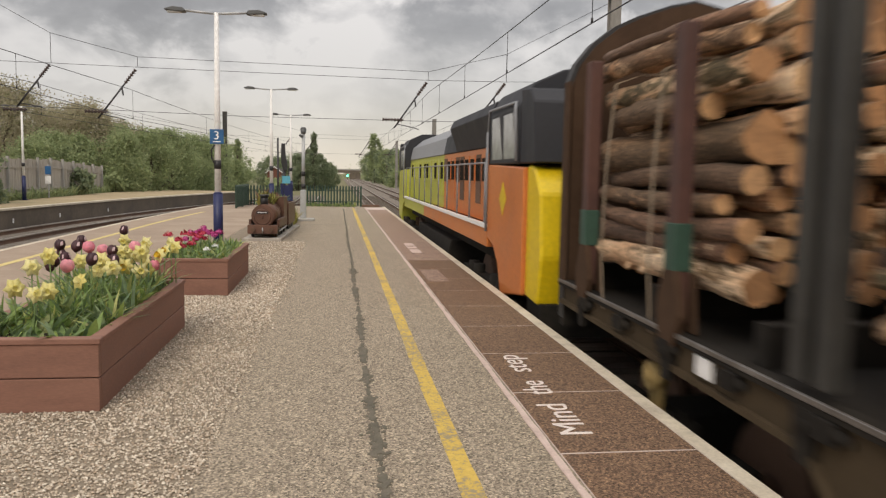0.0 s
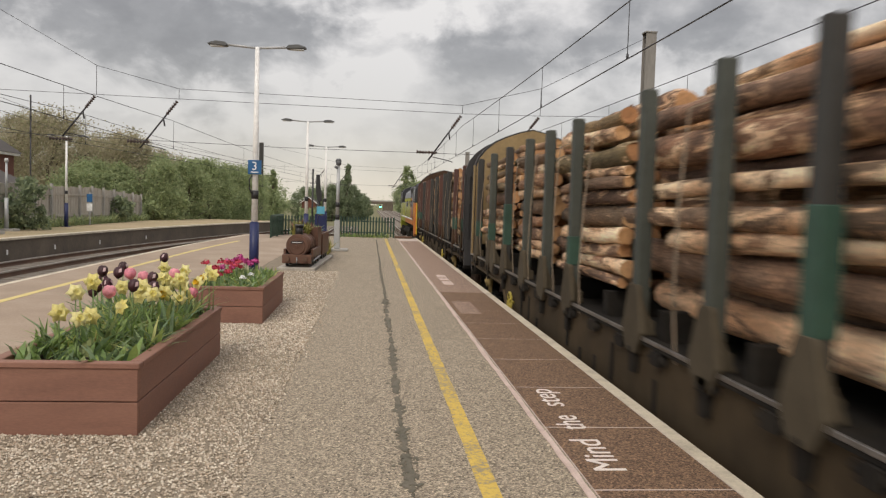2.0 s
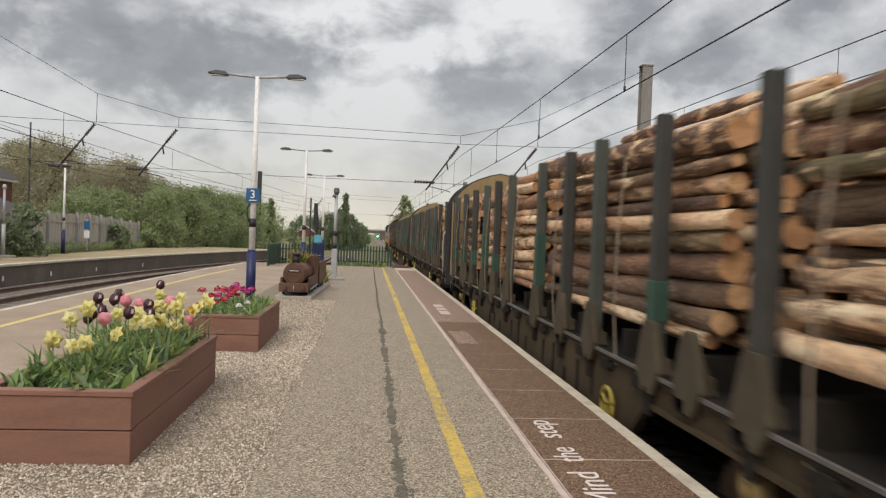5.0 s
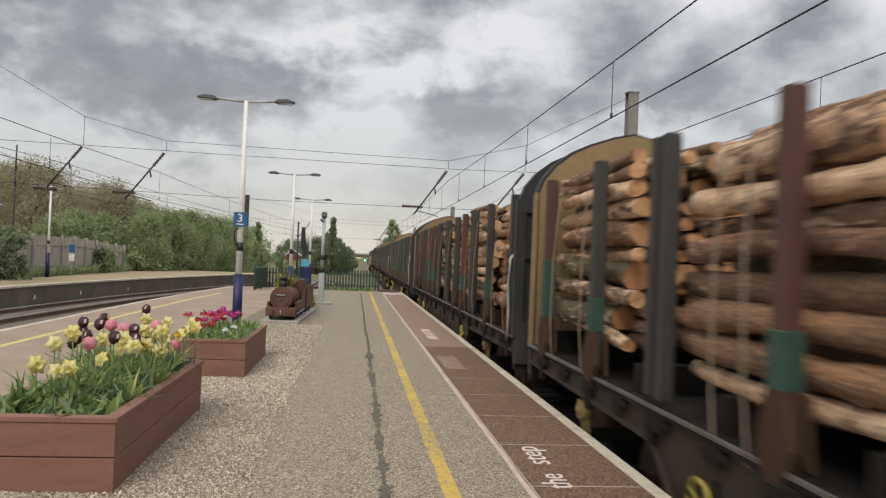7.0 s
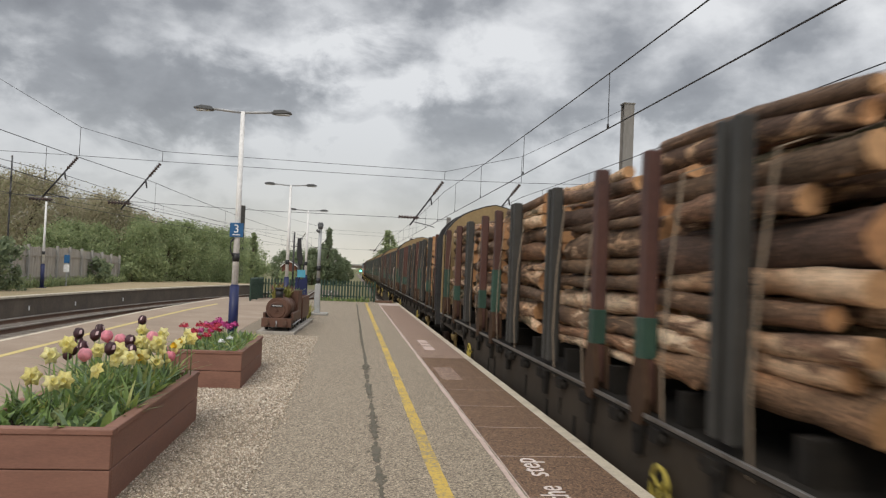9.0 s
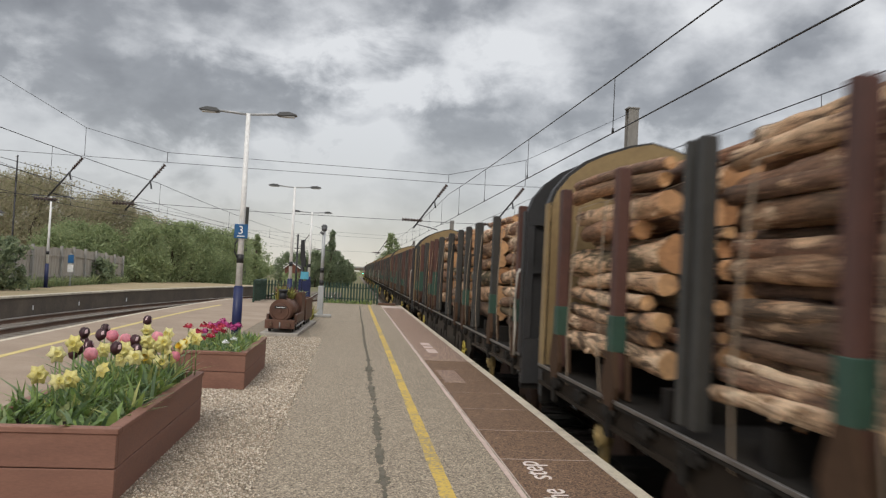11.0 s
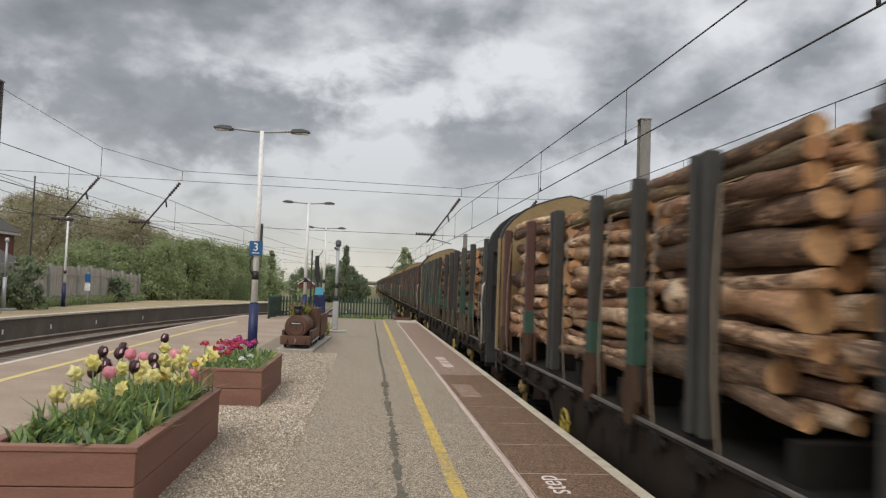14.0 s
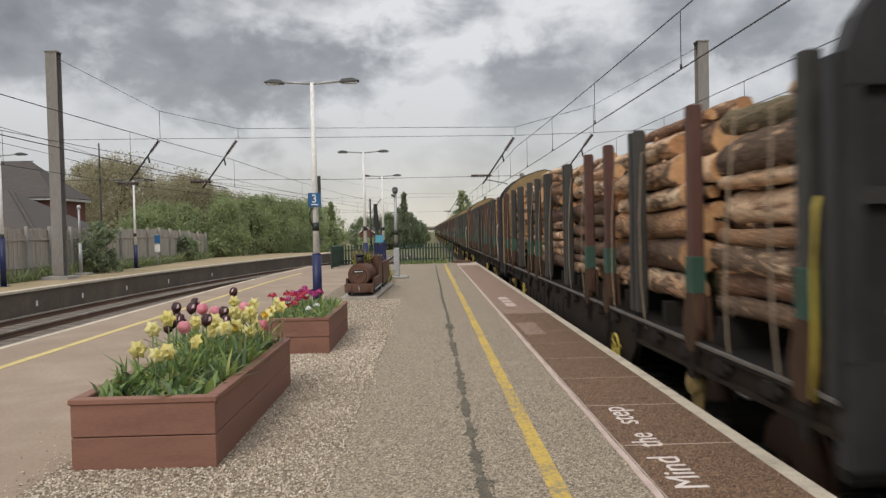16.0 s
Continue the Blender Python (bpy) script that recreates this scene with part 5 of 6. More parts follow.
camera_pole(-1.06, 25.45, 2.93, True, "grey camera pole with a square base cabinet")
p = thing("bollard_light", "slim grey light pole on the far platform", "light", "", pose(-14.68, 33.0, 0))
bm = bmesh.new()
tube(bm, (0, 0, 0.1), (0, 0, 1.35), 0.085, 0.075, 12)
tube(bm, (0, 0, 1.35), (0, 0, 2.8), 0.05, 0.045, 10)
part("pole", bm, GALV, p)
bm = bmesh.new()
tube(bm, (0, 0, 2.8), (0, 0, 2.95), 0.09, 0.06, 10)
part("lamp_head", bm, GLASS_PALE, p)
bm = bmesh.new()
box(bm, -0.4, 0.4, -0.3, 0.3, 0, 0.1)
part("footing", bm, CONCRETE, p, "", 0.01)
p = thing("notice", "blue and white notice on a post before the board fence", "sign", "", pose(-14.72, 42.5, 0))
bm = bmesh.new()
box(bm, -0.04, 0.04, -0.03, 0.03, 0, 1.7)
part("post", bm, GALV, p)
bm = bmesh.new()
box(bm, -0.14, 0.14, -0.06, -0.035, 1.2, 1.62)
part("board", bm, SIGN_BLUE, p, "blue board")
bm = bmesh.new()
box(bm, -0.14, 0.14, -0.06, -0.035, 0.72, 1.12)
part("board", bm, SIGN_WHITE, p, "white board")

# colour-light signal, pole and pale blue board past the model engine
p = thing("line_signal", "black line signal seen from behind on a post", "signal", "", pose(-2.45, 37.0, -0.6))
bm = bmesh.new()
tube(bm, (0, 0, 0), (0, 0, 2.6), 0.07, 0.07, 10)
tube(bm, (0.22, 0, 0), (0.22, 0, 2.3), 0.03, 0.03, 6)
part("post", bm, BLACK_PAINT, p)
bm = bmesh.new()
plate(bm, [(-0.12, 2.55), (-0.12, 3.45), (0.05, 3.45), (0.07, 2.8), (0.15, 2.55), (0.15, 2.2), (0.0, 2.2)], "y", -0.12, 0.12)
part("signal_head", bm, BLACK_PAINT, p, "", 0.02)
p = thing("thin_pole", "thin dark pole beyond the platform fence", "pole", "", pose(-2.80, 38.0, -1.2))
bm = bmesh.new()
tube(bm, (0, 0, 0), (0, 0, 4.35), 0.05, 0.04, 8)
part("pole", bm, BLACK_PAINT, p)
p = thing("pale_sign", "pale blue board on navy posts", "sign", "", pose(-1.86, 29.5, 0))
bm = bmesh.new()
box(bm, -0.15, 0.15, -0.03, 0.0, 1.12, 1.40)
part("board", bm, SIGN_PALE, p, "pale blue board", 0.006)
for dx in (-0.16, 0.16):
    bm = bmesh.new()
    box(bm, dx - 0.05, dx + 0.05, -0.05, 0.05, 0, 1.12)
    part("post", bm, BLUE_PAINT, p)
bm = bmesh.new()
box(bm, -0.10, 0.24, 0.0, 0.04, 0.25, 1.06)
part("panel", bm, BLUE_PAINT, p, "navy panel")

# palisade fence across the platform's end
def palisade(x0, x1, y0, y1, h, label):
    f = thing("palisade_fence", label, "fence")
    n = max(2, round(math.dist((x0, y0), (x1, y1)) / 0.135))
    b = bmesh.new()
    plate(b, [(-0.036, 0.04), (0.036, 0.04), (0.036, h - 0.07), (0.0, h), (-0.036, h - 0.07)], "y", -0.03, -0.012)
    pale = mesh_of("pale", b, GREEN_FENCE)
    a = math.atan2(y1 - y0, x1 - x0)
    for i in range(n + 1):
        k = i / n
        o = new("pale", pale)
        o.parent, o.location, o.rotation_euler = f, (x0 + (x1 - x0) * k, y0 + (y1 - y0) * k, 0), (0, 0, a)
    for z in (0.22, h - 0.25):
        b = bmesh.new()
        tube(b, (x0, y0 + 0.02, z), (x1, y1 + 0.02, z), 0.028, 0.028, 6)
        part("rail", b, GREEN_FENCE, f)
    for k in (0.0, 0.5, 1.0):
        b = bmesh.new()
        x, y = x0 + (x1 - x0) * k, y0 + (y1 - y0) * k + 0.06
        box(b, x - 0.04, x + 0.04, y - 0.04, y + 0.04, 0, h - 0.03)
        part("post", b, GREEN_FENCE, f)
    return f


palisade(-1.35, 1.10, 36.35, 36.35, 0.98, "dark green steel palisade fence across the platform end")
palisade(-4.15, -2.2, 36.3, 36.35, 0.95, "dark green palisade fence beside the far line")
palisade(-4.15, -4.0, 33.2, 36.2, 0.98, "short dark green palisade return at the platform edge")
bm = bmesh.new()
box(bm, 1.15, 1.95, 36.0, 36.3, 0.0, 0.10)
tagged(part("timber_baulk", bm, RUST, None, "low dark baulk beside the fence end", 0.01), category="baulk")

# ---- overhead line ----
def mast(x, y, top, base, label, paint=None):
    m = thing("overhead_mast", label, "mast", "overhead masts", pose(x, y, 0))
    bm = bmesh.new()
    box(bm, -0.21, 0.21, -0.20, -0.17, base, top)
    box(bm, -0.21, 0.21, 0.17, 0.20, base, top)
    box(bm, -0.03, 0.03, -0.17, 0.17, base, top)
    part("column", bm, paint or MAST_GREY, m)
    bm = bmesh.new()
    box(bm, -0.24, 0.24, -0.23, 0.23, top, top + 0.05)
    part("cap", bm, MAST_GREY, m)
    bm = bmesh.new()
    box(bm, -0.5, 0.5, -0.5, 0.5, base - 0.3, base + 0.12)
    part("footing", bm, CONCRETE, m)
    return m


mast(-14.12, 30, 8.62, 0.0, "weathered steel overhead-line mast on the far platform")
mast(10.72, 30, 8.55, -1.2, "grey steel overhead-line mast beyond the lines")
mast(-11.8, 85, 7.7, -1.2, "dark steel overhead-line mast farther on", POST_GREY)
mast(10.4, 85, 7.5, -1.2, "dark steel overhead-line mast farther on")
mast(10.4, 140, 7.3, -1.2, "far steel overhead-line mast by the trees")


def insulator(bm, a, b, n=6):
    a, b = Vector(a), Vector(b)
    for i in range(n):
        k0, k1 = i / n, (i + 0.55) / n
        tube(bm, a.lerp(b, k0), a.lerp(b, k1), 0.075, 0.05, 8)
    tube(bm, a, b, 0.03, 0.03, 6)


def headspan(y, scale, arms, left, right):
    h = thing("headspan", "headspan wires with insulators across four lines", "overhead wires", "headspans", pose(0, y, 0))
    (xl, zl), (xr, zr) = left, right
    head = [(xl, zl)] + [(x, zt) for x, zt, zi, xb, zb in arms] + [(xr, zr)]
    for name, pts in (("head_wire", head), ("upper_wire", [(xl, 5.32)] + [(x, zi) for x, zt, zi, xb, zb in arms] + [(xr, 5.3)]), ("lower_wire", [(xl, 3.78), (-3.4, 3.58), (3.6, 3.58), (xr, 3.70)])):
        bm = bmesh.new()
        pipe(bm, [(a, 0, b) for a, b in pts], 0.009, 5)
        part(name, bm, WIRE, h)
    for x, zt, zi, xb, zb in arms:
        bm = bmesh.new()
        tube(bm, (x, 0, zt), (x, 0, zi), 0.010, 0.010, 5)
        part("hanger", bm, WIRE, h)
        a, b = Vector((x, 0, zi)), Vector((xb, 0, zb))
        bm = bmesh.new()
        insulator(bm, a.lerp(b, 0.05), a.lerp(b, 0.33))
        ins = part("insulator", bm, CERAMIC, h, "dark ribbed insulator")
        bm = bmesh.new()
        tube(bm, a.lerp(b, 0.33), b, 0.032, 0.032, 7)
        pipe(bm, [b.lerp(a, 0.08), b + Vector((0.35, 0, 0.10)), b + Vector((0.75, 0, 0.02)), b + Vector((0.95, 0, -0.04))], 0.018, 6)
        pipe(bm, [a.lerp(b, 0.40), a.lerp(b, 0.40) + Vector((0.05, 0, -0.28))], 0.03, 6)
        part("register_arm", bm, WIRE, h)
        bm = bmesh.new()
        insulator(bm, (xb - 0.45, 0, 3.61), (xb + 0.35, 0, 3.60), 7)
        part("insulator", bm, CERAMIC, h)
    return h


headspan(30, 1, ((-10.17, 6.34, 5.28, -11.37, 3.70), (-7.2, 5.61, 5.24, -8.6, 3.37), (3.44, 5.45, 5.13, 2.16, 3.30), (6.48, 6.22, 5.17, 5.28, 3.60)), (-14.12, 8.5), (10.72, 8.45))
headspan(85, 1, ((-5.0, 6.2, 5.2, -6.1, 3.7), (-2.4, 5.6, 5.2, -3.6, 3.5), (3.44, 5.5, 5.13, 2.3, 3.4), (6.48, 6.2, 5.17, 5.4, 3.6)), (-11.8, 7.6), (10.4, 7.4))


def catenary(x30, x85, z_mid, z_top, contact, label):
    """Bearer wire, contact wire and droppers over one line, tied up at the headspans."""
    c = thing("overhead_wire", label, "overhead wires", "contact lines")
    def xx(y):
        return x30 if y < 30 else x30 + (x85 - x30) * min(1, (y - 30) / 55)
    def zz(y):
        k = ((y + 25) % 55) / 27.5 - 1
        return z_mid + (z_top - z_mid) * k * k
    for name, f in (("bearer_wire", zz), ("contact_wire", lambda y: contact)):
        bm = bmesh.new()
        pipe(bm, [(xx(y), y, f(y)) for y in span(-25, 140, 2.75)], 0.0095, 5)
        part(name, bm, WIRE, c)
    for y in span(-22.0, 135, 5.5 if x30 > 0 else 10.5):
        bm = bmesh.new()
        tube(bm, (xx(y), y, contact), (xx(y), y, zz(y)), 0.006, 0.006, 4)
        tube(bm, (xx(y), y, contact), (xx(y), y, contact + 0.07), 0.018, 0.018, 5)
        part("dropper", bm, WIRE, c)
    return c


catenary(3.46, 3.46, 4.40, 4.68, 3.64, "bearer and contact wires over the main line")
catenary(6.55, 6.55, 4.40, 4.62, 3.90, "bearer and contact wires over the second line")
catenary(-7.5, -2.6, 4.05, 4.45, 3.40, "bearer and contact wires beside the island platform")
catenary(-10.7, -5.2, 4.15, 4.55, 3.45, "bearer and contact wires beside the far platform")
p = thing("feeder_wires", "feeder wires on a thin insulator post", "overhead wires")
bm = bmesh.new()
pipe(bm, [(-13.7, 2, 5.6), (-14.2, 30, 5.25), (-14.6, 42, 4.9)], 0.009, 5)
pipe(bm, [(-13.7, 2, 5.0), (-14.2, 30, 4.75), (-14.6, 42, 4.4)], 0.009, 5)
part("wire", bm, WIRE, p)
bm = bmesh.new()
pipe(bm, [(-14.6, 42, 4.9), (-11.8, 85, 5.6)], 0.009, 5)
pipe(bm, [(-14.6, 42, 4.4), (-11.8, 85, 5.0)], 0.009, 5)
part("wire", bm, WIRE, p)
bm = bmesh.new()
tube(bm, (-17.5, 42, -1), (-17.5, 42, 6.6), 0.05, 0.04, 6)
insulator(bm, (-17.5, 42, 5.3), (-17.5, 42, 5.6), 3)
insulator(bm, (-17.5, 42, 4.5), (-17.5, 42, 4.8), 3)
part("post", bm, WIRE, p)

# ---- planters and their flowers ----
def planter(x0, x1, y0, y1, h, label):
    p = thing("planter", label, "planter", "planters", pose(0, 0, 0))
    t = 0.045
    half = (h - 0.035) / 2
    for k in range(2):
        z0, z1 = 0.006 + half * k, half * (k + 1) - 0.001
        for a, b, c, d in ((x0, x1, y0, y0 + t), (x0, x1, y1 - t, y1), (x0, x0 + t, y0 + t, y1 - t), (x1 - t, x1, y0 + t + 0.002, y1 - t)):
            bm = bmesh.new()
            box(bm, a, b, c, d, z0, z1)
            part("board", bm, TIMBER_BROWN, p, "", 0.004)
    for a, b, c, d in ((x0 - 0.012, x1 + 0.012, y0 - 0.012, y0 + 0.075), (x0 - 0.012, x1 + 0.012, y1 - 0.075, y1 + 0.012), (x0 - 0.012, x0 + 0.075, y0 + 0.077, y1 - 0.077), (x1 - 0.075, x1 + 0.012, y0 + 0.077, y1 - 0.077)):
        bm = bmesh.new()
        box(bm, a, b, c, d, h - 0.038, h)
        part("rim", bm, TIMBER_BROWN, p, "", 0.005)
    bm = bmesh.new()
    n = 9
    g = [[bm.verts.new((x0 + t + (x1 - x0 - 2 * t) * i / n, y0 + t + (y1 - y0 - 2 * t) * j / n, h - 0.075 + 0.03 * noise.noise((i * 1.1, j * 1.3, 2)))) for j in range(n + 1)] for i in range(n + 1)]
    for i in range(n):
        for j in range(n):
            bm.faces.new((g[i][j], g[i + 1][j], g[i + 1][j + 1], g[i][j + 1]))
    part("soil", bm, SOIL, p, "dark soil")
    return p


planter(-2.395, -1.447, 5.105, 7.88, 0.481, "brown stained timber planter full of tulips and daffodils")
planter(-2.27, -1.30, 9.85, 12.1, 0.465, "brown stained timber planter with red and magenta blooms")


def blades(name, label, x0, x1, y0, y1, z, count, lo, hi, wide, mat, seed, lean=0.35, dens=None):
    """Strap leaves, each a bent tapering blade."""
    rng = random.Random(seed)
    verts, faces = [], []
    for _ in range(count):
        x, y = rng.uniform(x0, x1), rng.uniform(y0, y1)
        if dens and rng.random() > dens(x, y):
            continue
        h = rng.uniform(lo, hi) * (0.86 + 0.55 * noise.noise((x * 4.5, y * 3.2, 9)))
        a = rng.uniform(0, 6.283)
        l = rng.uniform(0.05, lean) * h
        w = wide * rng.uniform(0.6, 1.3)
        dx_, dy_ = math.cos(a), math.sin(a)
        tw = a + 1.57 + rng.uniform(-0.5, 0.5)
        wx, wy = math.cos(tw) * w, math.sin(tw) * w
        b = len(verts)
        for k, s in ((0, 0.7), (0.35, 1.0), (0.7, 0.8), (1.0, 0.05)):
            o = l * k * k * 1.6
            zz = z + h * (k - 0.25 * k * k * (l / h) * 1.5)
            verts += [(x + dx_ * o - wx * s, y + dy_ * o - wy * s, zz), (x + dx_ * o + wx * s, y + dy_ * o + wy * s, zz)]
        for i in range(3):
            faces.append((b + 2 * i, b + 2 * i + 1, b + 2 * i + 3, b + 2 * i + 2))
    me = bpy.data.meshes.new(name)
    me.from_pydata(verts, [], faces)
    for q in me.polygons:
        q.use_smooth = True
    me.materials.append(mat)
    return tagged(new(name, me), label, "leaves", "", "stuff")


blades("flower_leaves", "dense green strap leaves of tulips and daffodils", -2.30, -1.52, 5.75, 7.75, 0.38, 1350, 0.16, 0.44, 0.0155, LEAF, 21, 0.85, lambda x, y: 0.3 + 0.7 * (noise.noise((x * 3, y * 2, 0)) > -0.1))
blades("front_leaves", "low spreading green leaves near the planter's rim", -2.34, -1.54, 5.28, 6.2, 0.38, 560, 0.10, 0.30, 0.016, LEAF, 27, 0.95, lambda x, y: (0.12 + 0.8 * (noise.noise((x * 3.5, y * 2.5, 4)) > -0.05)) * (0.25 if x < -2.05 and y < 5.6 else 1.0))
blades("broad_leaves", "broad pale green tulip leaves at the rim", -2.30, -1.54, 5.24, 7.7, 0.38, 230, 0.10, 0.26, 0.030, LEAF, 22, 0.95)
blades("small_leaves", "low green bedding leaves between red blooms", -2.2, -1.38, 9.93, 12.0, 0.38, 1700, 0.08, 0.24, 0.016, LEAF, 23, 0.9)


def bloom_petals(kind, rng):
    bm = bmesh.new()
    if kind == "daffodil":
        heart = bm.verts.new((0, 0, 0))
        for i in range(6):
            a = i * math.pi / 3 + rng.uniform(-0.1, 0.1)
            c, s = math.cos(a), math.sin(a)
            pts = [(0.030, -0.019, 0.004), (0.050, 0, -0.002), (0.030, 0.019, 0.004)]
            f = bm.faces.new([heart] + [bm.verts.new((x * c - y * s, x * s + y * c, z + rng.uniform(-0.004, 0.004))) for x, y, z in pts])
            f.smooth = True
        r = bmesh.ops.extrude_face_region(bm, geom=bm.faces[:])
        bmesh.ops.translate(bm, verts=[e for e in r["geom"] if isinstance(e, bmesh.types.BMVert)], vec=(0, 0, 0.002))
    else:
        n = 6
        rings = []
        for r, z in ((0.006, -0.032), (0.026, -0.018), (0.031, 0.006), (0.024, 0.032), (0.010, 0.044)):
            rings.append([bm.verts.new((r * (1.12 if j % 2 else 0.92) * math.cos(a), r * (1.12 if j % 2 else 0.92) * math.sin(a), z + (0.007 if j % 2 else 0))) for j, a in ((j, math.pi * j / n) for j in range(2 * n))])
        for a, b in zip(rings, rings[1:]):
            for j in range(2 * n):
                f = bm.faces.new((a[j], a[(j + 1) % (2 * n)], b[(j + 1) % (2 * n)], b[j]))
                f.smooth = True
                if kind == "dark" and a is rings[2] and j % 4 == 0:
                    f.material_index = 1
        bm.faces.new(rings[0][::-1])
        bm.faces.new(rings[-1])
    return bm


def flower(kind, x, y, z, seed):
    rng = random.Random(seed)
    label = {"daffodil": "pale yellow daffodil in the timber planter", "dark": "very dark maroon tulip in the timber planter", "pink": "pink tulip in the timber planter"}[kind]
    f = thing("daffodil" if kind == "daffodil" else "tulip", label, "flower", {"daffodil": "daffodils", "dark": "dark tulips", "pink": "pink tulips"}[kind])
    bm = bmesh.new()
    o = (x + rng.uniform(-0.03, 0.03), y + rng.uniform(-0.03, 0.03))
    pipe(bm, [(o[0], o[1], 0.38), ((o[0] + x) / 2, (o[1] + y) / 2, 0.38 + (z - 0.38) * 0.55), (x, y, z - 0.015)], 0.005, 5)
    part("stem", bm, LEAF, f)
    mat = {"daffodil": P_YELLOW, "dark": P_DARK, "pink": P_PINK}[kind]
    b = part("bloom", bloom_petals(kind, rng), [mat, P_EDGE] if kind == "dark" else mat, f)
    b.location = (x, y, z)
    if kind == "daffodil":
        b.rotation_euler = (radians(rng.uniform(62, 100)), 0, radians(rng.uniform(-45, 55)))
        b.scale = (rng.uniform(1.3, 1.6),) * 3
        t = bmesh.new()
        tube(t, (0, 0, 0.002), (0, 0, 0.026), 0.012, 0.019, 10, cap=False)
        part("trumpet", t, P_CORE if rng.random() < 0.15 else P_YELLOW, b)
    else:
        b.rotation_euler = (radians(rng.uniform(-14, 14)), radians(rng.uniform(-14, 14)), rng.uniform(0, 6))
        b.scale = (1.25, 1.25, 1.22) if kind == "dark" else (1.5, 1.5, 1.25)
    return f


DARK_T = ((-2.2, 6.7, 0.91), (-2.04, 6.6, 0.91), (-2.2, 7.25, 0.9), (-2.32, 7.1, 0.8), (-2.07, 6.2, 0.84), (-2.14, 6.65, 0.81), (-1.7, 5.85, 0.89), (-1.7, 6.4, 0.82), (-1.92, 7.55, 0.97))
PINK_T = ((-2.02, 6.85, 0.88), (-1.95, 6.1, 0.81), (-1.95, 7.0, 0.84), (-1.69, 7.0, 0.87), (-1.6, 7.3, 0.67))
DAFFS = ((-2.02, 5.95, 0.91), (-2.05, 5.7, 0.86), (-2.07, 5.45, 0.75), (-1.96, 5.5, 0.7), (-1.93, 5.65, 0.7), (-1.72, 5.65, 0.77), (-1.85, 7.3, 0.91), (-1.74, 6.8, 0.85), (-1.72, 6.15, 0.86),
         (-1.74, 6.15, 0.79), (-1.93, 6.35, 0.83), (-1.69, 6.95, 0.8), (-1.6, 6.85, 0.85), (-1.63, 7.1, 0.75), (-1.7, 7.45, 0.87), (-1.61, 6.85, 0.69), (-1.62, 7.1, 0.67), (-1.54, 7.5, 0.80), (-1.52, 7.65, 0.86), (-1.47, 7.6, 0.82), (-1.56, 7.35, 0.77), (-1.78, 7.0, 0.80))
seed = 0
for kind, group in (("dark", DARK_T), ("pink", PINK_T), ("daffodil", DAFFS)):
    for x, y, z in group:
        seed += 1
        flower(kind, x, y, z, seed)
rnd = random.Random(77)
for _ in range(5):
    flower("daffodil", rnd.uniform(-2.0, -1.55), rnd.uniform(5.9, 7.7), rnd.uniform(0.74, 0.88), 200 + _)
for _ in range(3):
    flower("dark", rnd.uniform(-2.3, -1.7), rnd.uniform(5.9, 7.6), rnd.uniform(0.76, 0.88), 300 + _)


def ruffled(name, label, spots, r, mat, seed):
    """Bedding plants: heads of many small ruffled petals."""
    rng = random.Random(seed)
    for x, y, z in spots:
        t = thing(name, label, "flower", "bedding flowers")
        verts, faces = [], []
        for _ in range(46):
            d = Vector((rng.gauss(0, 1), rng.gauss(0, 1), abs(rng.gauss(0, 0.8)))).normalized() * r * rng.uniform(0.5, 1.05)
            u = Vector((rng.gauss(0, 1), rng.gauss(0, 1), rng.gauss(0, 1))).normalized() * r * 0.30
            v = u.cross(d).normalized() * r * 0.30
            b = len(verts)
            verts += [tuple(d - u), tuple(d + v), tuple(d + u + d * 0.15), tuple(d - v)]
            faces.append((b, b + 1, b + 2, b + 3))
        me = bpy.data.meshes.new("bloom")
        me.from_pydata(verts, [], faces)
        me.materials.append(mat)
        h = new("bloom", me)
        h.parent, h.location = t, (x, y, z)
        bm = bmesh.new()
        tube(bm, (x, y, 0.38), (x, y, z), 0.006, 0.005, 5)
        part("stem", bm, LEAF, t)


rnd = random.Random(5)
ruffled("red_flower", "ruffled red bedding bloom in the timber planter", [(rnd.uniform(-2.15, -1.75), rnd.uniform(10.0, 11.1), rnd.uniform(0.58, 0.70)) for _ in range(12)], 0.055, P_RED, 31)
ruffled("magenta_flower", "ruffled magenta bedding bloom in the timber planter", [(rnd.uniform(-2.0, -1.68), rnd.uniform(10.8, 12.0), rnd.uniform(0.58, 0.72)) for _ in range(13)], 0.058, P_MAGENTA, 32)
ruffled("white_flower", "small white bedding bloom in the timber planter", [(rnd.uniform(-2.1, -1.5), rnd.uniform(10.0, 11.5), rnd.uniform(0.50, 0.56)) for _ in range(5)], 0.04, SIGN_WHITE, 33)

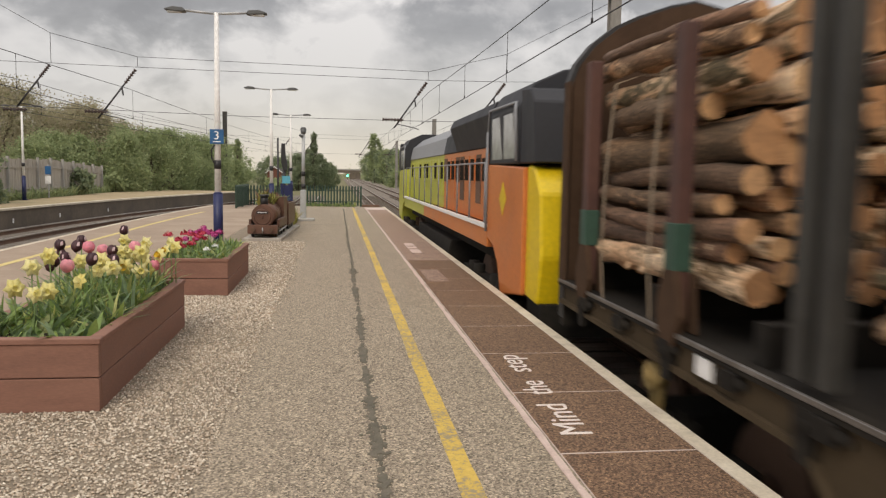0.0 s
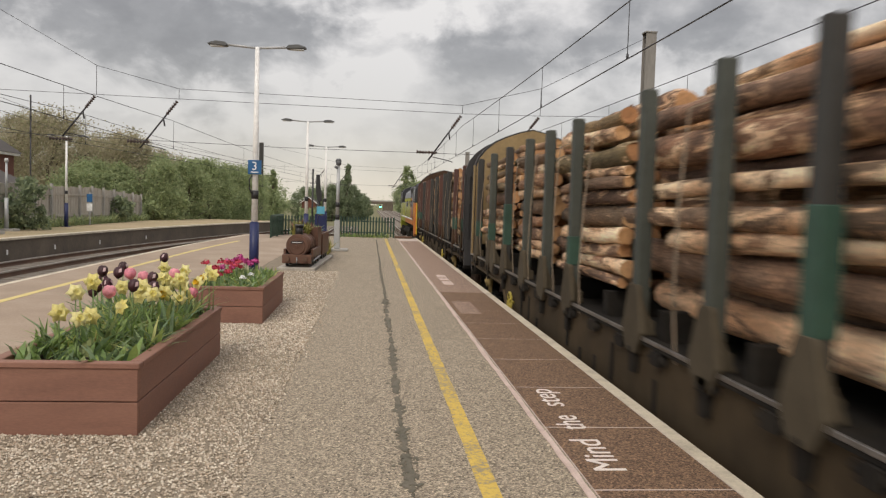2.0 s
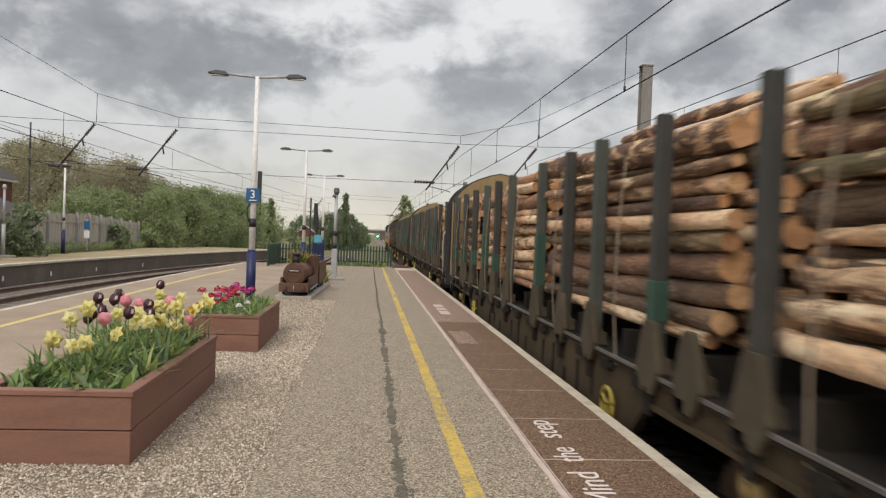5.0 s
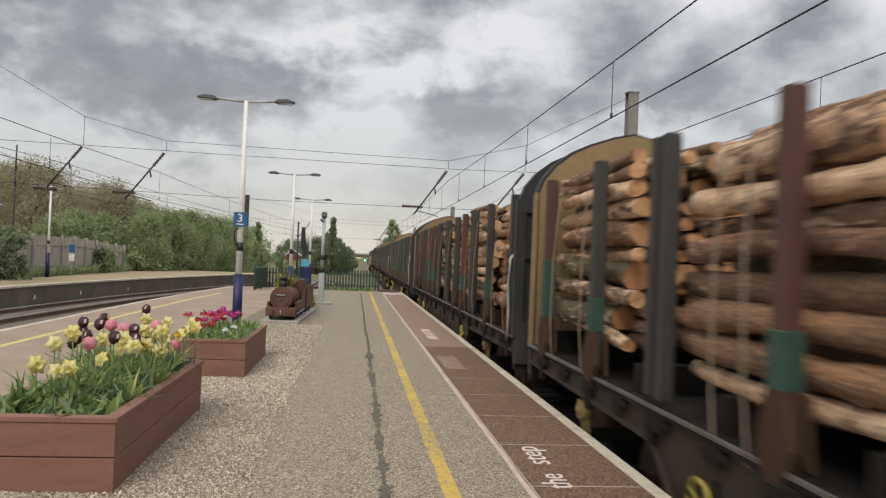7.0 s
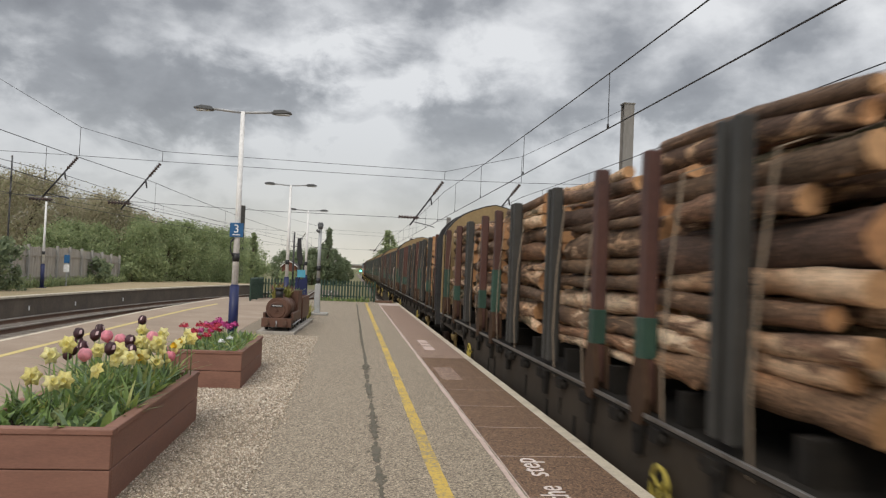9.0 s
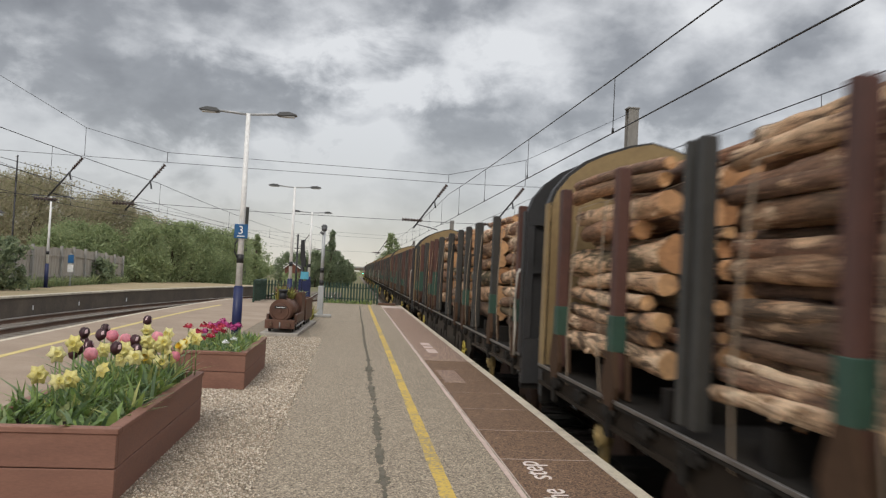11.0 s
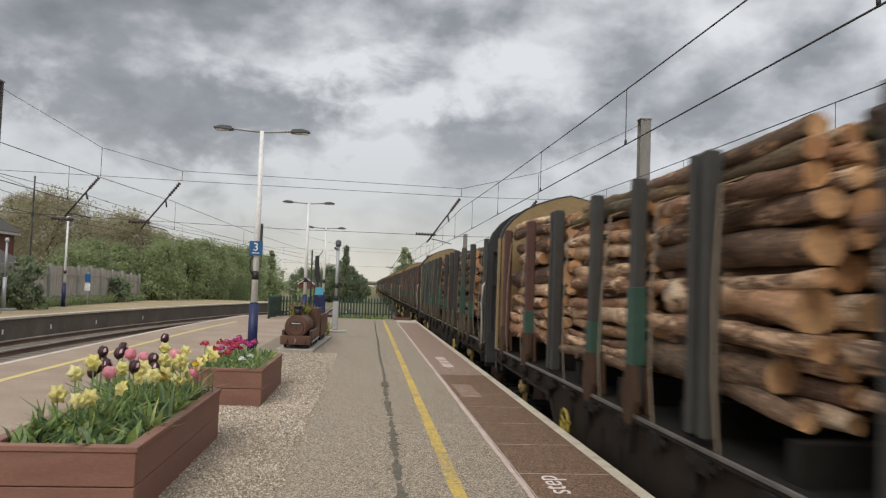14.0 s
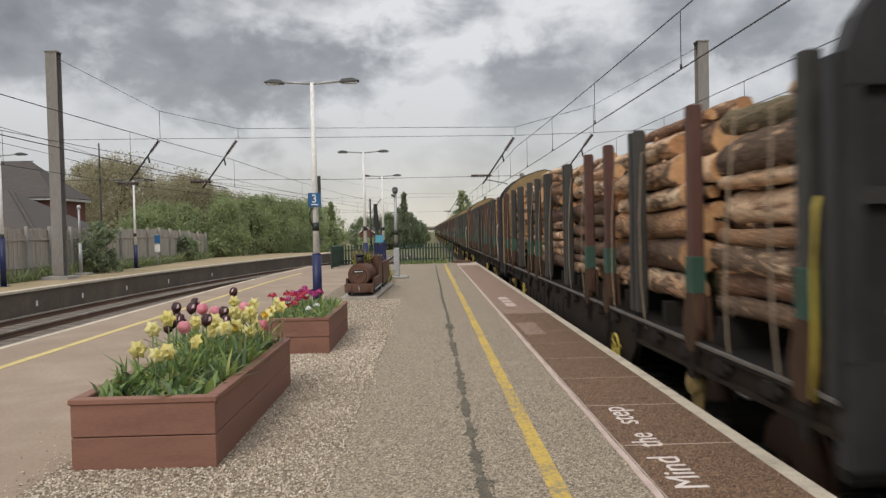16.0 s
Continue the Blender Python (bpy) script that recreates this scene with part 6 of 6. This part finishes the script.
# ---- model steam engine used as a planter ----
def model_engine():
    e = thing("model_engine", "brown model steam engine used as a flower planter", "model engine", "", pose(-1.62, 17.75, 0, 0, 0, -2.2))
    bm = bmesh.new()
    box(bm, -0.42, 0.42, -0.15, 4.6, 0.0, 0.07)
    part("plinth", bm, GREY_BOARD, e, "low brown timber plinth", 0.008)
    bm = bmesh.new()
    box(bm, -0.30, 0.30, 0.0, 2.3, 0.20, 0.30)
    box(bm, -0.33, 0.33, -0.03, 0.06, 0.16, 0.36)
    part("frame", bm, COPPER, e, "", 0.008)
    bm = bmesh.new()
    tube(bm, (0, 0.05, 0.56), (0, 1.45, 0.56), 0.255, 0.255, 22)
    tube(bm, (0, 0.0, 0.56), (0, 0.05, 0.56), 0.235, 0.235, 22)
    for y in (0.4, 0.8, 1.2):
        tube(bm, (0, y, 0.56), (0, y + 0.03, 0.56), 0.262, 0.262, 22)
    boiler = part("boiler", bm, COPPER, e, "brown round boiler")
    bm = bmesh.new()
    box(bm, -0.13, 0.13, -0.03, -0.005, 0.61, 0.66)
    part("name_plate", bm, BLACK_PAINT, boiler)
    bm = bmesh.new()
    box(bm, -0.10, 0.10, -0.036, -0.03, 0.63, 0.642)
    part("plate_bar", bm, SIGN_WHITE, boiler)
    bm = bmesh.new()
    tube(bm, (0, 0.32, 0.78), (0, 0.32, 0.98), 0.085, 0.085, 14)
    tube(bm, (0, 0.32, 0.98), (0, 0.32, 1.03), 0.11, 0.10, 14)
    part("chimney", bm, BLACK_PAINT, e, "black chimney")
    bm = bmesh.new()
    tube(bm, (0, 0.95, 0.80), (0, 0.95, 0.88), 0.08, 0.05, 12)
    part("dome", bm, COPPER, e)
    for s in (-1, 1):
        bm = bmesh.new()
        box(bm, s * 0.31 - 0.03, s * 0.31 + 0.03, 0.25, 1.7, 0.30, 0.47)
        part("side_tank", bm, COPPER, e, "", 0.008)
        bm = bmesh.new()
        box(bm, s * 0.29 - 0.02, s * 0.29 + 0.02, 1.5, 2.25, 0.30, 0.95)
        part("cab_side", bm, COPPER, e, "", 0.008)
        bm = bmesh.new()
        tube(bm, (s * 0.2, -0.03, 0.26), (s * 0.2, -0.13, 0.26), 0.045, 0.045, 10)
        part("buffer", bm, RUST, e)
        for y in (0.35, 0.85, 1.35, 1.95):
            bm = bmesh.new()
            tube(bm, (s * 0.24, y, 0.22), (s * 0.29, y, 0.22), 0.15, 0.15, 16)
            tube(bm, (s * 0.29, y, 0.22), (s * 0.31, y, 0.22), 0.04, 0.04, 8)
            part("wheel", bm, BLACK_PAINT, e)
        bm = bmesh.new()
        pipe(bm, [(s * 0.33, 0.4, 0.20), (s * 0.33, 1.95, 0.22)], 0.018, 6)
        part("coupling_rod", bm, GALV, e)
    for y0, y1, top in ((2.2, 2.26, 0.9), (1.48, 1.54, 0.95)):
        bm = bmesh.new()
        box(bm, -0.31, 0.31, y0, y1, 0.3, top)
        part("cab_wall", bm, COPPER, e, "", 0.006)
    bm = bmesh.new()
    tube(bm, (0, -0.012, 0.54), (0, 0.0, 0.54), 0.17, 0.19, 20)
    tube(bm, (0, -0.04, 0.54), (0, -0.012, 0.54), 0.025, 0.03, 8)
    box(bm, -0.14, 0.14, -0.022, -0.012, 0.475, 0.495)
    part("smokebox_door", bm, COPPER, boiler, "round smokebox door with a hinge strap")
    bm = bmesh.new()
    pipe(bm, [(0, -0.04, 0.30), (0.01, -0.07, 0.24), (0, -0.06, 0.17)], 0.014, 6)
    part("coupling_hook", bm, GALV, e)
    # tender
    bm = bmesh.new()
    box(bm, -0.32, 0.32, 2.55, 2.60, 0.2, 0.75)
    box(bm, -0.32, 0.32, 4.2, 4.25, 0.2, 0.75)
    box(bm, -0.32, -0.28, 2.60, 4.2, 0.2, 0.75)
    box(bm, 0.28, 0.32, 2.60, 4.2, 0.2, 0.75)
    part("tender", bm, COPPER, e, "brown tender box")
    bm = bmesh.new()
    box(bm, -0.28, 0.28, 2.6, 4.2, 0.6, 0.68)
    box(bm, -0.27, 0.27, 1.55, 2.2, 0.7, 0.80)
    part("soil", bm, SOIL, e)
    for s in (-1, 1):
        for y in (2.9, 3.4, 3.9):
            bm = bmesh.new()
            tube(bm, (s * 0.24, y, 0.22), (s * 0.29, y, 0.22), 0.15, 0.15, 16)
            part("wheel", bm, BLACK_PAINT, e)
    return e


model_engine()
GOLD_LEAF = shades("golden_leaves", ((0.16, 0.17, 0.03), (0.26, 0.22, 0.05), (0.12, 0.15, 0.03)), 0.7, 20, per="Island")
RED_LEAF = shades("reddish_leaves", ((0.16, 0.05, 0.03), (0.12, 0.03, 0.03), (0.20, 0.09, 0.05)), 0.7, 20, per="Island")
blades("golden_shrub", "golden green shrub growing from the model engine", -1.82, -1.45, 18.6, 19.3, 0.75, 260, 0.15, 0.42, 0.016, GOLD_LEAF, 41, 0.7)
blades("heather", "reddish heather growing from the engine cab", -1.85, -1.4, 19.3, 20.0, 0.75, 260, 0.15, 0.40, 0.016, RED_LEAF, 42, 0.8)
blades("tender_plants", "green plants growing from the model tender", -1.88, -1.36, 20.4, 21.9, 0.66, 320, 0.12, 0.40, 0.016, LEAF, 43, 0.8)
blades("pole_weeds", "yellowish weeds round the camera pole", -1.75, -1.2, 23.0, 25.0, 0.0, 420, 0.15, 0.6, 0.016, GOLD_LEAF, 44, 0.6)
blades("fence_weeds", "green weeds along the palisade fence", -1.6, 0.9, 36.0, 36.3, 0.0, 260, 0.08, 0.3, 0.02, LEAF, 45, 0.7)
blades("verge_grass", "rough grass and weeds along the board fence", -15.2, -14.75, 20, 54, 0.0, 3000, 0.15, 0.7, 0.03, TREE_LEAF, 46, 0.7)

# ---- board fence, house, trees and the distance ----
fence = thing("board_fence", "weathered grey close-board fence behind the far platform", "fence")
b = bmesh.new()
box(b, -0.014, 0.014, -0.078, 0.078, 0.12, 1.96)
BOARD = mesh_of("board", b, GREY_BOARD)
b = bmesh.new()
box(b, -0.06, 0.06, -0.06, 0.06, 0.0, 2.06)
FPOST = mesh_of("post", b, CONCRETE)
rnd = random.Random(9)
for i, y in enumerate(span(17.0, 53.6, 0.165)):
    o = new("board", BOARD)
    o.parent = fence
    o.location = (-15.35 + rnd.uniform(-0.012, 0.012), y, rnd.uniform(-0.04, 0.04) - max(0, y - 45) * 0.035)
    o.rotation_euler = (rnd.uniform(-0.012, 0.012), 0, 0)
for y in span(17.0, 53.6, 1.85):
    o = new("post", FPOST)
    o.parent, o.location = fence, (-15.27, y, -max(0, y - 45) * 0.035)
for z in (0.5, 1.55):
    bm = bmesh.new()
    plate(bm, [(17.0, z - 0.04), (45.0, z - 0.04), (53.6, z - 0.34), (53.6, z - 0.26), (45.0, z + 0.04), (17.0, z + 0.04)], "x", -15.33, -15.28)
    part("rail", bm, GREY_BOARD, fence)


def house():
    h = thing("house", "brick house with a dark hipped tile roof", "house", "", pose(-24.7, 42.5, 0))
    bm = bmesh.new()
    box(bm, -5.0, 5.2, -4.0, 4.0, -1.0, 1.8)
    part("wall", bm, BRICK, h, "red brick wall")
    bm = bmesh.new()
    e, r = 1.75, 4.15
    corners = [(-5.5, -4.5), (5.7, -4.5), (5.7, 4.5), (-5.5, 4.5)]
    low = [bm.verts.new((x, y, e)) for x, y in corners]
    base = [bm.verts.new((x, y, e - 0.15)) for x, y in corners]
    a, c = bm.verts.new((-2.0, 0, r)), bm.verts.new((2.2, 0, r))
    bm.faces.new((low[0], low[1], c, a))
    bm.faces.new((low[1], low[2], c))
    bm.faces.new((low[2], low[3], a, c))
    bm.faces.new((low[3], low[0], a))
    for i in range(4):
        bm.faces.new((base[i], base[(i + 1) % 4], low[(i + 1) % 4], low[i]))
    bm.faces.new(base[::-1])
    part("roof", bm, TILE, h, "dark tiled roof")
    # courses of tiles on the two slopes that show
    for k in range(22):
        f = k / 22
        z = e + (r - e) * f + 0.03
        y = -4.5 + 4.5 * f
        x0, x1 = -5.5 + 3.5 * f, 5.7 - 3.5 * f
        bm = bmesh.new()
        plate(bm, [(y - 0.02, z), (y + 0.22, z + 0.15), (y + 0.22, z + 0.12), (y - 0.02, z - 0.03)], "x", x0, x1)
        part("tile_course", bm, TILE, h)
        xe = 5.7 - 3.5 * f
        bm = bmesh.new()
        plate(bm, [(xe + 0.02, z), (xe - 0.2, z + 0.15), (xe - 0.2, z + 0.12), (xe + 0.02, z - 0.03)], "y", -4.5 + 4.5 * f, 4.5 - 4.5 * f)
        part("tile_course", bm, TILE, h)
    # upper storey behind, with a white fascia under its roof
    bm = bmesh.new()
    box(bm, -5.5, 3.1, 2.6, 7.0, 1.0, 3.80)
    part("upper_storey", bm, BRICK, h, "red brick upper storey")
    bm = bmesh.new()
    box(bm, -5.9, 3.35, 2.3, 7.3, 3.80, 3.95)
    part("fascia", bm, WHITE_PAINT, h, "white fascia board")
    bm = bmesh.new()
    low = [bm.verts.new(p) for p in ((-6.0, 2.2, 3.955), (3.45, 2.2, 3.955), (3.45, 7.4, 3.955), (-6.0, 7.4, 3.955))]
    a, c = bm.verts.new((-3.0, 4.8, 6.25)), bm.verts.new((0.9, 4.8, 6.25))
    for q in ((low[0], low[1], c, a), (low[1], low[2], c), (low[2], low[3], a, c), (low[3], low[0], a), low[::-1]):
        bm.faces.new(q)
    part("upper_roof", bm, TILE, h, "dark tiled hipped roof")
    for k in range(16):
        f = k / 16
        y, z = 2.2 + 2.6 * f, 3.98 + 2.3 * f
        bm = bmesh.new()
        plate(bm, [(y - 0.02, z), (y + 0.16, z + 0.15), (y + 0.16, z + 0.12), (y - 0.02, z - 0.03)], "x", -6.0 + 3.0 * f, 3.45 - 2.55 * f)
        part("tile_course", bm, TILE, h)
    return h


def brick_hut():
    """Small gabled hut beyond the platform's end fence."""
    h = thing("brick_hut", "small brick hut with a pale gable edge beyond the fence", "hut", "", pose(-6.62, 84, 0))
    bm = bmesh.new()
    plate(bm, [(-0.72, -1.2), (-0.72, 1.50), (0, 2.02), (0.72, 1.50), (0.72, -1.2)], "y", 0, 4.5)
    part("wall", bm, BRICK, h, "red brick wall")
    for s in (-1, 1):
        bm = bmesh.new()
        plate(bm, [(s * 0.90, 1.40), (0, 2.05), (0, 2.13), (s * 0.90, 1.48)], "y", -0.12, 4.6)
        part("roof_slope", bm, TILE, h)
        bm = bmesh.new()
        plate(bm, [(s * 0.90, 1.37), (0, 2.02), (0, 2.12), (s * 0.90, 1.47)], "y", -0.17, -0.125)
        part("gable_board", bm, WHITE_PAINT, h, "pale gable board")
    return h


house()
brick_hut()


def leaf_cloud(centres, per, leaf, rng):
    """Many small leaf cards round clump centres: x, y, z, radius."""
    v, n = [], 0
    for cx_, cy_, cz_, r in centres:
        d = rng.normal(size=(per, 3))
        d /= np.linalg.norm(d, axis=1)[:, None]
        p = d * (r * np.clip(np.abs(rng.normal(0.50, 0.34, (per, 1))), 0, 1.08)) * np.array((1, 1, 1.15)) + (cx_, cy_, cz_)
        u = rng.normal(size=(per, 3))
        u /= np.linalg.norm(u, axis=1)[:, None]
        w = np.cross(u, rng.normal(size=(per, 3)))
        w /= np.linalg.norm(w, axis=1)[:, None] + 1e-6
        s = leaf * rng.uniform(0.5, 1.3, (per, 1))
        v.append(np.stack([p - u * s, p + w * s * 0.6, p + u * s, p - w * s * 0.6], 1))
        n += per
    v = np.concatenate(v).reshape(-1, 3)
    f = np.arange(4 * n).reshape(-1, 4)
    return v, f


def tree(x, y, base, h, w, mat, seed, label, name="tree", clumps=26, per=70, leaf=0.30, low=0.12, shape="round", depth=None):
    rng = np.random.default_rng(seed)
    t = thing(name, label, name, "trees" if name == "tree" else "shrubs", pose(x, y, base))
    depth = depth or w
    centres = []
    for i in range(clumps):
        k = low + (1 - low) * (i + rng.uniform(0, 1)) / clumps
        if shape == "round":
            rad = math.sin(math.pi * min(1, 0.12 + k * 0.86)) ** 0.6
        elif shape == "cone":
            rad = 1.08 - k
        else:
            rad = 0.55 + 0.45 * math.sin(math.pi * k)
        a, q = rng.uniform(0, 6.283), math.sqrt(rng.uniform(0.05, 1)) * rad
        cr_ = w * rng.uniform(0.10, 0.26) * (0.6 + 0.5 * rad)
        zz_ = min(k * h, h - cr_ * 0.75)
        centres.append((math.cos(a) * q * w * 0.45, math.sin(a) * q * depth * 0.45, zz_, cr_))
    bm = bmesh.new()
    tube(bm, (0, 0, -0.3), (0, 0, h * 0.55), 0.035 * h * 0.6, 0.012 * h, 8)
    part("trunk", bm, TRUNK, t)
    bm = bmesh.new()
    for c in centres[:: max(1, clumps // 9)]:
        z0 = min(c[2] * 0.6, h * 0.5)
        tube(bm, (0, 0, z0), (c[0], c[1], c[2]), 0.011 * h, 0.004 * h, 5)
    part("bough", bm, TRUNK, t)
    v, f = leaf_cloud(centres, per, leaf, rng)
    me = bpy.data.meshes.new("crown")
    me.from_pydata(v.tolist(), [], f.tolist())
    me.materials.append(mat)
    o = new("crown", me)
    o.parent = t
    return t


rnd = random.Random(3)
# shrubs against the board fence
tree(-14.62, 34.5, 0.0, 2.2, 2.2, HAZY_DARK_LEAF, 1, "dark clipped evergreen shrub before the board fence", "shrub", 20, 130, 0.10, 0.05)
tree(-14.95, 48.2, 0.0, 1.45, 1.7, HAZY_DARK_LEAF, 2, "dark ivy shrub over the fence end", "shrub", 18, 100, 0.12, 0.05)
tree(-14.7, 54.6, -0.2, 1.5, 1.8, TREE_LEAF, 3, "low green shrub beside the far platform", "shrub", 14, 80, 0.12, 0.05)
# brownish spring trees behind the house
for i, (x, y, h, w) in enumerate(((-23.0, 58, 8.4, 8.5), (-19.0, 62, 7.4, 7.0), (-28, 66, 8.8, 8), (-17.0, 66, 6.2, 5.5), (-33, 60, 8, 8), (-40, 64, 8, 9), (-25, 74, 8.0, 8))):
    tree(x, y, -1.0, h, w, PALE_LEAF, 20 + i, "budding brownish tree behind the house", clumps=95, per=330, leaf=0.085)
# thick green hedge trees beside the far line
for i, (x, y, h, w) in enumerate(((-18.4, 54, 5.0, 4.4), (-14.8, 57, 5.3, 4.2), (-13.9, 61, 5.6, 4.4), (-13.3, 66, 5.9, 4.6), (-16.6, 62, 6.0, 5), (-12.6, 71, 5.8, 4.8), (-15.4, 72, 6.2, 5), (-12.2, 77, 6.0, 5), (-18.0, 57, 5.0, 4.5), (-19, 52, 4.4, 4.2))):
    tree(x, y, -1.2, h, w, TREE_LEAF, 40 + i, "dense green hedge tree beside the line", clumps=70, per=330, leaf=0.078, low=0.04)
for i in range(9):
    x, y = -14.5 - 4.5 * (i % 3) + rnd.uniform(-1, 1), 92 + 9 * (i // 3) + rnd.uniform(-3, 3)
    tree(x, y, -1.2, rnd.uniform(5.2, 7.0), 6.0, PALE_LEAF if i % 3 else TREE_LEAF, 60 + i, "hazy spring tree beyond the hedge", clumps=50, per=190, leaf=0.115)
tree(-12.4, 100, -1.2, 6.6, 2.0, TREE_LEAF, 75, "slim pointed tree beyond the hedge", shape="cone", clumps=40, per=90, leaf=0.18)
# dark mass ahead, left of the main line
for i, (x, y, h, w) in enumerate(((-5.8, 118, 5.4, 4.6), (-4.4, 122, 6.2, 4.2), (-2.9, 126, 5.6, 3.4), (-8.0, 120, 5.0, 5.0), (-1.8, 132, 4.4, 3.0), (-10.5, 124, 5.0, 5.0), (-1.0, 150, 4.0, 3.0))):
    tree(x, y, -1.2, h, w, HAZY_DARK_LEAF, 80 + i, "dark leafy tree beside the main line", clumps=50, per=190, leaf=0.12, low=0.05)
tree(-3.6, 119, -1.2, 8.6, 2.6, HAZY_DARK_LEAF, 90, "tall dark pointed conifer by the line", shape="cone", clumps=70, per=130, leaf=0.12)
# right of the lines
for i, (x, y, h, w) in enumerate(((12.5, 120, 6.0, 5), (13.5, 135, 7.4, 6), (12.0, 150, 7.0, 5.5), (12.4, 168, 8.0, 6), (11.6, 188, 8.4, 6), (12.0, 210, 9.2, 6.5), (11.4, 232, 9.6, 6), (11.0, 260, 9.6, 6), (11.2, 300, 10, 7), (13, 104, 5.2, 5), (15, 90, 5, 5))):
    tree(x, y, -1.2, h, w, HAZY_DARK_LEAF if i % 2 else TREE_LEAF, 100 + i, "leafy tree beyond the second line", clumps=40, per=110, leaf=0.22, low=0.05)
tree(9.9, 214, -1.2, 13.4, 4.2, TREE_LEAF, 120, "tall narrow poplar beyond the lines", shape="tall", clumps=60, per=80, leaf=0.26)
# scrub on the near side of the main line, far ahead
for i in range(8):
    tree(-4.0 - i * 0.6, 52 + i * 8.0, -1.2, rnd.uniform(1.4, 2.3), 2.4, TREE_LEAF, 130 + i, "low scrub between the lines", "shrub", 12, 70, 0.18, 0.05)
# distant woods
rng = np.random.default_rng(8)
centres = [(rng.uniform(-260, -22), rng.uniform(150, 300), rng.uniform(-1, 3.8), rng.uniform(2.5, 4)) for _ in range(130)]
centres += [(rng.uniform(16, 260), rng.uniform(120, 330), rng.uniform(-1, 5), rng.uniform(2.5, 4.5)) for _ in range(130)]
centres += [(rng.uniform(-90, -28), rng.uniform(72, 140), rng.uniform(-1, 4.0), rng.uniform(2, 3.2)) for _ in range(70)]
centres += [(rng.uniform(-130, 130), rng.uniform(640, 800), rng.uniform(-4, 3), rng.uniform(4, 7)) for _ in range(120)]
v, f = leaf_cloud(centres, 90, 0.55, rng)
me = bpy.data.meshes.new("distant_woods")
me.from_pydata(v.tolist(), [], f.tolist())
me.materials.append(TREE_LEAF)
tagged(new("distant_woods", me), "hazy green woods far beside the railway", "woods", "", "stuff")

# overbridge far ahead
br = thing("road_bridge", "dark road overbridge far down the line", "bridge", "", pose(0, 600, 0))
bm = bmesh.new()
box(bm, -45, 45, 0, 9, 1.6, 4.4)
part("deck", bm, WALL_DARK, br)
for x in (-17, 13):
    bm = bmesh.new()
    box(bm, x - 4, x + 4, 0.5, 8.5, -4, 1.6)
    part("pier", bm, WALL_DARK, br)
bm = bmesh.new()
box(bm, -45, 45, -0.2, -0.02, 3.6, 4.6)
part("parapet", bm, CONCRETE, br)
sg = thing("green_signal", "railway signal showing a green light", "signal", "", pose(5.6, 470, -3))
bm = bmesh.new()
tube(bm, (0, 0, 0), (0, 0, 3.0), 0.12, 0.12, 8)
part("post", bm, BLACK_PAINT, sg)
bm = bmesh.new()
box(bm, -0.5, 0.5, -0.1, 0.2, 2.4, 4.2)
part("backplate", bm, BLACK_PAINT, sg)
bm = bmesh.new()
tube(bm, (0, -0.12, 2.9), (0, -0.2, 2.9), 0.5, 0.5, 14)
part("green_lens", bm, GREEN_LIGHT, sg, "glowing green lens")
# small brick house by the line
h = thing("house", "small red brick house with a gable roof", "house", "", pose(-11.6, 140, -1.2))
bm = bmesh.new()
plate(bm, [(-1.6, 0), (-1.6, 2.3), (0, 3.4), (1.6, 2.3), (1.6, 0)], "y", 0, 5)
part("wall", bm, BRICK, h)
bm = bmesh.new()
plate(bm, [(-1.9, 2.2), (0, 3.55), (1.9, 2.2), (1.9, 2.4), (0, 3.75), (-1.9, 2.4)], "y", -0.2, 5.2)
part("roof", bm, WHITE_PAINT, h, "pale edged gable roof")


# where each wagon's rear end stands at the start
REARS = (-12.02, -33.39, -54.85, -76.19, -97.94, -118.78, -139.95, -160.94, -181.89, -202.97, -224.07, -245.16, -266.57)


# the train runs a little unevenly: seconds, and metres before or behind an even pace
PACE = ((0.0, 0.0), (0.5, 0.06), (1.0, -0.06), (1.5, -0.05), (2.0, 0.04), (2.5, -0.12), (3.0, 0.0), (3.5, 0.08), (4.0, 0.0), (6.5, 0.0), (7.0, -0.10), (7.5, 0.12), (8.0, -0.05), (8.5, 0.02), (9.0, -0.18),
        (11.5, 0.08), (12.0, -0.10), (12.5, -0.38), (13.0, 0.0), (13.5, -0.03), (14.0, 0.07), (14.5, -0.08), (15.0, 0.04), (15.5, -0.02), (16.0, -0.05))


def motions():
    """The train draws away along the main line."""
    def run(ob, y0):
        walk(ob, [(t, pose(MAIN, y0 + SPEED * t + d, 0)) for t, d in PACE])
    run(LOCO, 8.75)
    for w, l, y0 in zip(WAGONS, LOADS, REARS):
        run(w, y0)
        run(l, y0)


motions()
